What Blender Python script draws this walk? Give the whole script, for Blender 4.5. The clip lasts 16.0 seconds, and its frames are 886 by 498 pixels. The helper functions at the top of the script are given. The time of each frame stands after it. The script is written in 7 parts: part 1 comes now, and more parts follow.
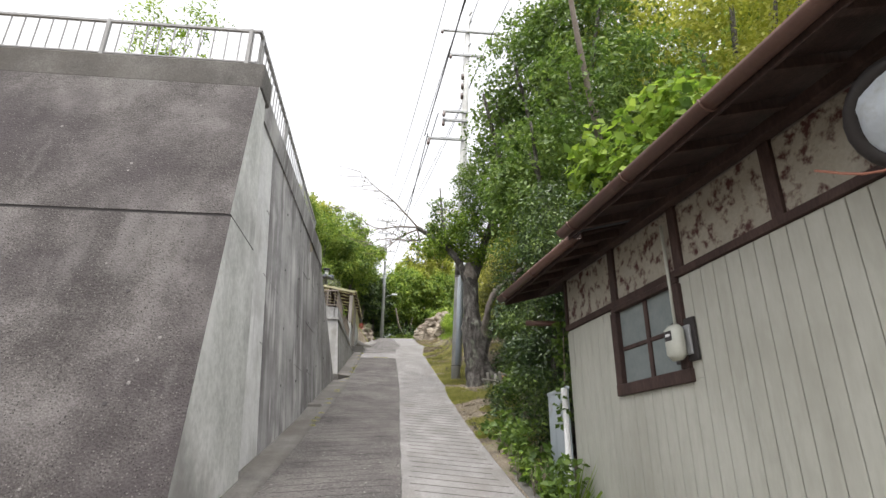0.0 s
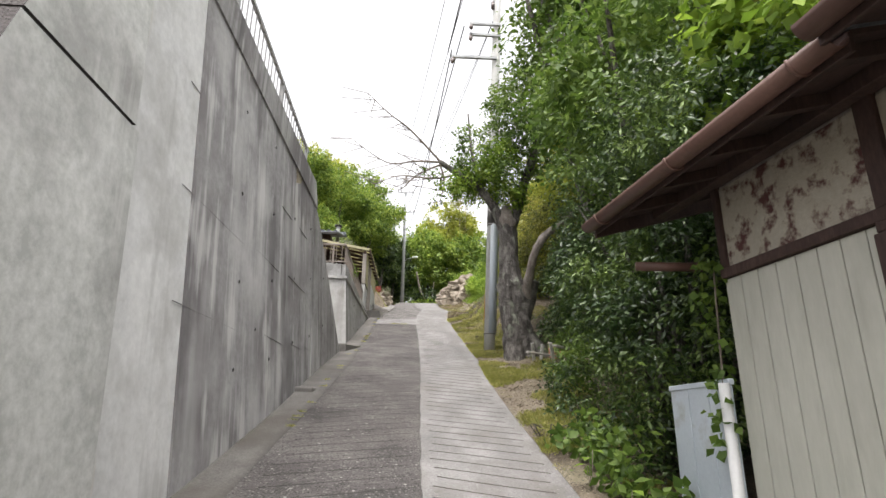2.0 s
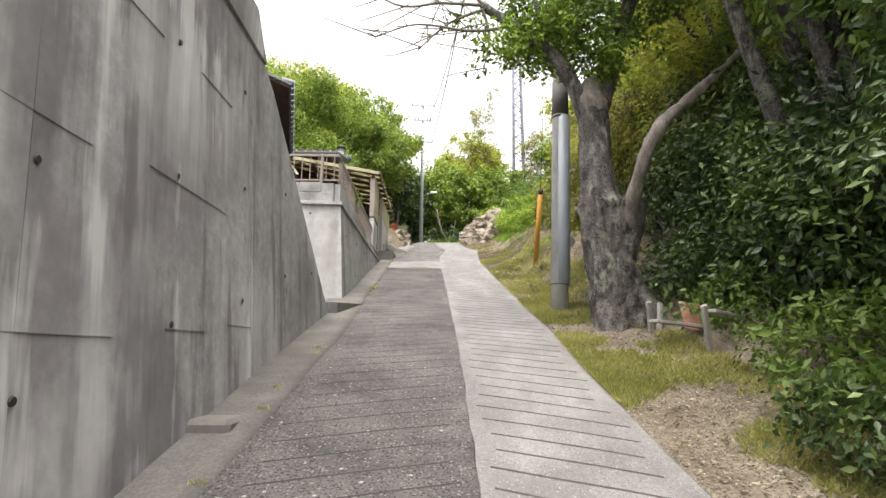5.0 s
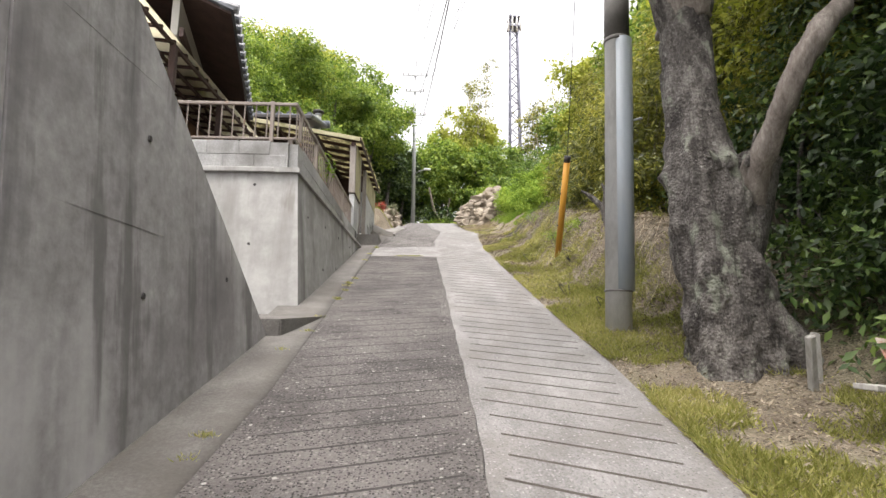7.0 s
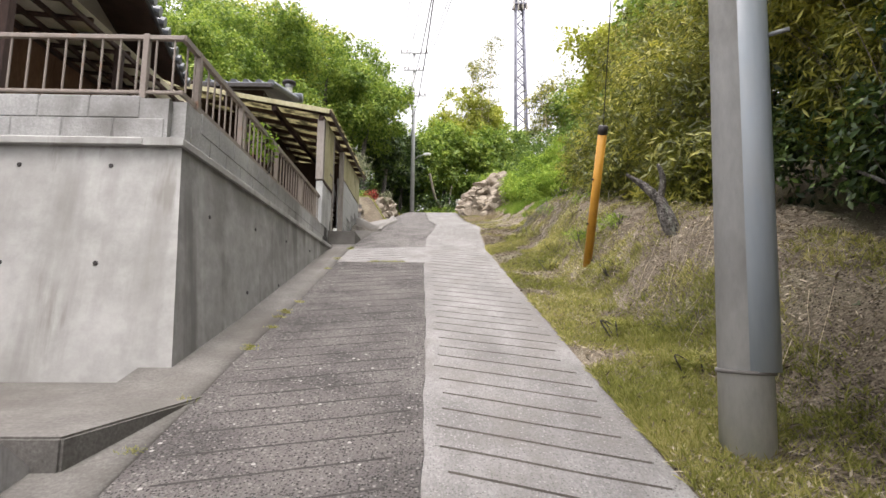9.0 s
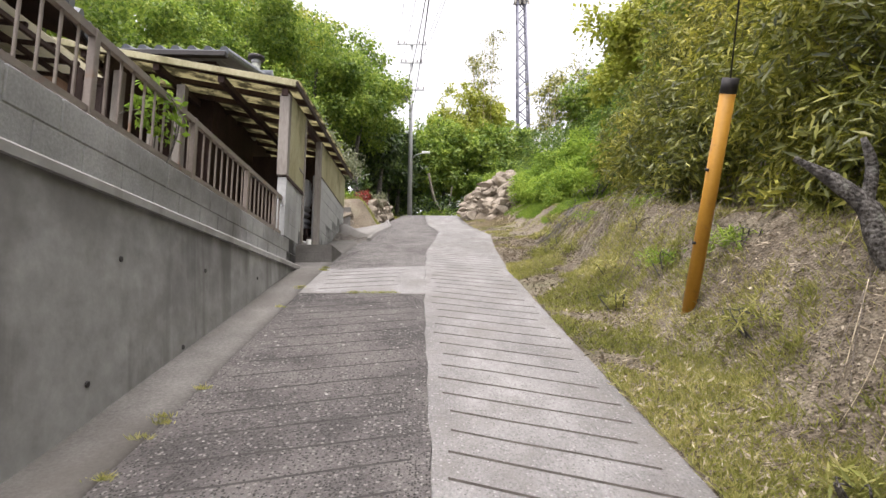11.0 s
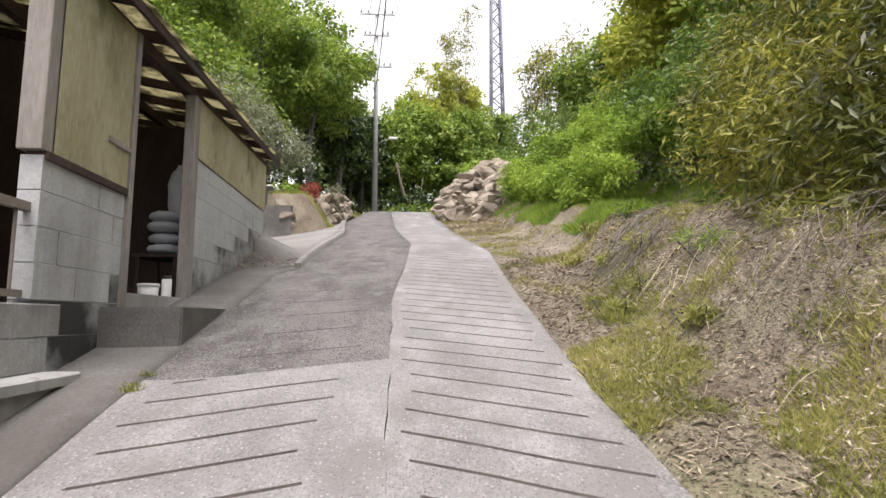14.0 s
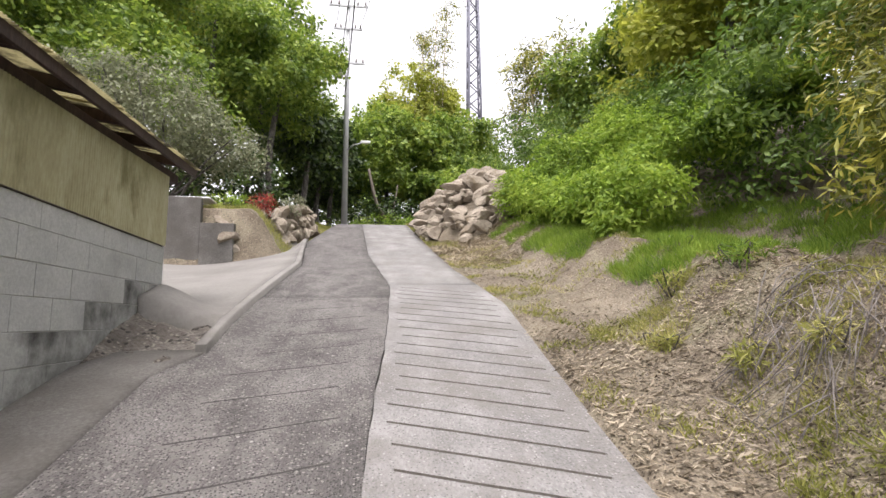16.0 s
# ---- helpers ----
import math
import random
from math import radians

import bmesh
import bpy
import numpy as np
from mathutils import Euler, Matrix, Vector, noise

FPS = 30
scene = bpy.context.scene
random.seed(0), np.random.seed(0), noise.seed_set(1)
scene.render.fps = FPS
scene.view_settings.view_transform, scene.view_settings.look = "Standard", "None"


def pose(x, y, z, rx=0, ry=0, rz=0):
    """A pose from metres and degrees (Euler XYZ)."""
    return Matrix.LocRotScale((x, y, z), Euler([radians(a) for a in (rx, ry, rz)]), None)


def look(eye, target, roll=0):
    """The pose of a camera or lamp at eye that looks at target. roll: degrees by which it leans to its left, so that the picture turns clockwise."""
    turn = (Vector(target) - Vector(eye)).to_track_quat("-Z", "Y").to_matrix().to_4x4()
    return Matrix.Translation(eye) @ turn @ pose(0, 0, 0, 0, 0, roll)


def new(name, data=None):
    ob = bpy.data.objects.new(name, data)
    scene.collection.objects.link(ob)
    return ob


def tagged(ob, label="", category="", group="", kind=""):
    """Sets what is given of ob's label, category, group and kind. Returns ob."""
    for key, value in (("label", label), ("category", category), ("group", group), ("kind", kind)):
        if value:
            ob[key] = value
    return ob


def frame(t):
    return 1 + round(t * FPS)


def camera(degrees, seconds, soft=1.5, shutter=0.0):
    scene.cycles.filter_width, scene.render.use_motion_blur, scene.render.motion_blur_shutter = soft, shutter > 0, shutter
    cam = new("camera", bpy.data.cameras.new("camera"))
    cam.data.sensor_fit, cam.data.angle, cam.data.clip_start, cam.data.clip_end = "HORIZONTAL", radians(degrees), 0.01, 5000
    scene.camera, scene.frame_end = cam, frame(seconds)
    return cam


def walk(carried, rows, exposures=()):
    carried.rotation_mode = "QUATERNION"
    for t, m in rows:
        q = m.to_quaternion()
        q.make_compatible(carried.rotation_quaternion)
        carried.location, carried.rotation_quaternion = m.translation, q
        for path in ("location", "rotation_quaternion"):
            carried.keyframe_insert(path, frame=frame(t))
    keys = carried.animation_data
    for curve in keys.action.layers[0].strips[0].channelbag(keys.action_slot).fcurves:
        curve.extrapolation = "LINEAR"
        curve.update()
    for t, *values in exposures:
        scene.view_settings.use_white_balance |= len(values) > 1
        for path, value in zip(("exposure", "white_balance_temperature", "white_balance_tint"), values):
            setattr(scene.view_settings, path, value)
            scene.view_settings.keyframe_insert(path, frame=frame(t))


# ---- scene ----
cam = camera(77.7, 16.0)
METRES, EYE, TILT, LEAN, TURN = 23.0, 1.31, 0.0, 0.0, -5.2
ROWS = [
    (0.0, 0.0, 0.0, 0.0, -0.17, 20.98, -0.44),
    (0.5, -0.003, 0.0304, 0.0058, 0.11, 19.96, -0.56),
    (1.0, -0.0027, 0.0629, 0.0106, 0.42, 18.91, -0.55),
    (1.5, -0.0071, 0.0983, 0.0171, 1.37, 17.78, -0.59),
    (2.0, -0.0089, 0.1326, 0.0241, 2.03, 17.43, -0.68),
    (2.5, -0.0128, 0.1672, 0.0289, 2.82, 17.0, -0.51),
    (3.0, -0.0157, 0.2006, 0.0345, 3.16, 15.98, -0.63),
    (3.5, -0.0223, 0.2326, 0.0413, 3.51, 14.75, -0.61),
    (4.0, -0.0235, 0.2643, 0.0469, 3.78, 13.94, -0.56),
    (4.5, -0.0288, 0.2946, 0.0539, 4.06, 12.42, -0.42),
    (7.0, -0.0441, 0.4413, 0.0871, 3.21, 9.18, -0.45),
    (7.5, -0.039, 0.4689, 0.0966, 3.02, 8.34, -0.03),
    (8.0, -0.0374, 0.4965, 0.1031, 3.35, 8.19, -0.17),
    (8.5, -0.0347, 0.5256, 0.1094, 3.55, 7.85, -0.1),
    (9.0, -0.0399, 0.5538, 0.1167, 3.75, 7.81, -0.36),
    (11.5, -0.0553, 0.697, 0.1507, 3.41, 7.98, -0.16),
    (12.0, -0.0583, 0.7284, 0.1583, 2.45, 7.89, 0.07),
    (12.5, -0.0626, 0.7583, 0.1663, 1.75, 7.64, -0.13),
    (13.0, -0.0655, 0.7899, 0.1753, 1.49, 7.47, 0.04),
    (13.5, -0.0672, 0.819, 0.183, 1.2, 7.5, -0.04),
    (14.0, -0.0689, 0.8495, 0.1916, 0.28, 7.05, 0.2),
    (14.5, -0.0728, 0.8768, 0.2009, -0.13, 7.01, -0.05),
    (15.0, -0.0749, 0.9076, 0.209, -1.0, 6.95, 0.23),
    (15.5, -0.08, 0.936, 0.2183, -1.8, 7.25, -0.07),
    (16.0, -0.0808, 0.9656, 0.2274, -2.7, 7.66, 0.21),
]
walk(cam, [(t, pose(0, 0, EYE, TILT, LEAN, TURN) @ pose(METRES * x, METRES * y, METRES * z, 90 + pitch, roll, yaw)) for t, x, y, z, yaw, pitch, roll in ROWS],
     exposures=[(0.0, 1.60, 6600, 11), (2.5, 1.80, 6700, 12), (4.5, 2.05, 6800, 12), (8.0, 1.90, 6750, 14), (11.5, 1.77, 6650, 16), (16.0, 1.73, 6650, 16)])

# ---- world and sun: bright overcast ----
world = bpy.data.worlds.new("overcast_sky")
scene.world = world
world.use_nodes = True
wt = world.node_tree
sky = wt.nodes.new("ShaderNodeTexSky")
sky.sky_type, sky.sun_disc = "NISHITA", False
sky.sun_elevation, sky.sun_rotation = radians(74), radians(200)
sky.air_density, sky.dust_density = 1.0, 4.0
veil = wt.nodes.new("ShaderNodeHueSaturation")
veil.inputs["Saturation"].default_value = 0.12
wt.links.new(sky.outputs["Color"], veil.inputs["Color"])
bg = wt.nodes["Background"]
bg.inputs["Strength"].default_value = 0.15
wt.links.new(veil.outputs["Color"], bg.inputs["Color"])
sun = new("sun", bpy.data.lights.new("sun", "SUN"))
sun.data.energy, sun.data.angle, sun.data.color = 0.6, radians(25), (1.0, 0.97, 0.92)
sun.matrix_world = look((-6, 0, 60), (0, 15, 3))


# ---- materials ----
def mat(name, cols, scale=3.0, rough=0.85, bump=0.3, fine=40.0, stretch=(1, 1, 1), metal=0.0, stain=None, stain_scale=0.8, stain_low=0.55, spec=0.4, chips=None, soft=0.12, span=0.32, streaks=None):
    """Node material in world space: cols is a ramp of base colours driven by noise at two scales; stain adds blotches of a second colour."""
    m = bpy.data.materials.new(name)
    m.use_nodes = True
    t = m.node_tree
    b = t.nodes["Principled BSDF"]
    b.inputs["Roughness"].default_value, b.inputs["Metallic"].default_value = rough, metal
    b.inputs["Specular IOR Level"].default_value = spec
    geo = t.nodes.new("ShaderNodeNewGeometry")
    mp = t.nodes.new("ShaderNodeMapping")
    mp.inputs["Scale"].default_value = stretch
    t.links.new(geo.outputs["Position"], mp.inputs["Vector"])

    def noisy(s, detail=6.0, r=0.6):
        n = t.nodes.new("ShaderNodeTexNoise")
        n.inputs["Scale"].default_value, n.inputs["Detail"].default_value, n.inputs["Roughness"].default_value = s, detail, r
        t.links.new(mp.outputs["Vector"], n.inputs["Vector"])
        return n.outputs["Fac"]

    big, small = noisy(scale), noisy(fine, 4.0, 0.7)
    mix = t.nodes.new("ShaderNodeMath")
    mix.operation = "MULTIPLY_ADD"
    mix.inputs[1].default_value = 0.45
    t.links.new(small, mix.inputs[0])
    half = t.nodes.new("ShaderNodeMath")
    half.operation = "MULTIPLY"
    half.inputs[1].default_value = 0.55
    t.links.new(big, half.inputs[0])
    t.links.new(half.outputs[0], mix.inputs[2])
    ramp = t.nodes.new("ShaderNodeValToRGB")
    els = ramp.color_ramp.elements
    while len(els) < len(cols):
        els.new(0.5)
    for k, c in enumerate(cols):
        els[k].position = 0.5 - span / 2 + span * k / max(1, len(cols) - 1)
        els[k].color = (*c, 1)
    t.links.new(mix.outputs[0], ramp.inputs["Fac"])
    out = ramp.outputs["Color"]
    if stain:
        sf = t.nodes.new("ShaderNodeMapRange")
        sf.inputs["From Min"].default_value, sf.inputs["From Max"].default_value = stain_low, stain_low + soft
        blot = t.nodes.new("ShaderNodeTexNoise")
        blot.inputs["Scale"].default_value, blot.inputs["Detail"].default_value, blot.inputs["Roughness"].default_value = stain_scale, 8.0, 0.62
        squash = t.nodes.new("ShaderNodeMapping")
        squash.inputs["Scale"].default_value = tuple(math.sqrt(c) for c in stretch)
        t.links.new(geo.outputs["Position"], squash.inputs["Vector"])
        t.links.new(squash.outputs["Vector"], blot.inputs["Vector"])
        t.links.new(blot.outputs["Fac"], sf.inputs["Value"])
        mx = t.nodes.new("ShaderNodeMix")
        mx.data_type = "RGBA"
        mx.inputs["B"].default_value = (*stain, 1)
        t.links.new(sf.outputs["Result"], mx.inputs["Factor"])
        t.links.new(out, mx.inputs["A"])
        out = mx.outputs["Result"]
    # runs of water and lime down the face
    for run_scale, run_col, run_low, run_soft in streaks or ():
        lines = t.nodes.new("ShaderNodeMapping")
        lines.inputs["Scale"].default_value = (run_scale, run_scale, run_scale * 0.05)
        lines.inputs["Location"].default_value = (run_low * 9.0, run_scale, 0.3)
        t.links.new(geo.outputs["Position"], lines.inputs["Vector"])
        run = t.nodes.new("ShaderNodeTexNoise")
        run.inputs["Scale"].default_value, run.inputs["Detail"].default_value, run.inputs["Roughness"].default_value = 1.0, 5.0, 0.6
        t.links.new(lines.outputs["Vector"], run.inputs["Vector"])
        broad = t.nodes.new("ShaderNodeTexNoise")
        broad.inputs["Scale"].default_value, broad.inputs["Detail"].default_value = 0.55 + 0.1 * run_scale, 5.0
        t.links.new(geo.outputs["Position"], broad.inputs["Vector"])
        tot = t.nodes.new("ShaderNodeMath")
        tot.operation = "MULTIPLY_ADD"
        tot.inputs[1].default_value = 0.8
        t.links.new(broad.outputs["Fac"], tot.inputs[0])
        t.links.new(run.outputs["Fac"], tot.inputs[2])
        sf = t.nodes.new("ShaderNodeMapRange")
        sf.inputs["From Min"].default_value, sf.inputs["From Max"].default_value = 0.4 + run_low, 0.4 + run_low + run_soft
        sf.inputs["To Max"].default_value = 0.7
        t.links.new(tot.outputs[0], sf.inputs["Value"])
        mx = t.nodes.new("ShaderNodeMix")
        mx.data_type = "RGBA"
        mx.inputs["B"].default_value = (*run_col, 1)
        t.links.new(sf.outputs["Result"], mx.inputs["Factor"])
        t.links.new(out, mx.inputs["A"])
        out = mx.outputs["Result"]
    height = mix.outputs[0]
    if chips:
        for chip_scale, chip_col, chip_share, chip_size in chips:
            vo = t.nodes.new("ShaderNodeTexVoronoi")
            vo.inputs["Scale"].default_value = chip_scale
            t.links.new(geo.outputs["Position"], vo.inputs["Vector"])
            sep = t.nodes.new("ShaderNodeSeparateColor")
            t.links.new(vo.outputs["Color"], sep.inputs["Color"])
            pick = t.nodes.new("ShaderNodeMath")
            pick.operation = "LESS_THAN"
            pick.inputs[1].default_value = chip_share
            t.links.new(sep.outputs["Red"], pick.inputs[0])
            near = t.nodes.new("ShaderNodeMath")
            near.operation = "LESS_THAN"
            near.inputs[1].default_value = chip_size
            t.links.new(vo.outputs["Distance"], near.inputs[0])
            both = t.nodes.new("ShaderNodeMath")
            both.operation = "MULTIPLY"
            t.links.new(pick.outputs[0], both.inputs[0])
            t.links.new(near.outputs[0], both.inputs[1])
            mx = t.nodes.new("ShaderNodeMix")
            mx.data_type = "RGBA"
            mx.inputs["B"].default_value = (*chip_col, 1)
            t.links.new(both.outputs[0], mx.inputs["Factor"])
            t.links.new(out, mx.inputs["A"])
            out = mx.outputs["Result"]
            up = t.nodes.new("ShaderNodeMath")
            up.operation = "MULTIPLY_ADD"
            up.inputs[1].default_value = -0.6
            t.links.new(vo.outputs["Distance"], up.inputs[0])
            t.links.new(height, up.inputs[2])
            height = up.outputs[0]
    t.links.new(out, b.inputs["Base Color"])
    bp = t.nodes.new("ShaderNodeBump")
    bp.inputs["Strength"].default_value, bp.inputs["Distance"].default_value = bump, 0.02
    t.links.new(height, bp.inputs["Height"])
    t.links.new(bp.outputs["Normal"], b.inputs["Normal"])
    return m


def leaf_mat(name, cols, rough=0.5, glow=0.35):
    """Leaf with a colour of its own per leaf and some light let through."""
    m = bpy.data.materials.new(name)
    m.use_nodes = True
    t = m.node_tree
    b = t.nodes["Principled BSDF"]
    b.inputs["Roughness"].default_value = rough
    geo = t.nodes.new("ShaderNodeNewGeometry")
    n = t.nodes.new("ShaderNodeTexNoise")
    n.inputs["Scale"].default_value, n.inputs["Detail"].default_value = 1.1, 3.0
    t.links.new(geo.outputs["Position"], n.inputs["Vector"])
    add = t.nodes.new("ShaderNodeMath")
    add.operation = "MULTIPLY_ADD"
    add.inputs[1].default_value = 0.4
    t.links.new(geo.outputs["Random Per Island"], add.inputs[0])
    t.links.new(n.outputs["Fac"], add.inputs[2])
    ramp = t.nodes.new("ShaderNodeValToRGB")
    els = ramp.color_ramp.elements
    while len(els) < len(cols):
        els.new(0.5)
    for k, c in enumerate(cols):
        els[k].position = 0.4 + 0.6 * k / max(1, len(cols) - 1)
        els[k].color = (*c, 1)
    t.links.new(add.outputs[0], ramp.inputs["Fac"])
    t.links.new(ramp.outputs["Color"], b.inputs["Base Color"])
    tr = t.nodes.new("ShaderNodeBsdfTranslucent")
    t.links.new(ramp.outputs["Color"], tr.inputs["Color"])
    mx = t.nodes.new("ShaderNodeMixShader")
    mx.inputs["Fac"].default_value = glow
    t.links.new(b.outputs[0], mx.inputs[1])
    t.links.new(tr.outputs[0], mx.inputs[2])
    t.links.new(mx.outputs[0], t.nodes["Material Output"].inputs["Surface"])
    return m


M_ASPHALT = mat("worn_asphalt", [(0.06, 0.056, 0.054), (0.112, 0.105, 0.101), (0.20, 0.19, 0.183)], 1.3, 0.92, 0.9, 60, (1.8, 0.6, 1), stain=(0.165, 0.155, 0.148), stain_scale=3.2, stain_low=0.48, soft=0.15, span=0.24, chips=[(60, (0.23, 0.216, 0.205), 0.28, 0.40), (95, (0.04, 0.037, 0.036), 0.30, 0.5), (26, (0.33, 0.318, 0.30), 0.02, 0.24)])
M_ASPHALT_LOW = mat("coarse_asphalt", [(0.046, 0.042, 0.041), (0.09, 0.083, 0.08), (0.165, 0.154, 0.148)], 1.4, 0.92, 1.0, 70, stain=(0.128, 0.117, 0.111), stain_scale=0.7, stain_low=0.46, soft=0.25, span=0.24, chips=[(42, (0.195, 0.183, 0.175), 0.30, 0.38), (80, (0.025, 0.023, 0.022), 0.30, 0.5), (24, (0.34, 0.327, 0.31), 0.035, 0.28)])
M_SLAB = mat("grooved_concrete", [(0.128, 0.123, 0.120), (0.186, 0.181, 0.177), (0.25, 0.245, 0.24)], 1.8, 0.9, 0.55, 60, (1.3, 0.6, 1), stain=(0.148, 0.139, 0.131), stain_scale=2.2, stain_low=0.47, soft=0.2, span=0.22, chips=[(75, (0.115, 0.109, 0.105), 0.22, 0.38), (55, (0.27, 0.264, 0.257), 0.18, 0.32)])
M_GROOVE = mat("groove_dirt", [(0.055, 0.049, 0.043), (0.11, 0.099, 0.087)], 6, 0.95, 0.4)
M_GUTTER = mat("gutter_concrete", [(0.068, 0.064, 0.059), (0.11, 0.104, 0.097), (0.17, 0.162, 0.152)], 1.6, 0.92, 0.5, 50, stain=(0.075, 0.068, 0.059), stain_scale=0.9, stain_low=0.46, soft=0.25, span=0.26)
M_WALL = mat("streaked_concrete", [(0.20, 0.191, 0.193), (0.29, 0.281, 0.283), (0.40, 0.392, 0.39)], 0.8, 0.85, 0.14, 12, stain=(0.195, 0.181, 0.186), stain_scale=0.5, stain_low=0.48, soft=0.14, span=0.28, streaks=[(1.3, (0.55, 0.543, 0.535), 0.49, 0.20), (2.3, (0.105, 0.097, 0.101), 0.525, 0.16), (4.2, (0.60, 0.592, 0.58), 0.58, 0.12), (7.0, (0.13, 0.122, 0.12), 0.60, 0.12)])
M_WALL_LIGHT = mat("lime_streaked_concrete", [(0.22, 0.212, 0.213), (0.315, 0.307, 0.307), (0.42, 0.413, 0.41)], 0.8, 0.85, 0.14, 12, stain=(0.20, 0.188, 0.19), stain_scale=0.5, stain_low=0.48, soft=0.14, span=0.28, streaks=[(1.0, (0.56, 0.554, 0.546), 0.45, 0.20), (2.3, (0.11, 0.102, 0.105), 0.54, 0.16), (4.2, (0.60, 0.592, 0.58), 0.56, 0.12)])
# a little darker than the other pours; also used for the form seams
M_WALL_DARK = mat("darker_streaked_concrete", [(0.19, 0.181, 0.18), (0.275, 0.266, 0.265), (0.375, 0.367, 0.363)], 0.8, 0.85, 0.14, 12, stain=(0.17, 0.159, 0.16), stain_scale=0.5, stain_low=0.48, soft=0.14, span=0.28, streaks=[(1.3, (0.50, 0.493, 0.485), 0.49, 0.20), (2.3, (0.09, 0.084, 0.085), 0.53, 0.16), (7.0, (0.11, 0.104, 0.10), 0.59, 0.12)])
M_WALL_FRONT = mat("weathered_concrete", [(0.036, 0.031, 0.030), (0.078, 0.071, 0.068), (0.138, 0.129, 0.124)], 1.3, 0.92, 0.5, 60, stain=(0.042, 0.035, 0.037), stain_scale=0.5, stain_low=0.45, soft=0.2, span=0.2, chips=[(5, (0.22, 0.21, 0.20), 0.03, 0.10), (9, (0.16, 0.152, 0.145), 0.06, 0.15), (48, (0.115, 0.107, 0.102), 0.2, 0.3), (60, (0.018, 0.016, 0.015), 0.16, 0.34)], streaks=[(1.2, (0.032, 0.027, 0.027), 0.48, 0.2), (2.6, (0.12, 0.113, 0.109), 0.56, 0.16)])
M_WALL_PALE = mat("pale_concrete", [(0.38, 0.386, 0.366), (0.51, 0.518, 0.495), (0.64, 0.64, 0.62)], 1.1, 0.8, 0.1, 14, stain=(0.27, 0.265, 0.253), stain_scale=0.6, stain_low=0.55, soft=0.15, span=0.24, streaks=[(1.5, (0.24, 0.233, 0.228), 0.56, 0.16), (3.5, (0.64, 0.64, 0.62), 0.55, 0.14)])
M_WALL_STRIP = mat("lime_washed_concrete", [(0.50, 0.502, 0.494), (0.62, 0.62, 0.612), (0.73, 0.73, 0.72)], 1.1, 0.8, 0.12, 14, stain=(0.36, 0.355, 0.335), stain_scale=0.8, stain_low=0.5, soft=0.2, streaks=[(3.0, (0.30, 0.295, 0.28), 0.56, 0.2), (2.0, (0.40, 0.34, 0.22), 0.62, 0.1)])
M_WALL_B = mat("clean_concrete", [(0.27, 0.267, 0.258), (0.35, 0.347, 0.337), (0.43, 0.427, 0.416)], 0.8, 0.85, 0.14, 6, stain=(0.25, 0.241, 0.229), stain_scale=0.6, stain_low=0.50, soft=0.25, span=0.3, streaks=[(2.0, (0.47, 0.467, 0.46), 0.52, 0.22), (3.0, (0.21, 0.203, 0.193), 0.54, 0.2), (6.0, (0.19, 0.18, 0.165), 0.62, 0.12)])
# terrace concrete again, its base darkened to carry the shade of the side faces
M_WALL_SIDE = mat("shaded_side_concrete", [(0.19, 0.187, 0.183), (0.265, 0.262, 0.256), (0.35, 0.347, 0.34)], 0.8, 0.85, 0.14, 6, stain=(0.155, 0.149, 0.143), stain_scale=0.6, stain_low=0.48, soft=0.16, span=0.28, streaks=[(2.0, (0.42, 0.418, 0.412), 0.53, 0.16), (3.0, (0.105, 0.10, 0.096), 0.52, 0.15)])
M_BLOCK = mat("concrete_block", [(0.32, 0.327, 0.33), (0.41, 0.417, 0.418), (0.52, 0.525, 0.522)], 1.6, 0.92, 0.35, 50, stain=(0.22, 0.218, 0.212), stain_scale=0.7, stain_low=0.52, soft=0.22, span=0.28, streaks=[(2.0, (0.20, 0.197, 0.19), 0.58, 0.2)])
M_BLOCK_DULL = mat("weathered_block", [(0.23, 0.231, 0.23), (0.31, 0.311, 0.308), (0.41, 0.41, 0.405)], 1.6, 0.92, 0.35, 50, stain=(0.14, 0.135, 0.128), stain_scale=0.9, stain_low=0.48, soft=0.2, span=0.28, streaks=[(2.0, (0.13, 0.125, 0.12), 0.52, 0.18)])
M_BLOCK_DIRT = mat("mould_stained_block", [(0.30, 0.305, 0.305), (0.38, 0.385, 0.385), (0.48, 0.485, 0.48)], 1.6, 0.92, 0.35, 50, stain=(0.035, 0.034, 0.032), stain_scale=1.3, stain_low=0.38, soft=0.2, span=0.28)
M_MORTAR = mat("mortar", [(0.34, 0.345, 0.345), (0.43, 0.435, 0.43)], 6, 0.95, 0.4)
M_RAIL = mat("brown_painted_steel", [(0.17, 0.14, 0.12), (0.24, 0.205, 0.18)], 6, 0.5, 0.1, stain=(0.20, 0.10, 0.05), stain_scale=5, stain_low=0.62)
M_RAIL_GREY = mat("grey_painted_steel", [(0.22, 0.22, 0.22), (0.30, 0.30, 0.295)], 6, 0.45, 0.1, stain=(0.2, 0.13, 0.09), stain_scale=6, stain_low=0.66)
M_SIDING = mat("cream_metal_siding", [(0.32, 0.32, 0.277), (0.385, 0.385, 0.337), (0.44, 0.44, 0.392)], 1.1, 0.55, 0.06, 14, (1, 1, 0.25), stain=(0.29, 0.286, 0.245), stain_scale=0.9, stain_low=0.5, soft=0.25)
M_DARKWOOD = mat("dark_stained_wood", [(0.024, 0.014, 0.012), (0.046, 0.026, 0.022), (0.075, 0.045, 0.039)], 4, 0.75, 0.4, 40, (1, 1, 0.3))
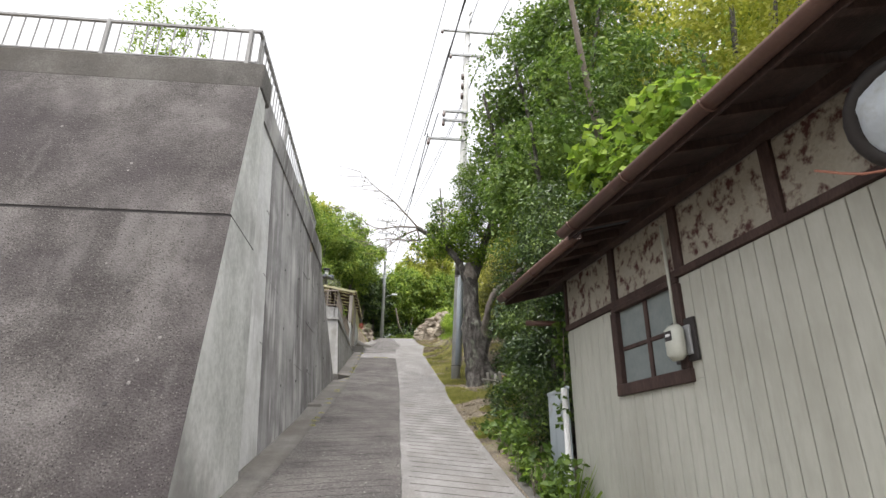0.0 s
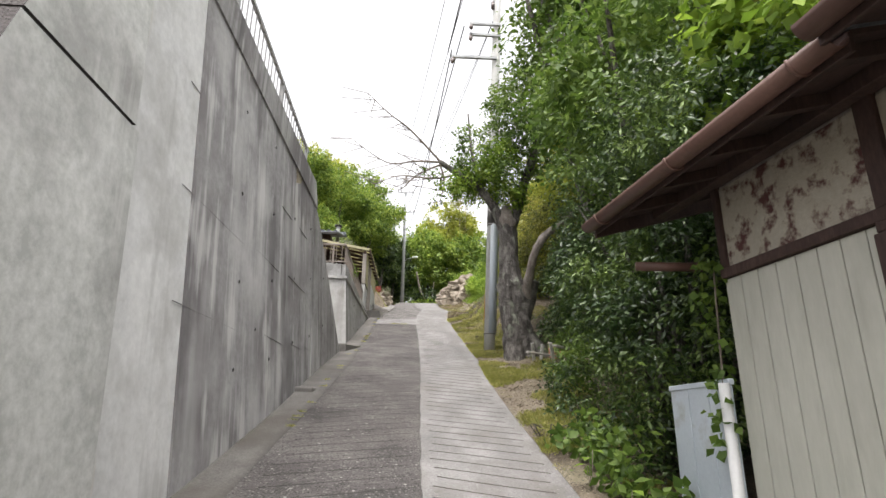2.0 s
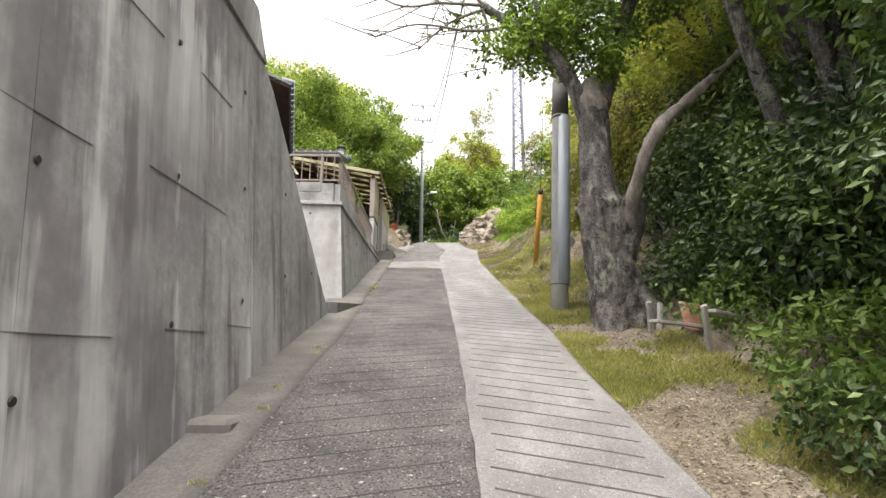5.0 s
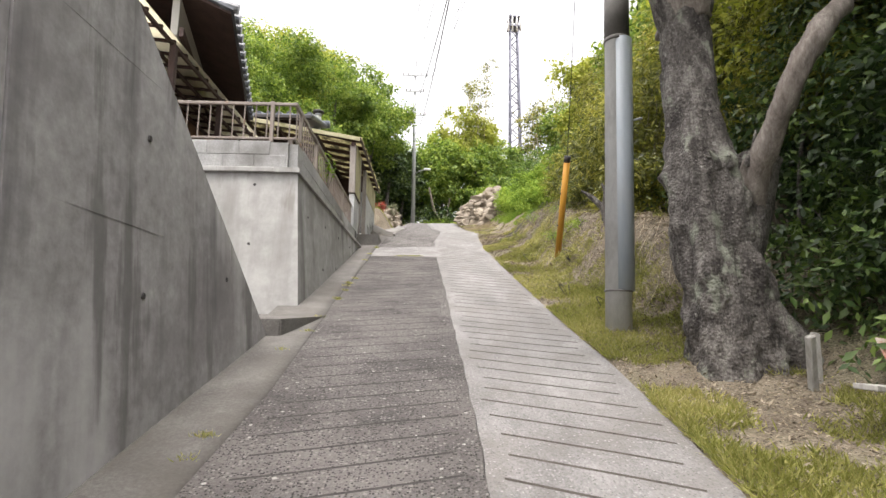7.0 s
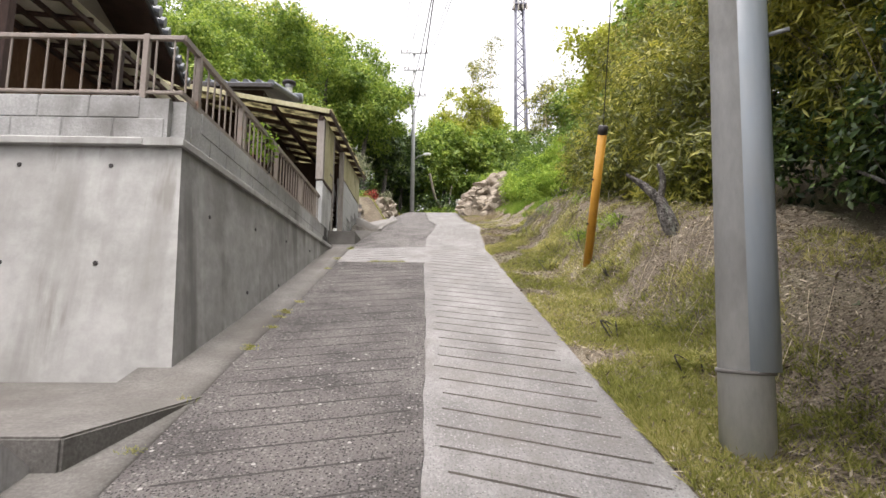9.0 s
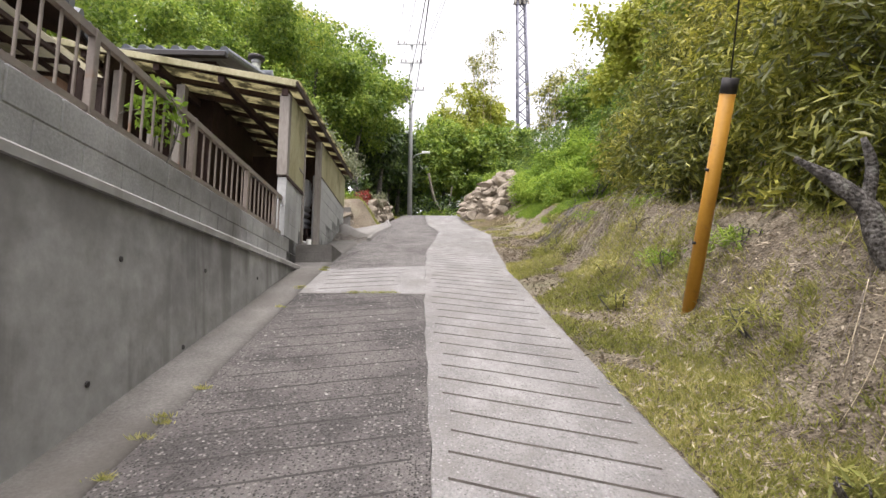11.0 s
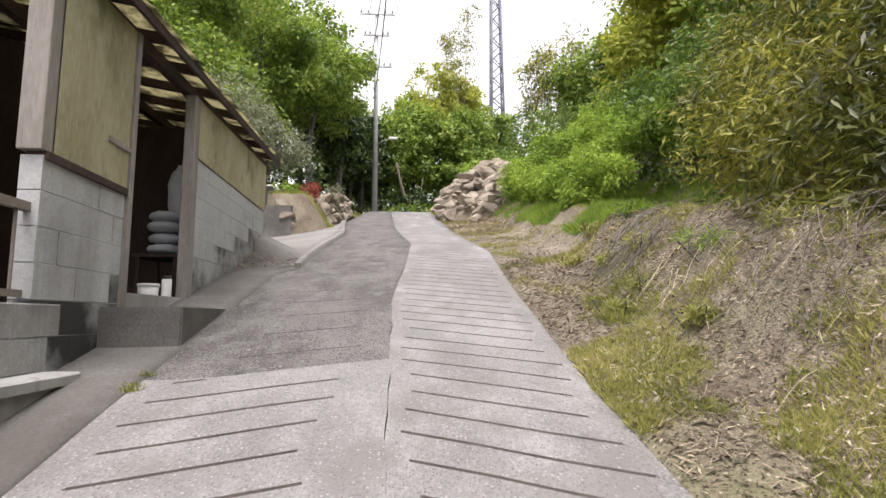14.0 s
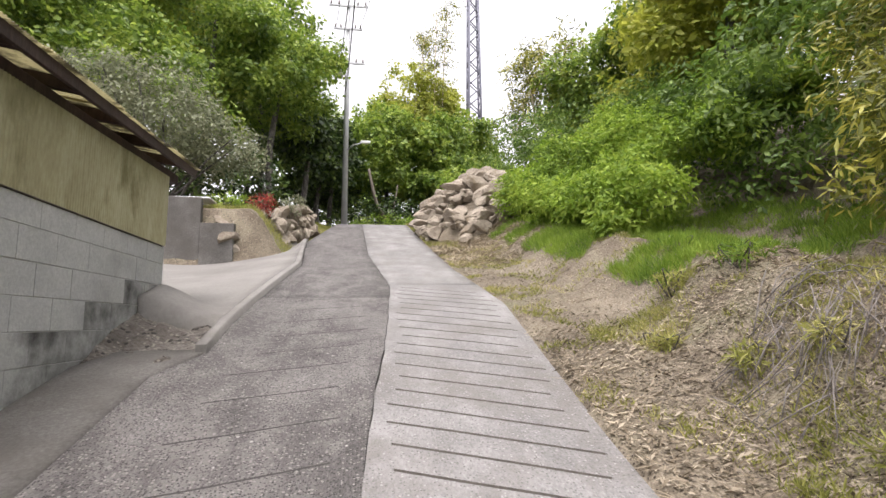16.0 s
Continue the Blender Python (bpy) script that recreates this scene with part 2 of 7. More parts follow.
M_GUTTERPIPE = mat("brown_rain_gutter", [(0.085, 0.045, 0.035), (0.13, 0.07, 0.055)], 3, 0.5, 0.1, 30, stain=(0.2, 0.13, 0.1), stain_scale=3, stain_low=0.62)
M_PLASTER = mat("peeling_plaster", [(0.26, 0.235, 0.195), (0.36, 0.335, 0.28)], 3, 0.95, 0.6, 30, stain=(0.07, 0.028, 0.026), stain_scale=8.5, stain_low=0.49, soft=0.12)
M_GREYWOOD = mat("weathered_grey_wood", [(0.16, 0.14, 0.125), (0.25, 0.225, 0.205), (0.34, 0.315, 0.29)], 5, 0.88, 0.5, 50, (1, 1, 0.15))
M_MOSSPANEL = mat("mossy_corrugated_sheet", [(0.24, 0.22, 0.125), (0.35, 0.325, 0.20), (0.45, 0.43, 0.29)], 2.4, 0.75, 0.2, 30, (1, 1, 0.3), stain=(0.18, 0.165, 0.08), stain_scale=2.2, stain_low=0.55)
M_POLE = mat("pole_concrete", [(0.38, 0.385, 0.38), (0.51, 0.515, 0.505)], 3, 0.85, 0.2, 40, (1, 1, 0.3), stain=(0.30, 0.295, 0.28), stain_scale=2.5, stain_low=0.56, soft=0.2)
M_SHEATH = mat("blue_grey_sheath", [(0.25, 0.295, 0.335), (0.32, 0.365, 0.405), (0.38, 0.415, 0.445)], 0.9, 0.45, 0.05, 8, (1, 1, 0.15), stain=(0.36, 0.37, 0.365), stain_scale=1.5, stain_low=0.55, soft=0.2)
M_STEEL = mat("galvanised_steel", [(0.30, 0.31, 0.32), (0.42, 0.43, 0.44)], 3, 0.5, 0.05, metal=0.3)
M_CABLE = mat("black_cable", [(0.02, 0.02, 0.02), (0.04, 0.04, 0.04)], 3, 0.6, 0)
M_CERAMIC = mat("brown_insulator", [(0.06, 0.04, 0.035), (0.10, 0.07, 0.06)], 3, 0.3, 0)
M_STAKE = mat("yellow_guard_tube", [(0.42, 0.20, 0.022), (0.52, 0.27, 0.035)], 3, 0.55, 0.1, stain=(0.24, 0.12, 0.04), stain_scale=4, stain_low=0.58)
M_BARK = mat("rough_bark", [(0.03, 0.026, 0.024), (0.085, 0.077, 0.07), (0.17, 0.159, 0.147)], 13, 0.95, 1.0, 70, (1, 1, 0.4), stain=(0.19, 0.198, 0.168), stain_scale=5.5, stain_low=0.57, soft=0.08, span=0.2, chips=[(18, (0.12, 0.11, 0.10), 0.3, 0.36), (48, (0.032, 0.028, 0.025), 0.16, 0.36)])
M_OLDBARK = mat("plated_bark", [(0.032, 0.028, 0.026), (0.09, 0.082, 0.075), (0.18, 0.169, 0.156)], 7, 0.95, 0.8, 60, (1, 1, 0.55), stain=(0.20, 0.212, 0.172), stain_scale=4.2, stain_low=0.56, soft=0.08, span=0.2, chips=[(17, (0.22, 0.214, 0.195), 0.05, 0.26), (45, (0.15, 0.142, 0.13), 0.12, 0.3)], streaks=[(9.0, (0.03, 0.026, 0.024), 0.56, 0.10)])
M_DEADWOOD = mat("split_dead_wood", [(0.09, 0.073, 0.062), (0.19, 0.165, 0.145), (0.34, 0.31, 0.28)], 9, 0.9, 0.9, 60, (1, 1, 0.3))
M_BRUSH = mat("grey_brushwood", [(0.10, 0.088, 0.08), (0.19, 0.172, 0.16)], 5, 0.9, 0.3)
M_TWIG = mat("bare_twig", [(0.11, 0.09, 0.072), (0.20, 0.172, 0.145)], 5, 0.9, 0.3)
M_EARTH = mat("earth_and_litter", [(0.095, 0.075, 0.053), (0.165, 0.137, 0.10), (0.25, 0.215, 0.165)], 1.8, 0.95, 0.9, 45, stain=(0.14, 0.132, 0.075), stain_scale=0.9, stain_low=0.52, soft=0.2, span=0.26, chips=[(38, (0.30, 0.262, 0.20), 0.2, 0.33), (60, (0.055, 0.043, 0.032), 0.25, 0.42)])
M_STONE = mat("rough_stone", [(0.14, 0.115, 0.088), (0.235, 0.20, 0.157), (0.35, 0.31, 0.255)], 2.5, 0.92, 0.8, 25, stain=(0.15, 0.118, 0.08), stain_scale=1.8, span=0.26)
M_TILE = mat("glazed_roof_tile", [(0.09, 0.10, 0.115), (0.15, 0.165, 0.185)], 3, 0.35, 0.1)
M_RUST = mat("rusty_sheet", [(0.30, 0.12, 0.08), (0.42, 0.2, 0.15)], 4, 0.8, 0.3, stain=(0.55, 0.5, 0.45), stain_scale=3, stain_low=0.56)
M_SHEET = mat("pale_blue_sheet_metal", [(0.40, 0.45, 0.50), (0.50, 0.55, 0.60)], 2, 0.5, 0.08, stain=(0.3, 0.3, 0.28), stain_scale=2, stain_low=0.6)
M_PLASTIC = mat("grey_plastic", [(0.42, 0.43, 0.38), (0.48, 0.49, 0.44)], 3, 0.45, 0.03)
M_BLACK = mat("black_board", [(0.02, 0.018, 0.018), (0.035, 0.03, 0.03)], 3, 0.6, 0.1)
M_WHITE = mat("white_plastic", [(0.6, 0.6, 0.6), (0.72, 0.72, 0.71)], 3, 0.4, 0.05)
M_BLUE = mat("blue_plastic", [(0.02, 0.16, 0.42), (0.03, 0.22, 0.5)], 3, 0.4, 0.03)
M_ORANGE = mat("orange_plastic", [(0.55, 0.12, 0.02), (0.6, 0.16, 0.03)], 3, 0.45, 0.03)
M_STRAW = mat("dry_straw", [(0.36, 0.30, 0.20), (0.48, 0.41, 0.29), (0.58, 0.51, 0.38)], 5, 0.95, 0.5)

# evergreen leaf, also used to paint shade on plants in dark hollows
L_DARK = leaf_mat("evergreen_and_shade_leaf", [(0.010, 0.025, 0.007), (0.038, 0.076, 0.017), (0.18, 0.26, 0.06)], 0.42, 0.24)
L_MID = leaf_mat("broad_leaf", [(0.04, 0.082, 0.014), (0.095, 0.165, 0.025), (0.20, 0.285, 0.055)], 0.55, 0.42)
L_FRESH = leaf_mat("fresh_leaf", [(0.07, 0.14, 0.015), (0.18, 0.285, 0.03), (0.31, 0.41, 0.065)], 0.75, 0.5)
L_WEED = leaf_mat("weed_leaf", [(0.07, 0.135, 0.014), (0.20, 0.31, 0.032), (0.36, 0.46, 0.07)], 0.7, 0.5)
L_BAMBOO = leaf_mat("bamboo_leaf", [(0.026, 0.036, 0.008), (0.15, 0.165, 0.022), (0.48, 0.45, 0.08)], 0.5, 0.38)
L_FOREST = leaf_mat("forest_leaf", [(0.05, 0.10, 0.014), (0.165, 0.255, 0.036), (0.36, 0.44, 0.075)], 0.55, 0.48)
L_FOREST2 = leaf_mat("forest_leaf_yellow", [(0.16, 0.20, 0.022), (0.31, 0.34, 0.042), (0.42, 0.43, 0.08)], 0.6, 0.5)
L_GREY = leaf_mat("silvery_leaf", [(0.12, 0.14, 0.075), (0.19, 0.21, 0.12), (0.27, 0.28, 0.18)], 0.6, 0.3)
L_GRASS = leaf_mat("grass_blade", [(0.13, 0.15, 0.035), (0.28, 0.29, 0.068), (0.50, 0.45, 0.19)], 0.75, 0.5)
L_DRY = leaf_mat("dry_leaf", [(0.055, 0.042, 0.028), (0.19, 0.152, 0.105), (0.47, 0.41, 0.31)], 0.8, 0.15)
L_STRAW = leaf_mat("straw_blade", [(0.18, 0.142, 0.09), (0.32, 0.265, 0.18), (0.50, 0.43, 0.31)], 0.8, 0.2)
L_RED = leaf_mat("red_leaf", [(0.22, 0.03, 0.02), (0.34, 0.06, 0.04)], 0.6, 0.3)

# ---- helpers for shapes ----
rng = np.random.default_rng(7)


def attach(ob, parent):
    """Parts are written in world metres and stay there under a placed Empty."""
    ob.parent = parent
    if parent.type == "EMPTY":
        ob.matrix_parent_inverse = Matrix.Translation(parent.location).inverted()


def raw(name, verts, faces, material=None, parent=None, label="", smooth=False):
    me = bpy.data.meshes.new(name)
    me.from_pydata([tuple(map(float, v)) for v in verts], [], faces)
    if material:
        me.materials.append(material)
    if smooth:
        me.polygons.foreach_set("use_smooth", [True] * len(me.polygons))
    ob = new(name, me)
    if parent:
        attach(ob, parent)
    if label:
        ob["label"] = label
    return ob


def part(name, bm, material, parent=None, label="", smooth=False):
    me = bpy.data.meshes.new(name)
    bmesh.ops.recalc_face_normals(bm, faces=bm.faces)
    bm.to_mesh(me)
    bm.free()
    if material:
        me.materials.append(material)
    if smooth:
        me.polygons.foreach_set("use_smooth", [True] * len(me.polygons))
    ob = new(name, me)
    if parent:
        attach(ob, parent)
    if label:
        ob["label"] = label
    return ob


def share(name, ob, parent, m):
    """Another object on the same mesh."""
    o = new(name, ob.data)
    attach(o, parent)
    o.matrix_basis = m
    return o


def box(bm, x0, x1, y0, y1, z0, z1, m=None, bevel=0.0):
    r = bmesh.ops.create_cube(bm, size=1.0)
    vs = r["verts"]
    for v in vs:
        v.co = Vector((x0 + (v.co.x + 0.5) * (x1 - x0), y0 + (v.co.y + 0.5) * (y1 - y0), z0 + (v.co.z + 0.5) * (z1 - z0)))
        if m:
            v.co = m @ v.co
    if bevel:
        es = list({e for v in vs for e in v.link_edges})
        bmesh.ops.bevel(bm, geom=es, offset=bevel, segments=1, affect="EDGES")


def boxed(name, x0, x1, y0, y1, z0, z1, material, parent=None, label="", bevel=0.004, m=None):
    bm = bmesh.new()
    box(bm, x0, x1, y0, y1, z0, z1, m, bevel)
    return part(name, bm, material, parent, label)


def tube_data(points, radii, segs=8, rough=0.0, seed=0):
    pts = [Vector(p) for p in points]
    verts, faces = [], []
    for i, p in enumerate(pts):
        d = (pts[min(i + 1, len(pts) - 1)] - pts[max(i - 1, 0)]).normalized()
        a = d.cross(Vector((0.31, 0.95, 0.05))).normalized()
        b = d.cross(a)
        for k in range(segs):
            w = 2 * math.pi * k / segs
            r = radii[i] if hasattr(radii, "__len__") else radii
            q = a * math.cos(w) + b * math.sin(w)
            if rough:
                w3 = p + q * r
                r *= 1 + rough * (noise.noise(w3 * 4 + Vector((seed, 0, 0))) + 0.5 * noise.noise(w3 * 11) + 0.55 * abs(noise.noise(Vector((w3.x * 26, w3.y * 26, w3.z * 7)))) * (segs > 12))
            verts.append(p + q * r)
    n = len(pts)
    for i in range(n - 1):
        for k in range(segs):
            k2 = (k + 1) % segs
            faces.append((i * segs + k, i * segs + k2, (i + 1) * segs + k2, (i + 1) * segs + k))
    faces.append(tuple(range(segs))[::-1])
    faces.append(tuple((n - 1) * segs + k for k in range(segs)))
    return verts, faces


def tube(name, points, radii, material, parent=None, label="", segs=8, rough=0.0, seed=0):
    v, f = tube_data(points, radii, segs, rough, seed)
    return raw(name, v, f, material, parent, label, True)


def bent(points, steps=5):
    """Catmull-Rom through the points."""
    p = [Vector(q) for q in points]
    out = []
    for i in range(len(p) - 1):
        a, b, c, d = p[max(i - 1, 0)], p[i], p[i + 1], p[min(i + 2, len(p) - 1)]
        for k in range(steps):
            t = k / steps
            out.append(0.5 * ((2 * b) + (c - a) * t + (2 * a - 5 * b + 4 * c - d) * t * t + (3 * b - a - 3 * c + d) * t ** 3))
    return out + [p[-1]]


def joined_tubes(name, runs, material, parent=None, label="", segs=5, rough=0.0):
    vs, fs = [], []
    for pts, radii in runs:
        v, f = tube_data(pts, radii, segs, rough, len(vs))
        o = len(vs)
        vs += v
        fs += [tuple(i + o for i in q) for q in f]
    return raw(name, vs, fs, material, parent, label, True)


def unit(a):
    return a / np.maximum(np.linalg.norm(a, axis=1, keepdims=True), 1e-9)


def leaf_mesh(name, p, axis, nrm, length, width, material, parent=None, label="", fold=0.15):
    """Every leaf a folded blade of two triangles."""
    n = len(p)
    side = unit(np.cross(axis, nrm))
    L, W = np.asarray(length).reshape(-1, 1), np.asarray(width).reshape(-1, 1)
    v = np.empty((n, 4, 3), np.float32)
    v[:, 0] = p
    v[:, 1] = p + axis * L * 0.45 + side * W * 0.5 + nrm * W * fold
    v[:, 2] = p + axis * L
    v[:, 3] = p + axis * L * 0.45 - side * W * 0.5 + nrm * W * fold
    me = bpy.data.meshes.new(name)
    me.vertices.add(4 * n)
    me.vertices.foreach_set("co", v.reshape(-1))
    base = (np.arange(n) * 4)[:, None]
    idx = (base + np.array([[0, 1, 2, 0, 2, 3]])).reshape(-1).astype(np.int32)
    me.loops.add(6 * n)
    me.loops.foreach_set("vertex_index", idx)
    me.polygons.add(2 * n)
    me.polygons.foreach_set("loop_start", np.arange(2 * n, dtype=np.int32) * 3)
    me.update(calc_edges=True)
    me.materials.append(material)
    ob = new(name, me)
    if parent:
        attach(ob, parent)
    if label:
        ob["label"] = label
    return ob


def crown_points(blobs, clumps, per, spread, shell=0.3):
    """Leaf places in uneven clumps that lie mostly near the outside of the blobs. Returns places and outward ways."""
    blobs = np.array(blobs, float)
    vol = blobs[:, 3] * blobs[:, 4] * blobs[:, 5]
    pick = rng.choice(len(blobs), clumps, p=vol ** 0.75 / (vol ** 0.75).sum())
    d = unit(rng.normal(size=(clumps, 3)))
    r = rng.random(clumps) ** shell * rng.uniform(0.82, 1.15, clumps)
    c = blobs[pick, :3] + d * r[:, None] * blobs[pick, 3:6]
    size = np.repeat(spread * rng.uniform(1.1, 2.4, clumps), per)[:, None]
    way = unit(rng.normal(size=(clumps * per, 3)) + np.array([0, 0, 0.35]))
    p = np.repeat(c, per, 0) + way * size * rng.uniform(0.35, 1.0, (clumps * per, 1)) * np.array([1, 1, 0.7])
    return p, unit(way + 0.5 * np.repeat(d, per, 0))


def foliage(name, blobs, clumps, per, spread, length, width, material, parent=None, label="", shell=0.3, droop=0.2):
    p, out = crown_points(blobs, clumps, per, spread, shell)
    n = len(p)
    nrm = unit(out * 0.8 + np.array([0, 0, 0.4]) + rng.normal(size=(n, 3)) * 0.45)
    ax = unit(np.cross(nrm, rng.normal(size=(n, 3))) + out * 0.35 - np.array([0, 0, droop]))
    s = rng.uniform(0.6, 1.25, n)
    return leaf_mesh(name, p, ax, nrm, length * s, width * s, material, parent, label)


def thing(name, x, y, z, label, category, group="", kind=""):
    e = new(name)
    e.location = (x, y, z)
    e.empty_display_size = 0.2
    return tagged(e, label, category, group, kind)

# ---- the lie of the land ----
GY = [-60, -30, -3, 0, 2.27, 4.63, 6.8, 10.2, 12.77, 16.08, 18.2, 20.25, 22.3, 25.3, 28.3, 35.5, 42, 45, 47, 50, 54, 400]
GZ = [-7, -4, -.5, 0, .39, .79, 1.24, 2.0, 2.68, 3.47, 4.03, 4.62, 5.23, 6.0, 6.78, 8.42, 9.95, 10.62, 10.9, 10.95, 10.9, 10.9]


def G(y):
    """Height of the road along the walk."""
    return (np.interp(np.asarray(y) - 0.6, GY, GZ) + 2 * np.interp(y, GY, GZ) + np.interp(np.asarray(y) + 0.6, GY, GZ)) / 4


def g(y):
    return float(G(y))


def edge_left(y):
    return np.interp(y, [-60, 9, 13.9, 15.2, 17, 26.2, 26.5, 27.4, 31.3, 35.7, 45, 60], [-1.22, -1.20, -1.09, -1.14, -1.21, -1.20, -0.98, -1.00, -0.88, -1.29, -1.0, -1.0])


def edge_joint(y):
    return np.interp(y, [-60, 6, 10, 14, 18, 21, 25, 26.9, 29.3, 33, 45, 60], [0.14, 0.15, 0.18, 0.22, 0.21, 0.155, 0.165, 0.33, 0.46, 0.19, -0.05, -0.1]) + 0.005 * np.sin(np.asarray(y) * 5.3) + 0.005 * np.sin(np.asarray(y) * 12.1 + 1.0)


def edge_right(y):
    return np.interp(y, [-60, 12.5, 14.5, 18, 21.5, 22.6, 25.2, 28.2, 31, 45, 60], [1.30, 1.30, 1.40, 1.40, 1.31, 1.28, 1.42, 1.66, 1.54, 1.75, 1.85])


def smooth(a, b, x):
    t = np.clip((np.asarray(x, float) - a) / (b - a), 0, 1)
    return t * t * (3 - 2 * t)


def H(x, y):
    """Height of the open ground beside the road."""
    x, y = np.asarray(x, float), np.asarray(y, float)
    road = G(y)
    u = x - edge_right(y)
    bank = np.interp(y, [-60, 6, 9, 14, 18, 22, 25, 28, 33, 40, 60], [-0.7, -0.7, -0.3, 0.55, 1.0, 0.85, 0.75, 0.55, 0.6, 0.6, 0.5])
    start = np.interp(y, [-60, 6, 9, 12, 14, 16, 19, 25, 40], [0.0, 0.0, 0.35, 1.1, 1.2, 0.8, 0.55, 0.75, 0.9])
    right = road + 0.02 + 0.08 * np.clip(u, 0, 1.2) + bank * smooth(0, 1, (u - start) / np.interp(y, [-60, 7, 12, 60], [0.4, 0.5, 0.95, 1.3]))
    hill = np.clip(u - 3.2, 0, None)
    right = right + np.interp(y, [-60, 4, 12, 30, 60, 120], [0.0, 0.0, 0.5, 0.42, 0.42, 0.32]) * hill * np.exp(-hill / 90)
    v = edge_left(y) - x
    level = np.interp(y, [-60, 5.9, 6.0, 11.2, 14.5, 16.9, 17.2, 27.75, 27.8, 33, 33.1, 40, 46, 60], [-7, 0.9, 5.62, 5.62, 3.45, 3.45, 5.72, 5.72, 6.65, 7.4, 8.75, 9.7, 10.8, 11.0])
    near = np.interp(y, [27.8, 33, 33.1, 46, 60], [0.0, 0.0, 1.0, 1.0, 1.0])
    slope = smooth(0.15, 1.1, v) * near + (1 - near) * (v > 0.62)
    left = road - 0.25 + (level - road + 0.25) * slope
    left = left + 0.4 * np.clip(v - 7, 0, None) * np.exp(-np.clip(v - 7, 0, None) / 70) * smooth(16, 40, y)
    z = np.where(u > 0, right, np.where(v > 0, left, road - 0.12))
    far = smooth(56, 75, y) * np.clip(y - 56, 0, 130) * 0.16
    return z + far


# ---- ground: one sheet to the horizon ----
def stretch_axis(lo, a, b, hi, step):
    mid = np.arange(a, b, step)
    out = [b]
    while out[-1] < hi:
        out.append(out[-1] + max(step, (out[-1] - b) * 0.18 + step))
    pre = [a]
    while pre[-1] > lo:
        pre.append(pre[-1] - max(step, (a - pre[-1]) * 0.18 + step))
    return np.concatenate([pre[::-1][:-1], mid, out])


def relief(x, y):
    """Lumps of the open ground, rougher on the cut bank than on the verge."""
    x, y = np.ravel(x), np.ravel(y)
    u = x - edge_right(y)
    soft = np.array([noise.noise((a * 0.9, b * 0.9, 0)) * 0.07 + noise.noise((a * 3.1, b * 3.1, 4)) * 0.05 for a, b in zip(x, y)])
    clod = np.array([abs(noise.noise((a * 2.3, b * 2.3, 9))) * 0.16 + noise.noise((a * 6.3, b * 6.3, 6)) * 0.05 - 0.04 if 0 < c < 6 and 8 < b < 34 else 0.0 for a, b, c in zip(x, y, u)])
    off = np.clip(u, 0, 0.6) / 0.6 + np.clip(edge_left(y) - x - 0.7, 0, 0.6) / 0.6
    return soft * np.clip(off, 0, 1) + clod * smooth(0.5, 1.3, u) * smooth(13.5, 16.5, y)


def build_ground():
    xs, ys = stretch_axis(-900, -5, 9, 900, 0.115), stretch_axis(-500, -4, 50, 1200, 0.15)
    X, Y = np.meshgrid(xs, ys)
    Z = H(X, Y) + relief(X, Y).reshape(X.shape)
    w = len(xs)
    faces = [(j * w + i, j * w + i + 1, (j + 1) * w + i + 1, (j + 1) * w + i) for j in range(len(ys) - 1) for i in range(w - 1)]
    ob = raw("ground", np.stack([X.ravel(), Y.ravel(), Z.ravel()], 1), faces, M_EARTH, None, "bare brown earth with dry leaf litter and patches of grass", True)
    return tagged(ob, category="ground", kind="structure")


ground = build_ground()


# ---- road ----
def ribbon(name, left, right, y0, y1, lift, material, label, cols=6, step=0.25, thick=0.15, category="road"):
    ys = np.linspace(y0, y1, int((y1 - y0) / step) + 2)
    vs, fs = [], []
    for y in ys:
        a, b = float(left(y)), float(right(y))
        for k in range(cols + 1):
            x = a + (b - a) * k / cols
            vs.append((x, y, g(y) + lift + 0.008 * noise.noise((x * 1.5, y * 1.5, 2))))
    w = cols + 1
    for j in range(len(ys) - 1):
        for k in range(cols):
            fs.append((j * w + k, j * w + k + 1, (j + 1) * w + k + 1, (j + 1) * w + k))
    n = len(vs)
    for j in range(len(ys)):
        for k in (0, cols):
            x, y, z = vs[j * w + k]
            vs.append((x, y, z - thick))
    for j in range(len(ys) - 1):
        fs.append((j * w, (j + 1) * w, n + 2 * j + 2, n + 2 * j))
        fs.append((j * w + cols, n + 2 * j + 1, n + 2 * j + 3, (j + 1) * w + cols))
    for j in (0, len(ys) - 1):
        fs.append((*[j * w + k for k in range(cols + 1)], n + 2 * j + 1, n + 2 * j))
    ob = raw(name, vs, fs, material, None, label, True)
    for k in (-1, -2):
        ob.data.polygons[k].use_smooth = False
    return tagged(ob, category=category, kind="structure")


